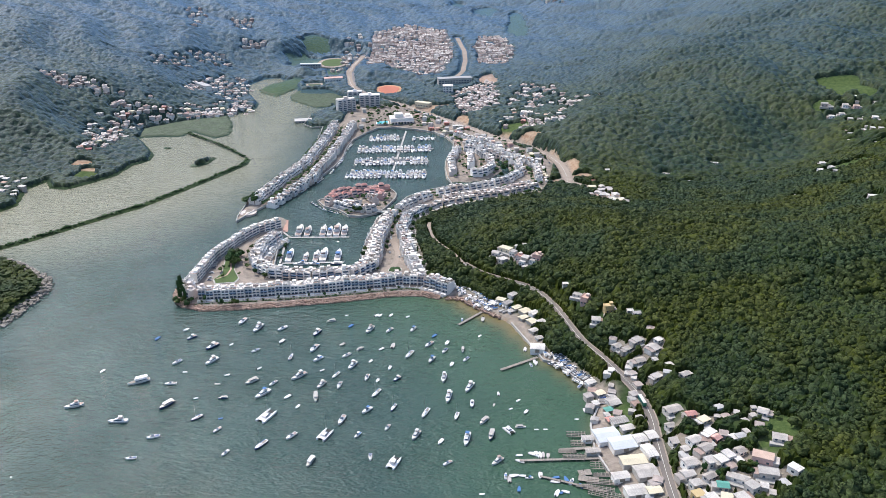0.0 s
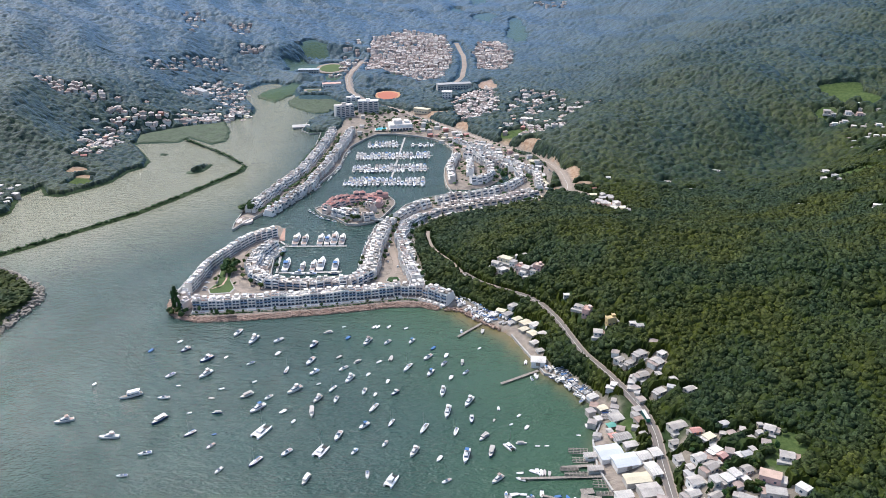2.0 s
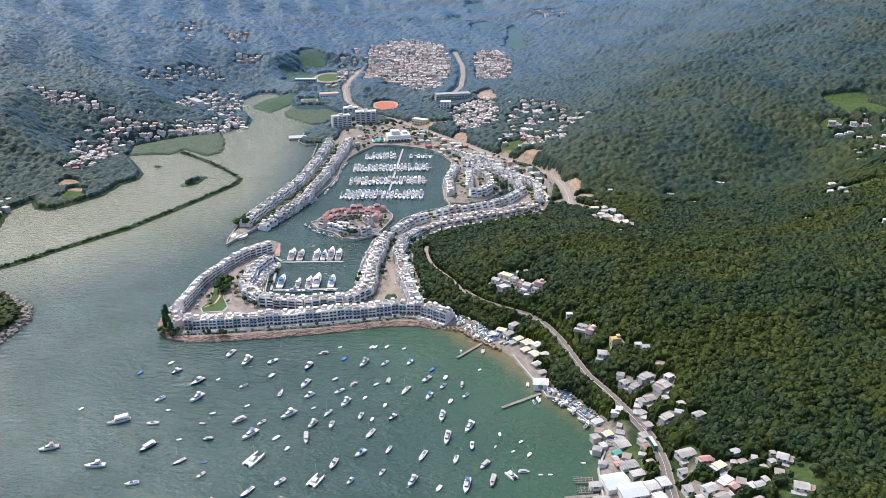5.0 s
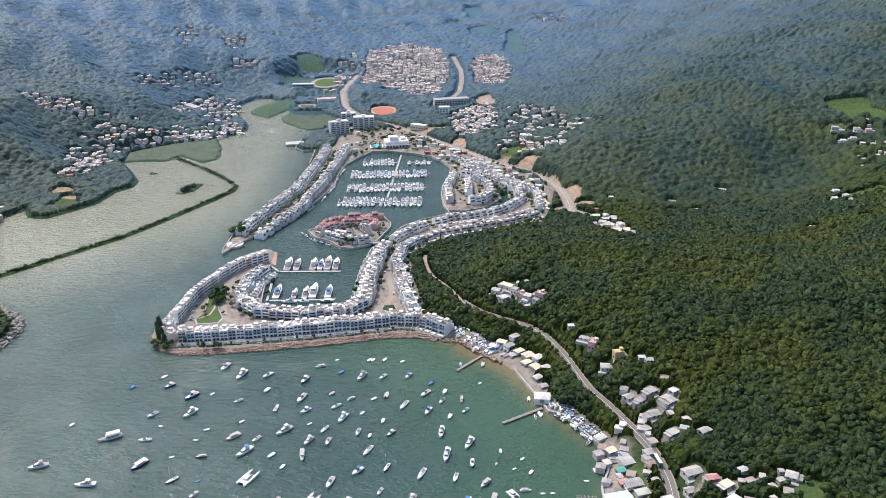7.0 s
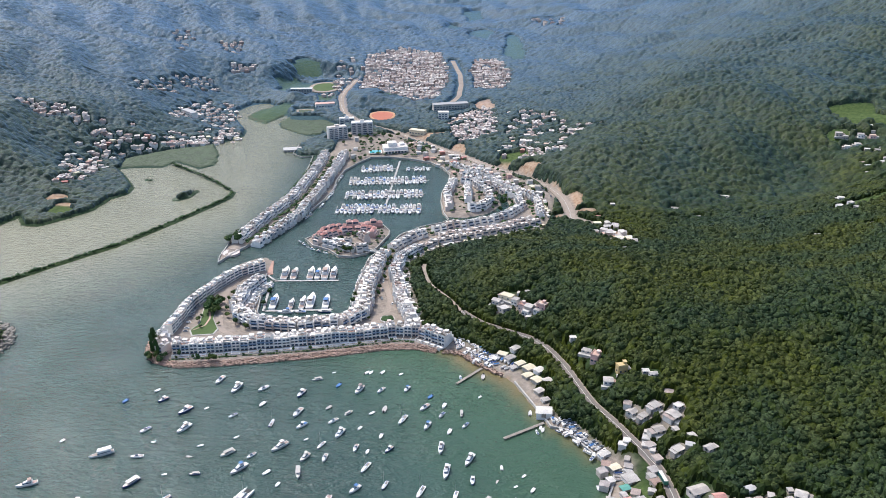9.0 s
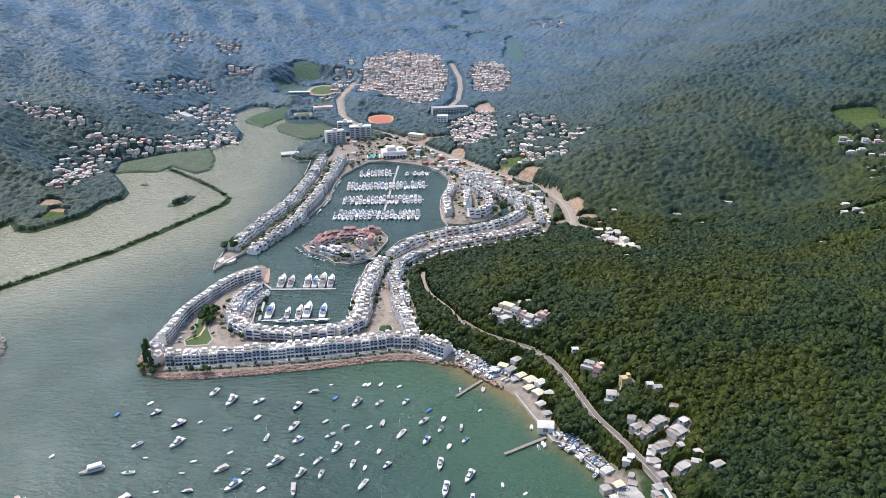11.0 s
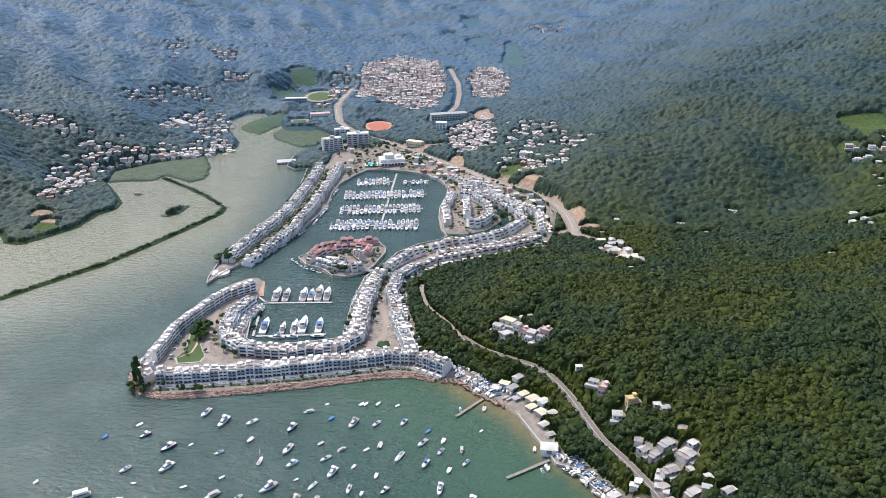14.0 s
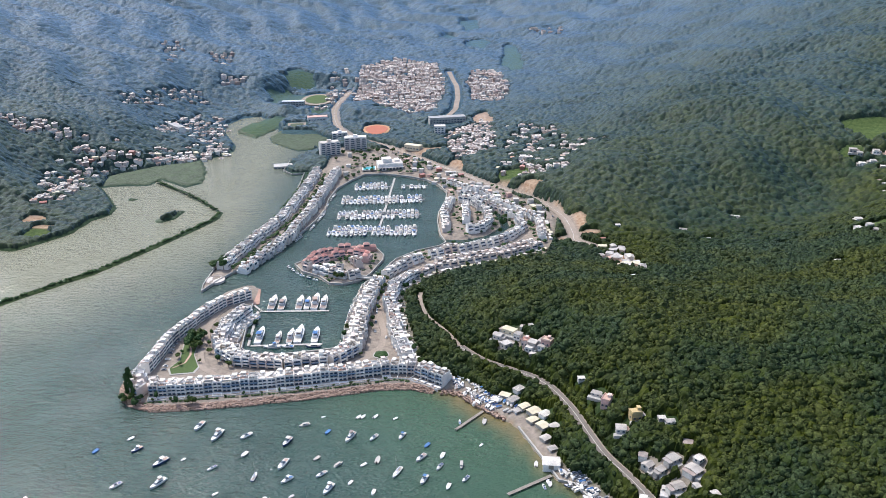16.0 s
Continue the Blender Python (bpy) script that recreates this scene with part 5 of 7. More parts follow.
MOORED += [("dinghy", row) for row in ((-36, 539, -102, 6.0), (-3, 587, -124, 6.0), (7, 575, -108, 7.0), (10, 543, -109, 6.5), (1, 448, -117, 6.5), (42, 503, 90, 4.5), (55, 494, -132, 4.0), (38, 489, -112, 3.5), (49, 484, -146, 3.0), (59, 480, -121, 5.5), (64, 460, -1, 3.0), (70, 460, -1, 3.0), (37, 613, -100, 7.5), (33, 586, -129, 4.0), (102, 479, 179, 3.0), (92, 471, 179, 2.0), (25, 397, -1, 2.5), (-44, 522, -104, 5.0))]
MOORED += [("catamaran", row) for row in ((-116, 479, 61, 15.0), (-74, 457, 64, 12.5), (-28, 427, 67, 12.0), (46, 459, -59, 8.0))]
MOORED += [("sailboat", row) for row in ((-163, 478, -133, 6.5), (-114, 447, -122, 11.5), (-112, 557, 81, 8.0), (-75, 530, -118, 8.0), (-22, 558, -116, 12.0), (-44, 505, -116, 11.5), (-31, 487, -110, 7.5), (-9, 480, -112, 12.0), (12, 476, -103, 8.5))]


# ---------------------------------------------------------------- boats
def hull_rings(length, beam, depth, flare=0.75, bow=0.55, low=-0.4):
    rings = []
    for k, wdt, rise in ((-0.5, 0.86, 0), (-0.3, 0.96, 0), (0.0, 1.0, 0.03), (0.2, 0.9, 0.08), (0.35, 0.62, 0.16), (0.45, 0.28, 0.24), (0.5, 0.04, 0.3)):
        half = beam / 2 * wdt
        x, top = k * length, depth * (1 + rise)
        rings.append([(x, -half, top), (x - 0.02 * length, -half * flare, low), (x - 0.02 * length, half * flare, low), (x, half, top)])
    return rings


def deck_plate(length, beam, depth, inset=0.12):
    rings = []
    for k, wdt, rise in ((-0.49, 0.86, 0), (-0.3, 0.96, 0), (0.0, 1.0, 0.03), (0.2, 0.9, 0.08), (0.35, 0.62, 0.16), (0.45, 0.28, 0.24)):
        half, z = max(beam / 2 * wdt - inset, 0.05), depth * (1 + rise)
        rings.append([(k * length, -half, z - 0.05), (k * length, half, z - 0.05), (k * length, half, z + 0.03), (k * length, -half, z + 0.03)])
    return Build().loft(rings)


def cabin(x0, x1, half, z0, z1, rake=0.5, taper=0.8):
    """A deckhouse with a raked front at x1."""
    return Build().add([(x0, -half, z0), (x1, -half * 0.8, z0), (x1, half * 0.8, z0), (x0, half, z0),
                        (x0 + 0.1, -half * taper, z1), (x1 - rake * (z1 - z0) * 1.6, -half * taper * 0.8, z1), (x1 - rake * (z1 - z0) * 1.6, half * taper * 0.8, z1), (x0 + 0.1, half * taper, z1)],
                       [(0, 3, 2, 1), (4, 5, 6, 7), (0, 1, 5, 4), (1, 2, 6, 5), (2, 3, 7, 6), (3, 0, 4, 7)])


def boat(kind, variant):
    """Bow along +x, waterline at z 0, ten metres long (dinghy four, junk sixteen)."""
    dark = variant % 4 == 3
    if kind == "yacht":
        t = thing("motor_yacht", "white flybridge motor yacht moored on the water", "boat", "moored boats")
        part("hull", Build().loft(hull_rings(10, 3.1, 1.15)), "gel", t)
        part("deck", deck_plate(10, 3.1, 1.15), "deck" if variant % 2 else "gel", t)
        house = part("cabin", cabin(-2.6, 2.2, 1.15, 1.18, 2.3), "gel", t)
        part("window_band", cabin(-2.3, 2.05, 1.17, 1.55, 2.0, 0.4, 0.93), "glass", house, "dark wraparound windows")
        bridge = part("flybridge", cabin(-2.9, 0.3, 1.0, 2.3, 2.8, 0.4, 1.05), "gel", t)
        part("bridge_floor", Build().box(-2.6, -0.4, -0.8, 0.8, 2.78, 2.83), ("greyroof", "tan", "deck")[variant % 3], bridge)
        part("hardtop" if dark else "arch", Build().box(-2.5, -0.6, -1.0, 1.0, 3.7, 3.85).rod((-2.2, -0.9, 2.6), (-1.9, -0.9, 3.7), 0.07).rod((-2.2, 0.9, 2.6), (-1.9, 0.9, 3.7), 0.07), ("canvas", "gel", "navy", "tan", "gel", "deck")[variant % 6], t)
        part("cockpit", Build().box(-4.7, -2.8, -1.1, 1.1, 1.16, 1.24), "tan" if variant % 2 else "deck", t)
    elif kind == "cruiser":
        t = thing("cabin_cruiser", "small white cabin cruiser on a mooring", "boat", "moored boats")
        part("hull", Build().loft(hull_rings(10, 3.3, 1.2)), "navy" if variant % 6 == 5 else "gel", t)
        part("deck", deck_plate(10, 3.3, 1.2), "gel", t)
        part("cabin", cabin(-1.6, 2.6, 1.1, 1.2, 2.1, 0.7), "gel", t)
        part("windscreen", cabin(-0.9, 1.5, 1.0, 1.75, 2.5, 0.6, 0.85), "glass", t)
        part("cockpit", Build().box(-4.6, -1.7, -1.2, 1.2, 1.2, 1.28), ("tan", "canvas", "greyroof", "deck", "navy", "tan")[variant % 6], t)
        if variant % 2:
            part("bimini", Build().box(-2.6, -0.2, -1.15, 1.15, 3.2, 3.3).rod((-2.4, -1.1, 1.2), (-2.4, -1.1, 3.2), 0.05).rod((-2.4, 1.1, 1.2), (-2.4, 1.1, 3.2), 0.05), "canvas" if dark else "gel", t)
    elif kind == "launch":
        t = thing("launch", "long open white launch with a flat canopy", "boat", "moored boats")
        part("hull", Build().loft(hull_rings(10, 2.9, 1.0)), "gel" if variant % 3 else "navy", t)
        part("deck", deck_plate(10, 2.9, 1.0), "deck", t)
        part("cabin", Build().box(-2.8, 1.6, -0.95, 0.95, 1.0, 2.1), "gel", t)
        part("canopy", Build().box(-4.2, 2.1, -1.25, 1.25, 2.25, 2.38), "gel" if variant % 2 else "pontoon", t, "flat canopy")
        part("window_band", Build().box(-2.6, 1.62, -0.97, 0.97, 1.4, 1.9), "glass", t)
    elif kind == "sailboat":
        t = thing("sailing_yacht", "white sailing yacht with a bare mast", "boat", "moored boats")
        part("hull", Build().loft(hull_rings(10, 2.8, 0.95, 0.6)), "gel" if variant % 3 else "navy", t)
        part("deck", deck_plate(10, 2.8, 0.95), "gel", t)
        part("cabin", cabin(-0.8, 2.6, 0.85, 0.97, 1.45, 0.5), "gel", t)
        part("mast", Build().rod((0.9, 0, 0.9), (0.9, 0, 12.5), 0.09, 0.06), "alloy", t)
        part("boom", Build().rod((0.8, 0, 2.1), (-3.4, 0, 2.2), 0.16), "canvas", t, "boom with a blue sail cover")
        part("cockpit", Build().box(-4.2, -1.0, -0.8, 0.8, 0.97, 1.04), "wood", t)
    elif kind == "catamaran":
        t = thing("catamaran", "broad white catamaran with a bridge deck", "boat", "moored boats")
        for s in (-1, 1):
            part("hull", Build().loft([[(x, y + s * 2.0, z) for x, y, z in ring] for ring in hull_rings(10, 1.3, 1.1)]), "gel", t)
        part("bridge_deck", Build().box(-4.4, 1.9, -1.9, 1.9, 0.95, 1.2), "gel", t)
        house = part("cabin", cabin(-2.4, 1.6, 1.6, 1.2, 2.2, 0.8), "gel", t)
        part("window_band", cabin(-2.1, 1.5, 1.62, 1.5, 1.9, 0.7, 0.95), "glass", house)
        part("trampoline", Build().box(1.9, 4.2, -1.4, 1.4, 0.98, 1.02), "rubber", t)
        if variant % 2:
            part("mast", Build().rod((0.6, 0, 2.0), (0.6, 0, 14), 0.11, 0.07), "alloy", t)
        else:
            part("hardtop", Build().box(-2.6, 0.2, -1.5, 1.5, 3.2, 3.35).rod((-2.2, -1.3, 2.1), (-2.2, -1.3, 3.2), 0.08).rod((-2.2, 1.3, 2.1), (-2.2, 1.3, 3.2), 0.08), "gel", t)
    elif kind == "junk":
        t = thing("pleasure_junk", "white two-deck pleasure junk with a long awning", "boat", "moored boats")
        part("hull", Build().loft(hull_rings(16, 4.4, 1.7)), "gel", t)
        part("deck", deck_plate(16, 4.4, 1.7), "wood", t)
        house = part("cabin", Build().box(-6.2, 2.6, -1.7, 1.7, 1.7, 3.6), "gel", t)
        part("window_band", Build().box(-5.8, 2.64, -1.74, 1.74, 2.3, 3.1), "glass", house)
        awning = Build().box(-6.8, 2.0, -1.9, 1.9, 5.5, 5.65)
        for x in (-6.4, -3.6, -0.8, 1.6):
            awning.rod((x, -1.75, 3.6), (x, -1.75, 5.5), 0.06).rod((x, 1.75, 3.6), (x, 1.75, 5.5), 0.06)
        part("awning", awning, "gel", t, "long white awning")
        part("flybridge", Build().box(1.2, 2.4, -1.2, 1.2, 3.6, 4.6), "gel", t)
    else:
        t = thing("dinghy", "small open dinghy lying to its mooring", "boat", "dinghies")
        part("hull", Build().loft(hull_rings(4, 1.6, 0.5, 0.7, low=-0.2)), ("gel", "gel", "gel", "canvas", "gel", "pontoon")[variant % 6], t)
        part("floor", deck_plate(4, 1.3, 0.42), "deck" if variant % 2 else "gel", t)
        part("outboard", Build().box(-2.25, -1.95, -0.2, 0.2, 0.1, 0.95), "rubber", t, "black outboard motor")
    return t


fleet = {k: Patterns(lambda v, k=k: boat(k, v), 1 if k == "junk" else 6) for k in ("yacht", "cruiser", "launch", "sailboat", "catamaran", "dinghy", "junk")}
crew = random.Random(11)


def put_boat(kind, x, y, heading, length, z=0.0):
    true = {"dinghy": 4, "junk": 16}.get(kind, 10)
    v = crew.randrange(6)
    k = length / true
    m = pose(x, y, z, 0, 0, heading)
    done = fleet[kind].put(v, m)
    slim = 1 - 0.3 * min(1, max(0, (length - 10) / 12))
    done.scale = (k, k * slim * crew.uniform(0.95, 1.08), k * (1 - 0.45 * min(1, max(0, (length - 10) / 12))))
    return done


for kind, (x, y, heading, length) in MOORED:
    put_boat(kind, x, y - 1, heading, max(length, {"dinghy": 3.2, "cruiser": 7.0, "launch": 7.0}.get(kind, 9)))


# ---------------------------------------------------------------- pontoons and berths
def pontoon(a, c, wide, label, fingers=()):
    t = thing("pontoon", label, "pontoon", "marina pontoons")
    d = math.dist(a, c)
    part("deck", Build().box(0, d, -wide / 2, wide / 2, 0.15, 0.55), "pontoon", t)
    posts = max(2, int(d // 14))
    for i in range(posts):
        part("pile", Build().rod((i * d / (posts - 1), wide / 2 + 0.2, -3), (i * d / (posts - 1), wide / 2 + 0.2, 2.2), 0.22), "concrete", t)
    for x, y in fingers:
        part("finger", Build().box(x - 0.4, x + 0.4, min(0, y), max(0, y), 0.16, 0.5), "pontoon", t)
    t.matrix_basis = pose(a[0], a[1], 0, 0, 0, math.degrees(math.atan2(c[1] - a[1], c[0] - a[0])))
    return t


def berth_row(a, c, sides, length, step, keep, kinds=("yacht", "cruiser", "yacht", "launch", "cruiser", "yacht", "sailboat", "cruiser")):
    d = math.dist(a, c)
    ux, uy = (c[0] - a[0]) / d, (c[1] - a[1]) / d
    turn = math.degrees(math.atan2(uy, ux))
    n = int(d // step)
    pontoon(a, c, 2.2, "pale floating pontoon with boats berthed along it", [(i * step * 2, s * length * 0.8) for i in range(n // 2 + 1) for s in sides])
    for s in sides:
        for i in range(n):
            if crew.random() > keep:
                continue
            k = length * crew.uniform(0.78, 1.05)
            u = (i + 0.5) * step
            off = s * (k / 2 + 1.6)
            put_boat(kinds[crew.randrange(len(kinds))], a[0] + ux * u - uy * off, a[1] + uy * u + ux * off, turn + (90 if s > 0 else -90) + crew.uniform(-2, 2), k)


berth_row((-113, 1000), (-12, 998), (-1, 1), 17, 5.0, 0.97)
berth_row((-107, 1052), (-8, 1055), (-1, 1), 16, 4.8, 0.95)
berth_row((-107, 1109), (-3, 1112), (-1, 1), 16, 4.8, 0.93)
berth_row((-95, 1165), (-48, 1168), (-1, 1), 15, 4.8, 0.9)
berth_row((-34, 1168), (0, 1170), (-1,), 16, 5.2, 0.9)
pontoon((-56, 1000), (-44, 1205), 2.4, "long spine pontoon across the marina")
pontoon((-152, 796), (-90, 795), 2.6, "near pontoon with large yachts")
pontoon((-148, 731), (-89, 732), 2.6, "pontoon along the yacht basin")
pontoon((-160, 810), (-150, 796), 2.2, "short gangway pontoon from the quay")
pontoon((-154, 796), (-150, 731), 2.2, "linking pontoon beside the quay")
for x, k in ((-143, 31), (-134, 28), (-118, 29), (-111, 26), (-104, 33), (-96, 29)):
    put_boat("yacht", x, 797.5 + k / 2, 90, k)
for x, k in ((-143, 30), (-127, 22), (-117, 26), (-110, 32), (-96, 28)):
    put_boat("yacht", x, 733.5 + k / 2, 90, k)
for kind, x, y, a, k in (("yacht", -130, 728, 180, 14), ("cruiser", -117, 728, 180, 10), ("cruiser", -152, 777, 80, 9), ("launch", -96, 728, 180, 12)):
    put_boat(kind, x, y, a, k)
for x, y, a in resample([(-120, 1150), (-127, 1100), (-128, 1060), (-136, 1010), (-152, 962), (-172, 920)], 9):
    if crew.random() < 0.75:
        put_boat(("cruiser", "yacht", "launch")[crew.randrange(3)], x + 4, y, math.degrees(a), crew.uniform(7, 10))
for x, y, a in resample([(-66, 740), (-68, 766), (-66, 806)], 8):
    put_boat("cruiser", x - 4.5, y, math.degrees(a), crew.uniform(6, 8))
for x, y, a in resample([(-138, 900), (-124, 880), (-106, 867)], 9):
    put_boat("cruiser", x - 3, y - 3, math.degrees(a), crew.uniform(6, 8))


def jetty(a, c, wide, label):
    t = thing("jetty", label, "jetty", "jetties")
    d = math.dist(a, c)
    for i in range(int(d / 2)):
        plank = Build().box(i * 2, i * 2 + 1.9, -wide / 2, wide / 2, 1.0, 1.12)
        if i < 26:
            part("plank", plank, "wood", t)
    for i in range(int(d / 5) + 1):
        for s in (-1, 1):
            part("pile", Build().rod((i * 5, s * wide * 0.42, -3), (i * 5, s * wide * 0.42, 1.5), 0.15), "wood", t)
    t.matrix_basis = pose(a[0], a[1], 0, 0, 0, math.degrees(math.atan2(c[1] - a[1], c[0] - a[0])))


jetty((37, 625), (16, 602), 2.2, "narrow plank jetty from the boatyard")
jetty((75, 550), (45, 532), 2.4, "long plank jetty with small boats")
jetty((100, 427), (49, 426), 2.0, "low jetty crowded with dinghies")
jetty((98, 396), (60, 411), 1.6, "walkway on piles out from the boatyard")
jetty((96, 438), (76, 436), 2.6, "slipway of weathered timber")
jetty((92, 414), (83, 413), 5, "broad slipway of weathered timber")
jetty((95, 406), (82, 409), 5, "timber slipway beside the sheds")


def cradle(x, y, long, wide, turn):
    """A slipway grid of heavy timbers on short piles."""
    t = thing("slipway_cradle", "grid of weathered timber beams over the water", "slipway", "boatyard slipways")
    for i in range(4):
        part("beam", Build().box(0, long, i * wide / 3 - 0.2, i * wide / 3 + 0.2, 1.0, 1.35), "wood", t)
    for i in range(int(long // 2.2)):
        part("cross_beam", Build().box(i * 2.2, i * 2.2 + 0.35, -0.6, wide + 0.6, 1.35, 1.6), "wood", t)
    for i in (0, 1):
        part("pile", Build().rod((long * i, wide / 2, -3), (long * i, wide / 2, 1.0), 0.25), "wood", t)
    t.matrix_basis = pose(x, y, 0, 0, 0, turn)


cradle(95, 454, 12, 5, 175)
cradle(93, 445, 9, 5, 178)
cradle(86, 436, 11, 3, 180)
cradle(91, 431, 14, 4, 180)
cradle(105, 423, 12, 7, 175)
cradle(109, 412, 16, 3, 178)
cradle(106, 405, 18, 4, 172)
cradle(103, 398, 18, 4, 165)
cradle(107, 392, 20, 5, 160)
cradle(91, 401, 10, 2, 170)
SMALL_CRAFT = ((50, 432), (58, 433), (59, 433), (61, 433), (63, 432), (65, 432), (50, 426), (68, 431), (61, 412), (70, 410), (76, 408), (79, 406), (84, 402), (69, 406), (74, 397), (70, 396), (69, 396), (87, 412), (40, 412), (42, 409), (47, 400), (45, 412), (50, 412), (54, 410), (99, 480), (69, 540), (73, 542), (72, 545), (67, 563), (20, 613))
ASHORE = ((16, 670), (20, 665), (24, 659), (28, 653), (32, 648), (37, 642), (40, 636), (23, 669), (28, 664), (32, 658), (37, 652), (41, 647), (44, 644), (49, 638), (44, 628), (41, 630), (34, 636), (30, 642), (25, 649), (21, 656), (19, 662), (83, 551), (87, 545), (91, 539), (96, 532), (85, 540), (89, 534), (93, 526), (98, 518), (102, 512))


# ---------------------------------------------------------------- bridge, courts, school
bridge = thing("footbridge", "low pale bridge between the quay and the island", "bridge")
span = math.dist((-70, 866), (-48, 858))
part("deck", Build().box(0, span, -2.2, 2.2, 2.2, 2.7), "concrete", bridge)
for s in (-2.2, 2.0):
    part("railing", Build().box(0, span, s, s + 0.2, 2.7, 3.7), "stucco", bridge)
bridge.matrix_basis = pose(-70, 866, 0, 0, 0, math.degrees(math.atan2(-8, 22)))
court = thing("clay_field", "bare red clay sports field with a pale rim among trees", "sports field")
part("rim", Build().loft([[((r + 2.5 * math.sin(3 * i * math.tau / 26)) * 0.66 * math.cos(i * math.tau / 26), r * math.sin(i * math.tau / 26), z) for i in range(26)] for r, z in ((37, -4), (35, 0.25))]), "sand", court)
part("pitch", Build().loft([[((r + 2.5 * math.sin(3 * i * math.tau / 26)) * 0.60 * math.cos(i * math.tau / 26), r * math.sin(i * math.tau / 26) - 2, z) for i in range(26)] for r, z in ((31, -3), (30, 0.55))]), "clay", court)
court.matrix_basis = pose(-82, 1466, at_ground(-82, 1466) + 0.8, 0, 0, 3)
for x, y in ((-82, 1448), (-82, 1466), (-82, 1484)):
    take(x, y, 23)
oval = thing("oval_field", "green oval sports field inside a pale running track", "sports field")
for name, rx, ry, z, cover in (("track", 31, 52, 0.3, "dusty"), ("turf", 23, 40, 0.5, "grass")):
    part(name, Build().loft([[(rx * math.cos(i * math.tau / 32), ry * math.sin(i * math.tau / 32), k) for i in range(32)] for k in (-6, z)]), cover, oval)
oval.matrix_basis = pose(-206, 1702, at_ground(-206, 1702) + 1.6, 0, 0, 3)
for y in (1668, 1702, 1736):
    take(-206, y, 33)
hard_court = thing("hard_court", "pale fenced ball court beside the mangroves", "court")
part("slab", Build().box(-15, 15, -19, 19, -2, 0.4), "dusty", hard_court)
part("playing_surface", Build().box(-11, 11, -14, 14, 0, 0.5), "mangrove", hard_court, "green playing surface")
hard_court.matrix_basis = pose(-219, 1511, max(1.4, at_ground(-219, 1511)), 0, 0, 8)
take(-219, 1511, 21)


def big_block(x, y, wide, deep, high, turn, wall, roof, label):
    t = thing("block", label, "building")
    part("wall", Build().box(-wide / 2, wide / 2, -deep / 2, deep / 2, -2, high), wall, t)
    part("roof", Build().box(-wide / 2 - 0.3, wide / 2 + 0.3, -deep / 2 - 0.3, deep / 2 + 0.3, high, high + 0.6), roof, t)
    for i in range(int(wide // 5)):
        for s in range(int(high // 3.2)):
            part("window", Build().box(-wide / 2 + 1 + i * 5, -wide / 2 + 4 + i * 5, -deep / 2 - 0.06, -deep / 2 + 0.1, s * 3.2 + 0.9, s * 3.2 + 2.4), "glass", t)
    t.matrix_basis = pose(x, y, at_ground(x, y), 0, 0, turn)
    take(x, y, max(wide, deep) * 0.6)


big_block(21, 1400, 17, 12, 14, 0, "stucco", "roof", "plain white block with a pale flat roof")
big_block(34, 1475, 60, 16, 9, 10, "greyroof", "roofgrey", "long dark grey school building")
big_block(-244, 1648, 40, 12, 10, 0, "concrete", "bluewhite", "long pale blue school block beside a field")
big_block(-20, 1330, 26, 10, 6, -30, "cream", "cream", "long cream building on bare ground")
big_block(-189, 1552, 34, 14, 6, 12, "stucco", "pinkroof", "low white school wing with a red roof")
big_block(-205, 1270, 26, 16, 4, 10, "concrete", "roofgrey", "low grey building on the river bank")
big_block(-400, 1440, 40, 11, 9, -50, "stucco", "roofgrey", "long pale hall with a grey roof")

plaza = thing("round_plaza", "round pale paved plaza at the tip of the spit", "plaza")
disc = Build()
for z0, z1, r in ((-1.5, 0.3, 9.0), (0.3, 0.45, 4.2)):
    disc.rod((0, 0, z0), (0, 0, z1), r, sides=28)
part("paving", disc, "roof", plaza)
part("rim_wall", Build().loft([[(r * math.cos(i * math.tau / 28), r * math.sin(i * math.tau / 28), z) for i in range(28)] for r, z in ((9.4, -1.5), (9.4, 0.9), (9.05, 0.9), (9.05, 0.2))], False), "stuccopink", plaza)
plaza.matrix_basis = pose(-208, 866, at_ground(-208, 866) + 0.1)

GARDEN = [(-191, 758), (-199, 752), (-203, 735), (-199, 703), (-204, 690), (-200, 681), (-182, 683), (-180, 692), (-189, 712), (-191, 735)]
gz0 = max(at_ground(x, y) for x, y in GARDEN) - 2.3
garden = thing("public_garden", "lawn with clipped hedges and a kerb between the terraces", "garden")
part("kerb", Build().loft([[(x, y, z) for x, y in GARDEN] for z in (1.0, 2.55)]), "concrete", garden)
gmx, gmy = sum(x for x, y in GARDEN) / len(GARDEN), sum(y for x, y in GARDEN) / len(GARDEN)
part("lawn", Build().loft([[(gmx + (x - gmx) * 0.90, gmy + (y - gmy) * 0.95, z) for x, y in GARDEN] for z in (1.5, 2.62)]), "grass", garden)
part("path", Build().loft([[(x, y, 2.2), (x + 1.6, y + 0.4, 2.2), (x + 1.6, y + 0.4, 2.68), (x, y, 2.68)] for x, y in ((-202, 691), (-194, 699), (-193, 712), (-196, 726))]), "terrace", garden, "winding tiled path")
garden.matrix_basis = pose(0, 0, gz0)
ring = thing("planted_roundabout", "round planted island with a pale kerb in the lane", "roundabout")
part("kerb", Build().rod((0, 0, -1), (0, 0, 0.45), 6.4, sides=24), "concrete", ring)
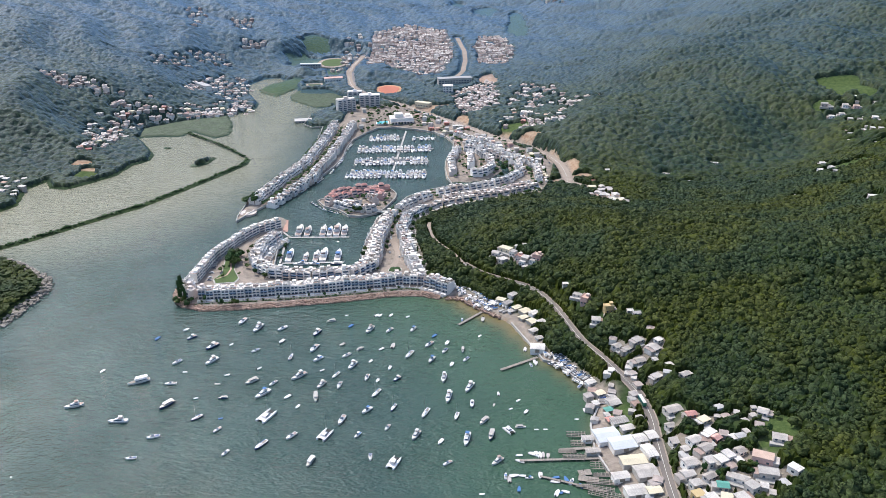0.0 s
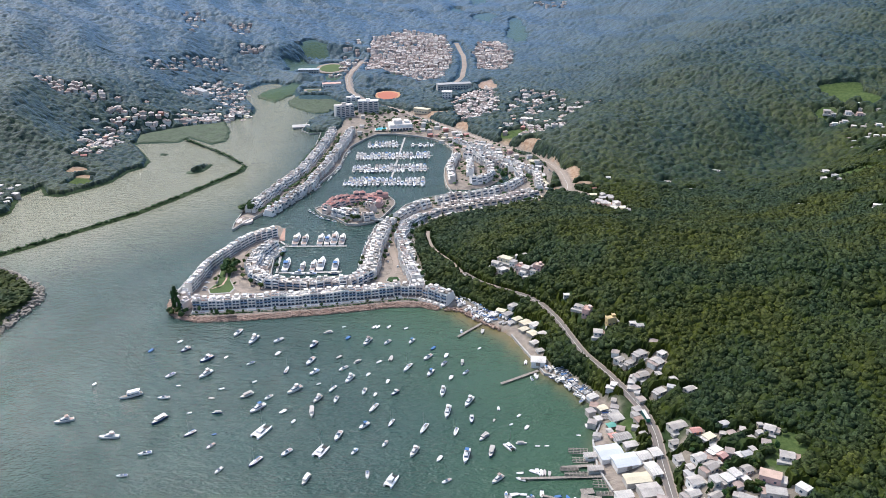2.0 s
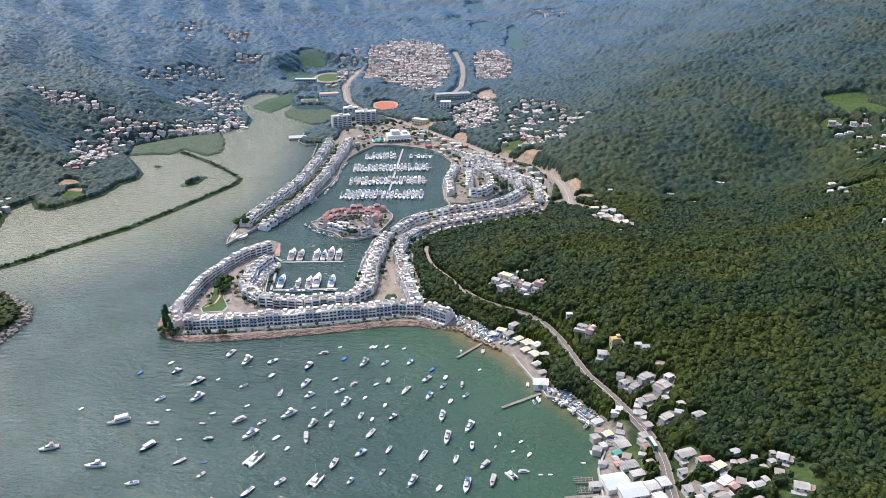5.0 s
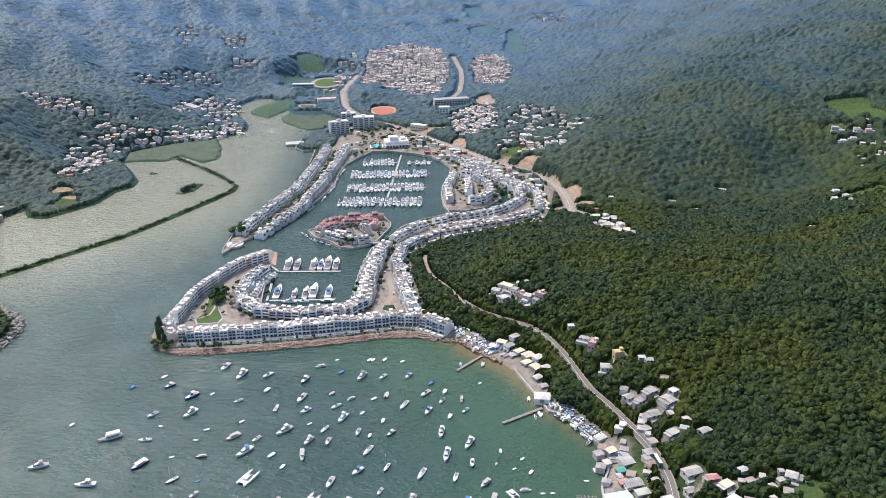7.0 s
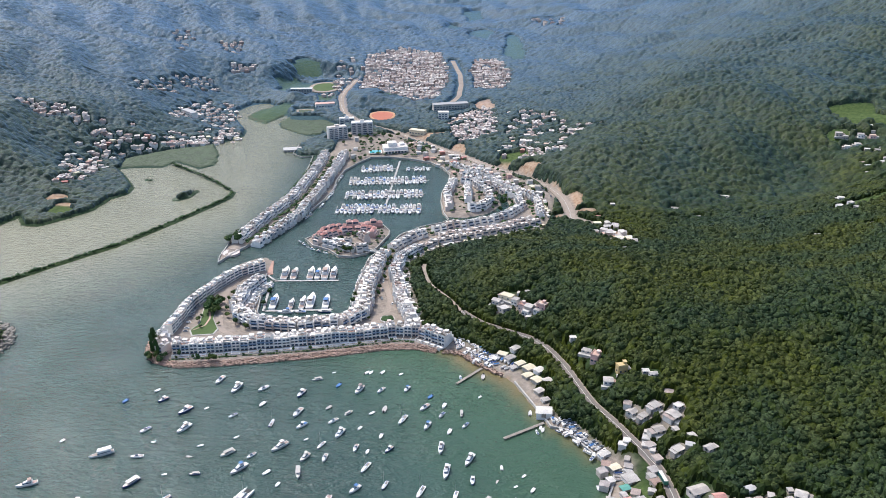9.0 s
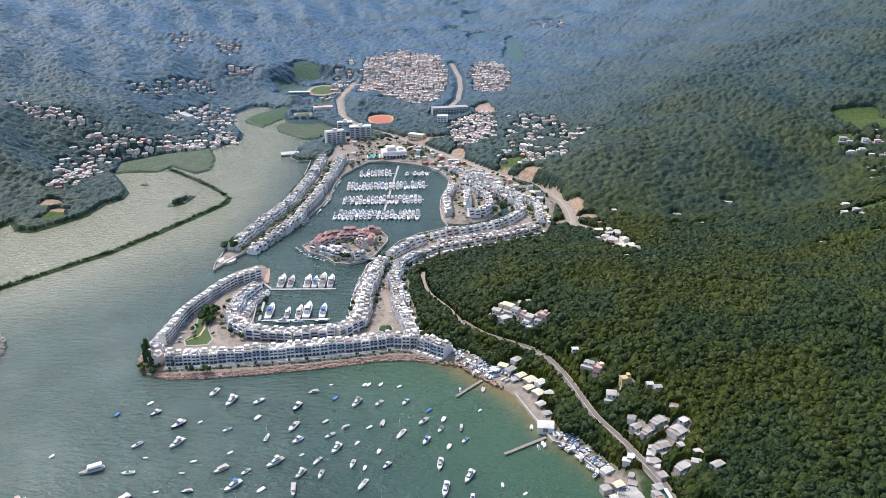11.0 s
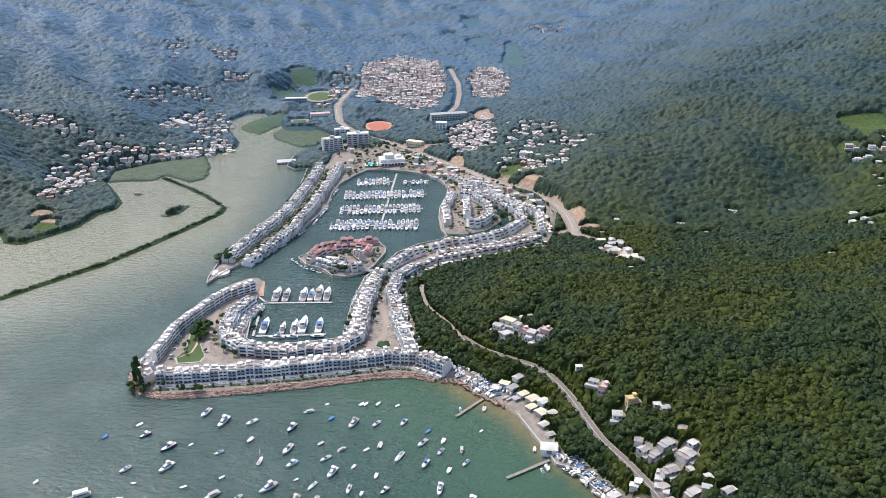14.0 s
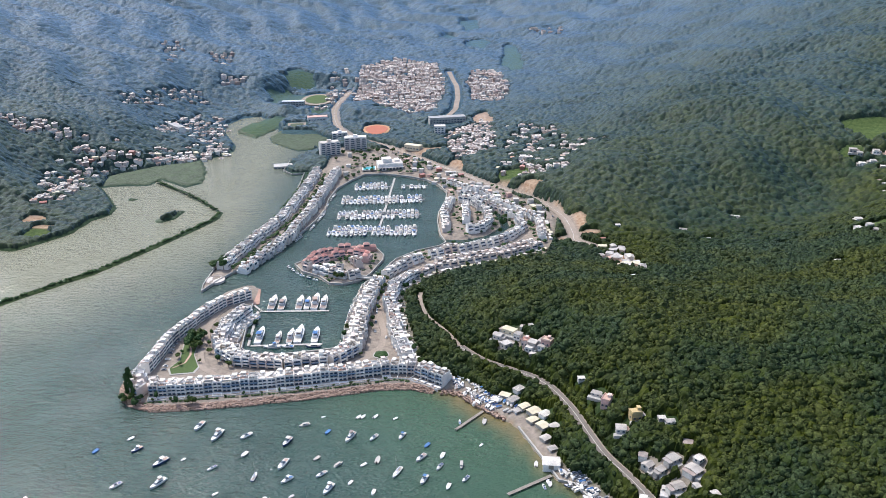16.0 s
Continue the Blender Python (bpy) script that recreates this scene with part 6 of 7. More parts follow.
part("planting", Build().loft([[(r * (1 + 0.08 * math.sin(5 * i)) * math.cos(i * math.tau / 24), r * (1 + 0.08 * math.sin(5 * i)) * math.sin(i * math.tau / 24), z + 0.25 * math.sin(7 * i)) for i in range(24)] for r, z in ((5.6, 0.4), (5.2, 1.3), (3.6, 1.9), (1.6, 2.3))]), "leafdark", ring, "clipped shrubs")
ring.matrix_basis = pose(-39, 705, at_ground(-39, 705) + 0.1)
quay_deck = tagged(new("quay_terrace", Build().box(-3.2, 3.2, -17, 17, -1.2, 0.3).mesh("quay_terrace", "terrace")), "red tiled terrace along the quay", "terrace")
quay_deck.matrix_basis = pose(-161, 828, at_ground(-161, 828), 0, 0, 8)

# ---------------------------------------------------------------- parked vehicles
def car(k):
    t = thing("car", "parked car with dark windows", "car", "parked cars")
    part("body", Build().box(-2.1, 2.1, -0.88, 0.88, 0.12, 0.85, 0.04), ("gel", "carpaint", "carpaint", "gel")[k % 4], t)
    part("cabin", Build().box(-1.3, 1.0, -0.78, 0.78, 0.85, 1.45, 0.22), "glass", t)
    part("roof", Build().box(-1.0, 0.7, -0.56, 0.56, 1.45, 1.5), ("gel", "carpaint", "carpaint", "gel")[k % 4], t)
    return t


cars = Patterns(car, 4)
park = random.Random(3)


def park_along(line, step, keep, off, turn=0):
    for x, y, a in resample(line, step):
        if park.random() < keep:
            x, y = x - math.sin(a) * off, y + math.cos(a) * off
            cars.put(park.randrange(4), pose(x, y, at_ground(x, y) + 0.05, 0, 0, math.degrees(a) + turn))


park_along([(-207, 690), (-211, 730), (-203, 765), (-193, 790)], 5.5, 0.6, 0, 80)
park_along([(-148, 680), (-112, 680.5), (-80, 686)], 6.0, 0.6, 0)
park_along([(-43, 730), (-44, 770), (-44, 815), (-36, 850)], 6, 0.6, 2.5)
park_along([(-38, 735), (-38, 800)], 6.5, 0.6, -2.0)
park_along([(104, 508), (92, 528), (82, 552)], 3.4, 0.8, -5, 90)
park_along([(104, 508), (92, 528), (82, 552)], 3.6, 0.8, -8.5, 90)
park_along([(152, 1020), (138, 1070)], 7, 0.6, 9)
bus = thing("bus", "green single-decker bus on the coast road", "bus")
part("body", Build().box(-5.4, 5.4, -1.25, 1.25, 0.4, 3.1, 0.06), "busgreen", bus)
part("window_band", Build().box(-5.3, 5.42, -1.27, 1.27, 1.5, 2.5), "glass", bus)
part("roof", Build().box(-5.2, 5.2, -1.1, 1.1, 3.1, 3.2), "roof", bus)
for x in (-3.4, 3.4):
    for s in (-1, 1):
        part("wheel", Build().rod((x, s * 1.0, 0.45), (x, s * 1.27, 0.45), 0.45, sides=10), "rubber", bus)
bus.matrix_basis = pose(136.5, 476, 8.8, 0, 0, 97)

# small craft by the jetties, and boats drawn up ashore under covers
for x, y in SMALL_CRAFT:
    put_boat("dinghy" if crew.random() < 0.7 else "cruiser", x, y, crew.choice((80, 100, 15, 260, 170)) + crew.uniform(-20, 20), crew.uniform(4.5, 6.5))
for x, y in ASHORE:
    for dx, dy in ((0, 0), (crew.uniform(-3, 3), crew.uniform(-4, 4))):
        z = max(at_ground(x + dx, y + dy), 1.2)
        put_boat(("cruiser", "launch", "dinghy")[crew.randrange(3)], x + dx, y + dy, crew.uniform(20, 160), crew.uniform(4.5, 7), z + 0.35)




def covered_boat(k):
    """A small boat laid up ashore under a lashed tarpaulin."""
    t = thing("covered_boat", "small boat laid up ashore under a %s tarpaulin" % ("blue", "grey", "white", "dark")[k % 4], "boat", "boats laid up ashore")
    part("hull", Build().loft(hull_rings(5.5, 2.0, 0.7, 0.9, low=0.0)), "gel", t)
    part("cover", Build().gable(-2.6, 1.7, -0.95, 0.95, 0.72, 0.55), ("canvas", "greyroof", "oldwhite", "navy")[k % 4], t)
    for x in (-0.6,):
        part("chock", Build().box(x - 0.15, x + 0.15, -0.7, 0.7, -0.5, 0.12), "wood", t)
    return t


laid_up = Patterns(covered_boat, 4)
for line, step, off, turn in (([(107, 507), (96, 525), (89, 541)], 2.9, -3.2, 85), ([(52, 617), (36, 632), (24, 648)], 3.4, -5, 70), ([(52, 617), (36, 632), (24, 648)], 3.4, -12, 110), ([(111, 496), (107, 482)], 3.2, 4, 95)):
    for x, y, a in resample(line, step):
        if crew.random() < 0.85:
            x, y = x - math.sin(a) * off, y + math.cos(a) * off
            laid_up.put(crew.choice((0, 0, 1, 1, 2, 2, 2, 3)), pose(x, y, max(at_ground(x, y), 1.6) + 0.45, 0, 0, math.degrees(a) + turn + crew.uniform(-12, 12)))


def hut(k):
    t = thing("hut", "low hut with a weathered sheet roof between village houses", "hut", "village huts")
    w, d, h = 1.6 + 0.5 * k, 2.2 + 0.3 * (k % 3), 2.1 + 0.2 * k
    part("wall", Build().box(-w, w, -d, d, -2, h), "dullwall", t)
    part("roof", Build().gable(-w - 0.3, w + 0.3, -d - 0.3, d + 0.3, h, 0.4), ("greyroof", "oldwhite", "rust", "roofgrey")[k % 4], t)
    return t


huts = Patterns(hut, 4)
for x0, x1, y0, y1, count in ((142, 196, 372, 452, 60), (118, 165, 490, 545, 24), (102, 133, 384, 500, 60), (48, 92, 668, 708, 8), (500, 548, 970, 1075, 14)):
    for _ in range(count):
        x, y = crew.uniform(x0, x1), crew.uniform(y0, y1)
        if all(math.hypot(x - tx, y - ty) > tr - 0.6 for tx, ty, tr in TAKEN if abs(tx - x) < 12):
            huts.put(crew.randrange(4), pose(x, y, max(1.8, at_ground(x, y)), 0, 0, crew.choice((20, 110, -20, 70))))
            take(x, y, 3.6)

# ---------------------------------------------------------------- trees
def lump(rng, rings, sides, squash=0.75, rough=0.34):
    """A ragged crown: a dome of uneven tufts, open below."""
    vs, fs = [], []
    tufts = [(rng.uniform(0, 6.28), rng.uniform(0.1, 1.3), rng.uniform(0.15, 0.4)) for _ in range(7)]
    for j in range(rings + 1):
        e = -0.5 + (math.pi / 2 + 0.5) * j / rings
        for i in range(sides):
            a = (i + 0.5 * (j % 2)) * math.tau / sides
            r = 0.82 + rng.uniform(-rough, rough)
            for ta, te, tr in tufts:
                r += tr * math.exp(-((math.remainder(a - ta, math.tau) * math.cos(e)) ** 2 + (e - te) ** 2) / 0.22)
            if j == rings:
                r *= 0.9
            vs.append((r * math.cos(e) * math.cos(a), r * math.cos(e) * math.sin(a), squash * r * math.sin(e)))
    for j in range(rings):
        for i in range(sides):
            a, c = j * sides + i, j * sides + (i + 1) % sides
            d, f = a + sides, c + sides
            fs += [(a, c, f), (a, f, d)] if j % 2 else [(a, c, d), (c, f, d)]
    return np.array(vs), np.array(fs)


def tufted(rng, rings, sides, leaves, squash=0.75):
    """A crown with loose leaf sprays standing off it."""
    v, f = lump(rng, rings, sides, squash)
    extra, tri = [], []
    for _ in range(leaves):
        p = v[rng.randrange(len(v))] * rng.uniform(0.95, 1.18)
        for q in range(3):
            extra.append(p + np.array([rng.uniform(-0.26, 0.26) for _ in range(3)]))
        k = len(v) + len(extra)
        tri.append((k - 3, k - 2, k - 1))
    return (np.concatenate([v, np.array(extra)]), np.concatenate([f, np.array(tri)])) if leaves else (v, f)


def woodland(name, label, spots, shapes, material, category="woods", soft=False):
    """Many crowns in one mesh: rows of x, y, z, radius."""
    rng = np.random.default_rng(4)
    vs, fs, k = [], [], 0
    which, turn, tall = rng.integers(0, len(shapes), len(spots)), rng.uniform(0, math.tau, len(spots)), rng.uniform(0.8, 1.3, len(spots))
    for i, (v, f) in enumerate(shapes):
        rows = spots[which == i]
        a, h = turn[which == i][:, None], tall[which == i][:, None]
        x = (v[None, :, 0] * np.cos(a) - v[None, :, 1] * np.sin(a)) * rows[:, 3:4] + rows[:, 0:1]
        y = (v[None, :, 0] * np.sin(a) + v[None, :, 1] * np.cos(a)) * rows[:, 3:4] + rows[:, 1:2]
        z = v[None, :, 2] * rows[:, 3:4] * h + rows[:, 2:3]
        vs.append(np.stack([x, y, z], -1).reshape(-1, 3))
        fs.append((f[None] + (np.arange(len(rows)) * len(v))[:, None, None] + k).reshape(-1, 3))
        k += len(rows) * len(v)
    return tagged(bulk(name, np.concatenate(vs), np.concatenate(fs), M[material], soft), label, category, kind="stuff")


def wooded(x0, x1, y0, y1, step, seed, thin=0.0, tall=5.0):
    """Places for trees on a jittered grid: on land, off roads, houses and open ground."""
    rng = np.random.default_rng(seed)
    x, y = np.meshgrid(np.arange(x0, x1, step), np.arange(y0, y1, step))
    x, y = x.ravel() + rng.uniform(-0.42, 0.42, x.size) * step, y.ravel() + rng.uniform(-0.42, 0.42, x.size) * step
    keep = (np.abs(x) < 0.60 * y + 60) & (rng.random(x.size) >= thin)
    x, y = x[keep], y[keep]
    s = shore(x, y)
    open_ground = np.maximum(blobs(x, y, GRASS), blobs(x, y, SOIL))
    keep = (s > 4) & (open_ground < rng.uniform(0.25, 1.09, x.size)) & (within(x, y, MARINA_LAND) < 0) & (within(x, y, MARSH) < 0) & ~inside(x, y, MARSH_BANK) & ~inside(x, y, MARSH_EAST) & (within(x, y, PINK_ISLE) < 0)
    keep &= ~((line_dist(x, y, EAST_SHORE[3:]) < np.where((y > 505) & (y < 595), 10, 14) + 8 * smooth(510, 485, y)) & (y < 700))
    x, y, s = x[keep], y[keep], s[keep]
    r = step * rng.uniform(0.5, 0.85, x.size) * np.where(rng.random(x.size) < 0.16, 1.6, 1.0)
    cell = {}
    for tx, ty, tr in TAKEN:
        cell.setdefault((int(tx // 40), int(ty // 40)), []).append((tx, ty, tr))
    free = np.ones(x.size, bool)
    for i in range(x.size):
        a, c = int(x[i] // 40), int(y[i] // 40)
        for da in (-1, 0, 1):
            for dc in (-1, 0, 1):
                for tx, ty, tr in cell.get((a + da, c + dc), ()):
                    if (x[i] - tx) ** 2 + (y[i] - ty) ** 2 < (tr + 0.6 * r[i]) ** 2:
                        free[i] = False
    x, y, r = x[free], y[free], r[free]
    return np.stack([x, y, ground_z(x, y) + tall * rng.uniform(0.82, 1.08, x.size), r], 1)


gen = random.Random(8)
near_shapes = [tufted(gen, 3, 8, 9, 0.66) for _ in range(14)]
mid_shapes = [lump(gen, 3, 7, 0.5, 0.3) for _ in range(8)]
near_wood = wooded(-20, 470, 300, 900, 3.7, 1, 0.05, 3.2)
woodland("taller_trees", "rounded broadleaf crowns crowding the near hillside", near_wood, near_shapes, "canopy", soft=True)


def canopy_sheet(x0, x1, y0, y1, step, cell, high, seed):
    """An unbroken roof of leaves: one dome to each tree, dipping to the ground at every clearing."""
    rng = np.random.default_rng(seed)
    cx, cy = np.arange(x0, x1, step), np.arange(y0, y1, step)
    x, y = np.meshgrid(cx, cy)
    x, y = x + rng.uniform(-0.3, 0.3, x.shape) * step, y + rng.uniform(-0.3, 0.3, x.shape) * step
    ci, cj = ((x - x0) / cell).astype(int) + 2, ((y - y0) / cell).astype(int) + 2
    spot = rng.random((cj.max() + 4, ci.max() + 4, 4))
    top = np.zeros(x.shape)
    for di in (-1, 0, 1):
        for dj in (-1, 0, 1):
            p = spot[cj + dj, ci + di]
            d = np.hypot(x - x0 - (ci + di - 2 + p[..., 0]) * cell, y - y0 - (cj + dj - 2 + p[..., 1]) * cell) / (cell * (0.55 + 0.5 * p[..., 2]))
            top = np.maximum(top, np.where(d < 1, np.sqrt(np.maximum(0, 1 - d * d)) * (0.45 + 0.35 * p[..., 2]) * high + (p[..., 3] - 0.3) * 0.5 * high, 0))
    top += rng.uniform(-0.09, 0.09, x.shape) * high
    open_ground = np.maximum(blobs(x, y, GRASS), blobs(x, y, SOIL))
    wood = (shore(x, y) > 4) & (open_ground < 0.5) & (within(x, y, MARINA_LAND) < 0) & ~inside(x, y, MARSH_BANK) & ~inside(x, y, MARSH_EAST) & (within(x, y, MARSH) < 0) & (within(x, y, PINK_ISLE) < 0)
    wood &= ~((line_dist(x, y, EAST_SHORE[3:]) < np.where((y > 505) & (y < 595), 10, 14) + 8 * smooth(510, 485, y)) & (y < 700))
    wood[0], wood[-1] = False, False
    for tx, ty, tr in TAKEN:
        i, j, k = int((tx - x0) / step), int((ty - y0) / step), int(tr / step) + 2
        if -k <= i < len(cx) + k and -k <= j < len(cy) + k:
            w = slice(max(0, j - k), j + k + 1), slice(max(0, i - k), i + k + 1)
            wood[w] &= np.hypot(x[w] - tx, y[w] - ty) > tr
    z = ground_z(x, y) + np.where(wood, 1.2 + top, -1.5)
    i = np.arange(x.size).reshape(x.shape)
    quads = np.stack([i[:-1, :-1], i[:-1, 1:], i[1:, 1:], i[1:, :-1]], -1).reshape(-1, 4)
    flat_wood, seen = wood.ravel(), (np.abs(x) < 0.58 * y + 60).ravel()
    quads = quads[flat_wood[quads].any(1) & seen[quads].all(1)]
    return np.stack([x, y, z], -1).reshape(-1, 3), quads


def joined(sheets):
    vs, fs, k = [], [], 0
    for v, f in sheets:
        used, back = np.unique(f, return_inverse=True)
        vs.append(v[used]), fs.append(back.reshape(f.shape) + k)
        k += len(used)
    return np.concatenate(vs), np.concatenate(fs)


near_sheet = joined([canopy_sheet(-20, 520, 300, 962, 1.4, 4.2, 4.4, 6)])
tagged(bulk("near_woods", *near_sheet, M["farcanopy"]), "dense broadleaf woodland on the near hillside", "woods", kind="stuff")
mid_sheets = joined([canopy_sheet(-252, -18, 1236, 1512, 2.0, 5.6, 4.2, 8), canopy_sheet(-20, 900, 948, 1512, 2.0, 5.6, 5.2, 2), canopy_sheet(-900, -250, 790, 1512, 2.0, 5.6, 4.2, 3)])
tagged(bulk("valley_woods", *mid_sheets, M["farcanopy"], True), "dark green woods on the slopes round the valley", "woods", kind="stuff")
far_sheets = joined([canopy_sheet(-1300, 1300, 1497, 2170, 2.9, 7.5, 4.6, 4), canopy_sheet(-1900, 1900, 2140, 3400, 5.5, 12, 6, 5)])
tagged(bulk("far_woods", *far_sheets, M["farcanopy"], True), "far woods covering the mountain slopes, blue haze painted into their colour", "woods", kind="stuff")
bank_wood = np.concatenate([wooded(-520, -340, 580, 800, 4.2, 9, 0.02, 4.5)])
woodland("scattered_woods", "taller dark trees standing out of the woods", bank_wood, mid_shapes, "canopy")
plaza_rows = []
for _ in range(1000):
    x, y = gen.uniform(-110, 150), gen.uniform(900, 1330)
    if within(np.array([x]), np.array([y]), MARINA_LAND)[0] > 3 and shore(np.array([x]), np.array([y]))[0] > 5 and all(math.hypot(x - tx, y - ty) > 0.55 * tr + 1 for tx, ty, tr in TAKEN if abs(tx - x) < 30):
        plaza_rows.append((x, y, at_ground(x, y) + gen.uniform(1.8, 3.2), gen.uniform(1.4, 3.0)))
for _ in range(160):
    x, y = gen.uniform(-132, -46), gen.uniform(853, 948)
    if within(np.array([x]), np.array([y]), PINK_ISLE)[0] > 1.5 and all(math.hypot(x - tx, y - ty) > 0.5 * tr + 0.8 for tx, ty, tr in TAKEN if abs(tx - x) < 30):
        plaza_rows.append((x, y, at_ground(x, y) + gen.uniform(1.2, 2.6), gen.uniform(0.9, 2.2)))
woodland("plaza_trees", "scattered street trees between the marina houses", np.array(plaza_rows), mid_shapes, "leafdark", "trees")
spit_rows = []
for line, off, keep in ((SPIT_OUTER, -11.5, 0.75), (SPIT_OUTER, 11.5, 0.4), (SPIT_INNER, 9.5, 0.45), (ARC_ROW, 9.5, 0.3), (OUTER_ARC, 9, 0.5), (ISLE_BLOCK[1], 9, 0.3)):
    for x, y, a in resample(line, 3.4):
        if gen.random() < keep:
            spit_rows.append((x - math.sin(a) * off + gen.uniform(-1, 1), y + math.cos(a) * off + gen.uniform(-1, 1), 2.4 + gen.uniform(1.4, 3.4), gen.uniform(1.3, 2.7)))
woodland("street_trees", "dark street trees and shrubs between the marina rows", np.array(spit_rows), mid_shapes, "leafdark", "trees")
dike_rows = np.array([(x + gen.uniform(-1.2, 1.2), y + gen.uniform(-1.2, 1.2), 1.6 + gen.uniform(0, 1.2), gen.uniform(1.0, 2.6)) for line in (DIKE, DIKE_INNER) for x, y, a in resample(line, 2.3)
                      if gen.random() < 0.9])
woodland("dike_bushes", "low mangrove bushes growing along the dike", dike_rows, mid_shapes, "leafdark", "bushes")
hedge_rows = np.array([(x + 9.8 * math.sin(a) + gen.uniform(-0.7, 0.7), y - 9.8 * math.cos(a) + gen.uniform(-0.7, 0.7), 2.3 + gen.uniform(0, 0.5), gen.uniform(0.5, 1.3)) for x, y, a in resample(FRONT_ROW[:5], 1.1)
                       if gen.random() < 0.8])
woodland("garden_hedge", "clipped green hedges along the front gardens", hedge_rows, mid_shapes, "leafdark", "hedge")
def mangrove_sheet(poly, step=2.0):
    """A low even thicket that drops to the mud at its edge."""
    rng = np.random.default_rng(12)
    px, py = [p[0] for p in poly], [p[1] for p in poly]
    x, y = np.meshgrid(np.arange(min(px) - 4, max(px) + 4, step), np.arange(min(py) - 4, max(py) + 4, step))
    x, y = x + rng.uniform(-0.5, 0.5, x.shape), y + rng.uniform(-0.5, 0.5, x.shape)
    d = within(x, y, poly) + 1.5 * np.sin(x / 5 + np.sin(y / 7)) * np.sin(y / 6)
    z = np.where(d > 0, 0.8 + 1.3 * smooth(0, 4, d) + rng.uniform(-0.35, 0.35, x.shape), -0.6)
    i = np.arange(x.size).reshape(x.shape)
    quads = np.stack([i[:-1, :-1], i[:-1, 1:], i[1:, 1:], i[1:, :-1]], -1).reshape(-1, 4)
    return np.stack([x, y, z], -1).reshape(-1, 3), quads[(d > 0).ravel()[quads].any(1)]


flats = joined([mangrove_sheet(poly) for poly in (MARSH, MUD_ISLE, MUD_SPOT, MARSH_BANK, MARSH_EAST)])
tagged(bulk("mangroves", *flats, M["mangrove"]), "bright green mangrove flats in the river mouth", "mangroves", kind="stuff")


def tree(k):
    rng = random.Random(40 + k)
    t = thing("garden_tree", "dark green broadleaf tree with an uneven crown", "tree", "garden trees")
    trunk = Build().rod((0, 0, -0.5), (0.1, 0, 3.2), 0.28, 0.18)
    for i in range(4):
        a = i * 1.6 + k
        trunk.rod((0.1, 0, 2.6), (1.5 * math.cos(a), 1.5 * math.sin(a), 4.4), 0.14, 0.06, 5)
    part("trunk", trunk, "bark", t)
    vs, fs, n = [], [], 0
    for _ in range(5):
        v, f = tufted(rng, 4, 9, 26)
        v = v * rng.uniform(1.5, 2.3) + (rng.uniform(-1.5, 1.5), rng.uniform(-1.5, 1.5), rng.uniform(3.6, 5.6))
        vs.append(v), fs.append(f + n)
        n += len(v)
    crown = Build()
    crown.v, crown.f = [tuple(p) for p in np.concatenate(vs)], [tuple(int(i) for i in q) for q in np.concatenate(fs)]
    part("crown", crown, "leafdark" if k % 2 else "leaf", t)
    return t


def cypress(k):
    rng = random.Random(70 + k)
    t = thing("cypress", "tall slim dark cypress tree", "tree", "cypress trees")
    part("trunk", Build().rod((0, 0, -0.5), (0, 0, 3), 0.2, 0.12), "bark", t)
    v, f = tufted(rng, 8, 9, 50)
    v = v * (1.5, 1.5, 6.5) + (0, 0, 4.2)
    crown = Build()
    crown.v, crown.f = [tuple(p) for p in v], [tuple(int(i) for i in q) for q in f]
    part("crown", crown, "leafdark", t)
    return t


trees, cypresses = Patterns(tree, 4), Patterns(cypress, 3)


def plant(kind, x, y, size):
    kind.put(gen.randrange(12), pose(x, y, at_ground(x, y), 0, 0, gen.uniform(0, 360))).scale = (size, size, size * gen.uniform(0.9, 1.2))


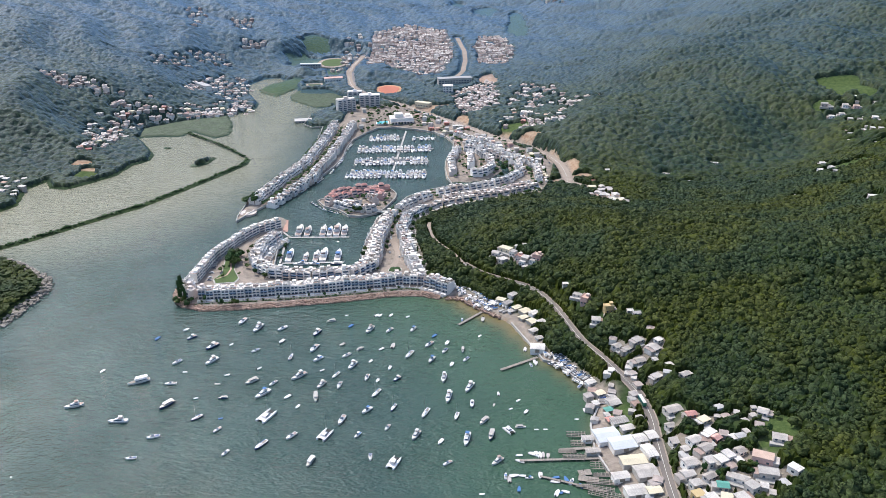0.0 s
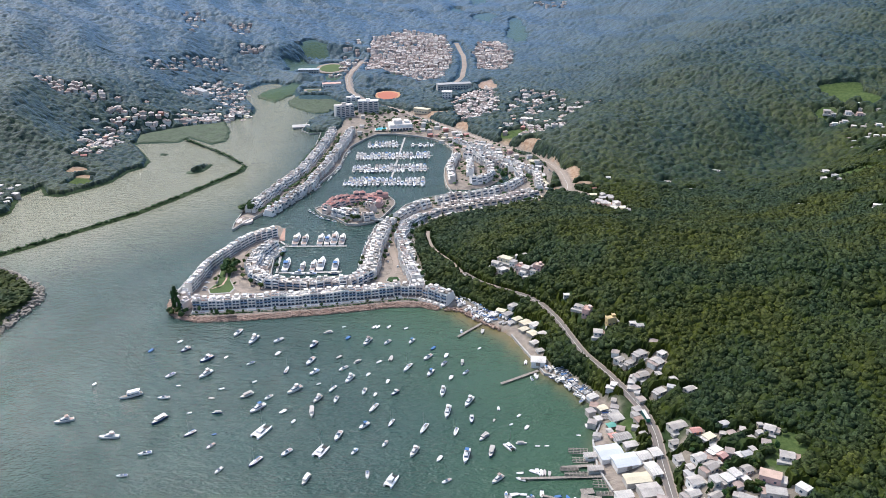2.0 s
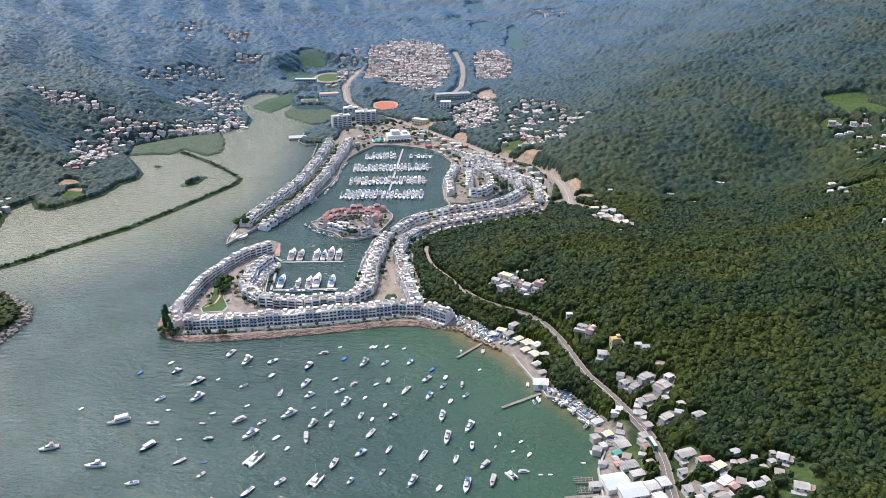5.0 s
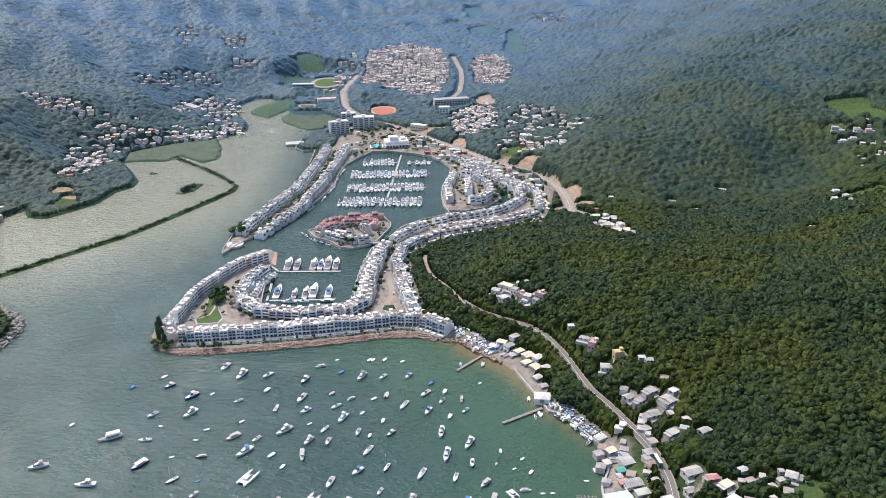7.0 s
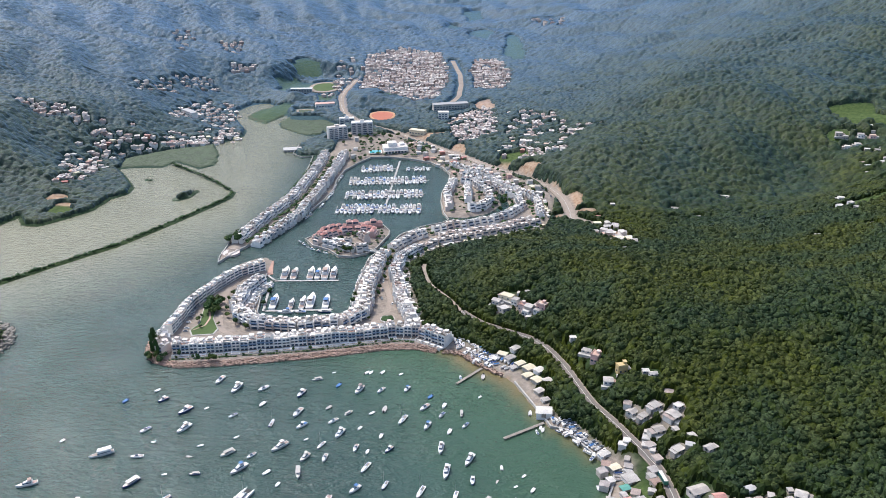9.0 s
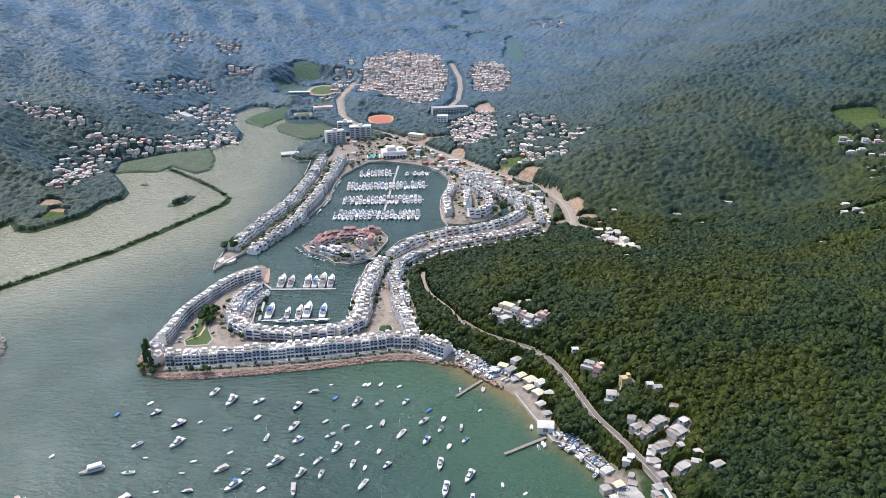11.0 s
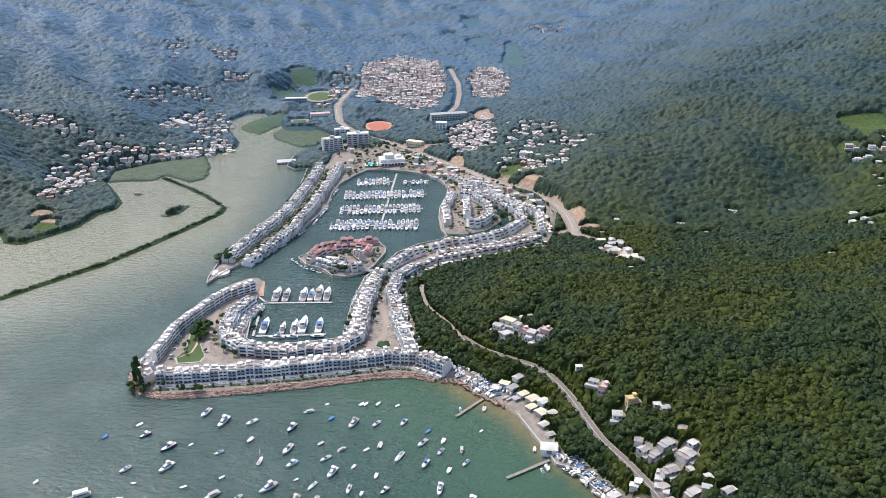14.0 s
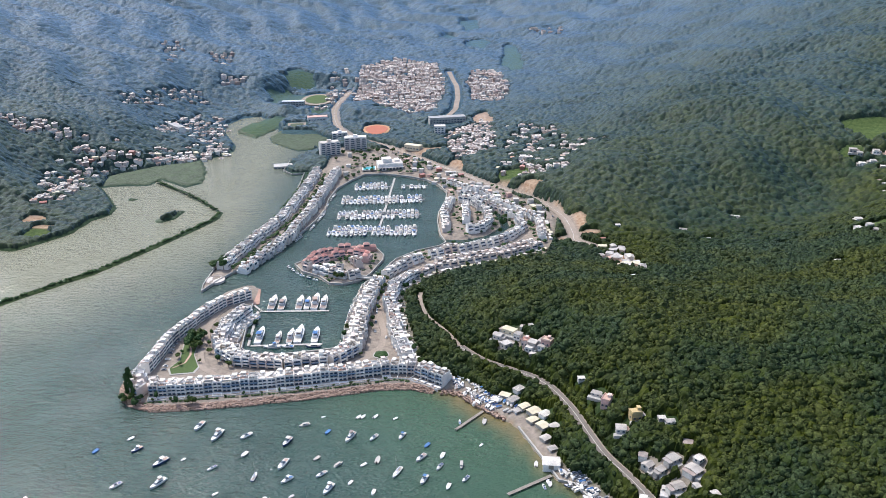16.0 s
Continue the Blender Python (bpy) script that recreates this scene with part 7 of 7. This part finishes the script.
for x, y, s in ((-225, 660, 1.3), (-226, 666, 1.5), (-221, 655, 1.2), (-227, 672, 1.3), (-217, 649, 1.0), (-224, 656, 1.1), (-223, 663, 1.3)):
    plant(cypresses, x, y, s)
for x, y, s in ((-219, 648, 0.9), (-211, 645, 0.8), (-196, 733, 1.3), (-188, 724, 0.9), (-182, 700, 0.5), (-196, 696, 0.5), (-200, 716, 0.5), (45, 1030, 0.9), (40, 1050, 0.8), (38, 1010, 0.7), (85, 1010, 1.2), (92, 1030, 1.2), (80, 985, 1.0), (-70, 1262, 1.0), (-40, 1262, 1.0), (-30, 1250, 1.1), (-122, 1300, 1.0), (-96, 1300, 0.9), (-60, 1300, 1.2), (-50, 1310, 1.2), (-72, 1312, 1.1), (-128, 1270, 0.9), (-116, 1232, 0.7), (-193, 738, 1.3), (-189, 731, 1.4), (-194, 729, 1.2), (-190, 744, 1.0), (-184, 640, 0.8), (-176, 641, 0.7), (-151, 772, 0.9), (-152, 745, 0.9), (-72, 745, 1.0), (-71, 758, 0.9), (-211, 897, 1.4), (-206, 900, 1.2),
                (-209, 906, 1.2), (-214, 893, 1.5), (-205, 890, 1.4), (-217, 900, 1.3), (-172, 640, 0.9), (-196, 724, 1.4), (-192, 722, 1.2), (-198, 741, 1.2), (-188, 741, 1.0), (-200, 708, 0.8), (-226, 650, 1.0), (-222, 646, 0.9), (-214, 642, 0.9), (-84, 858, 1.1), (-90, 862, 1.0), (-40, 852, 1.1), (-42, 866, 1.0), (-200, 648, 0.7), (-96, 893, 0.8), (-70, 890, 0.8), (-46, 790, 0.7), (-45, 830, 0.8)):
    plant(trees, x, y, s)
for line, step, off in ((FRONT_ROW[:4], 13, -8.5), (ARC_ROW, 22, 9), (EAST_OUTER_ROW, 18, -9), (OUTER_ARC, 26, -9), (INNER_ROW, 14, -9)):
    for x, y, a in resample(line, step, 4):
        if gen.random() < 0.8:
            plant(cypresses if gen.random() < 0.12 else trees, x - math.sin(a) * off, y + math.cos(a) * off, gen.uniform(0.3, 0.55) if line == FRONT_ROW[:4] else gen.uniform(0.5, 0.95))
for x, y, a in resample([(150, 372), (152, 400), (154, 432), (163, 418), (163, 395), (166, 380), (180, 392), (178, 420), (190, 405), (195, 425), (208, 408)], 5):
    x, y = x + gen.uniform(-5, 5), y + gen.uniform(-5, 5)
    if all(math.hypot(x - tx, y - ty) > 5 for tx, ty, tr in TAKEN if abs(tx - x) < 9):
        plant(trees, x, y, gen.uniform(0.45, 0.8))
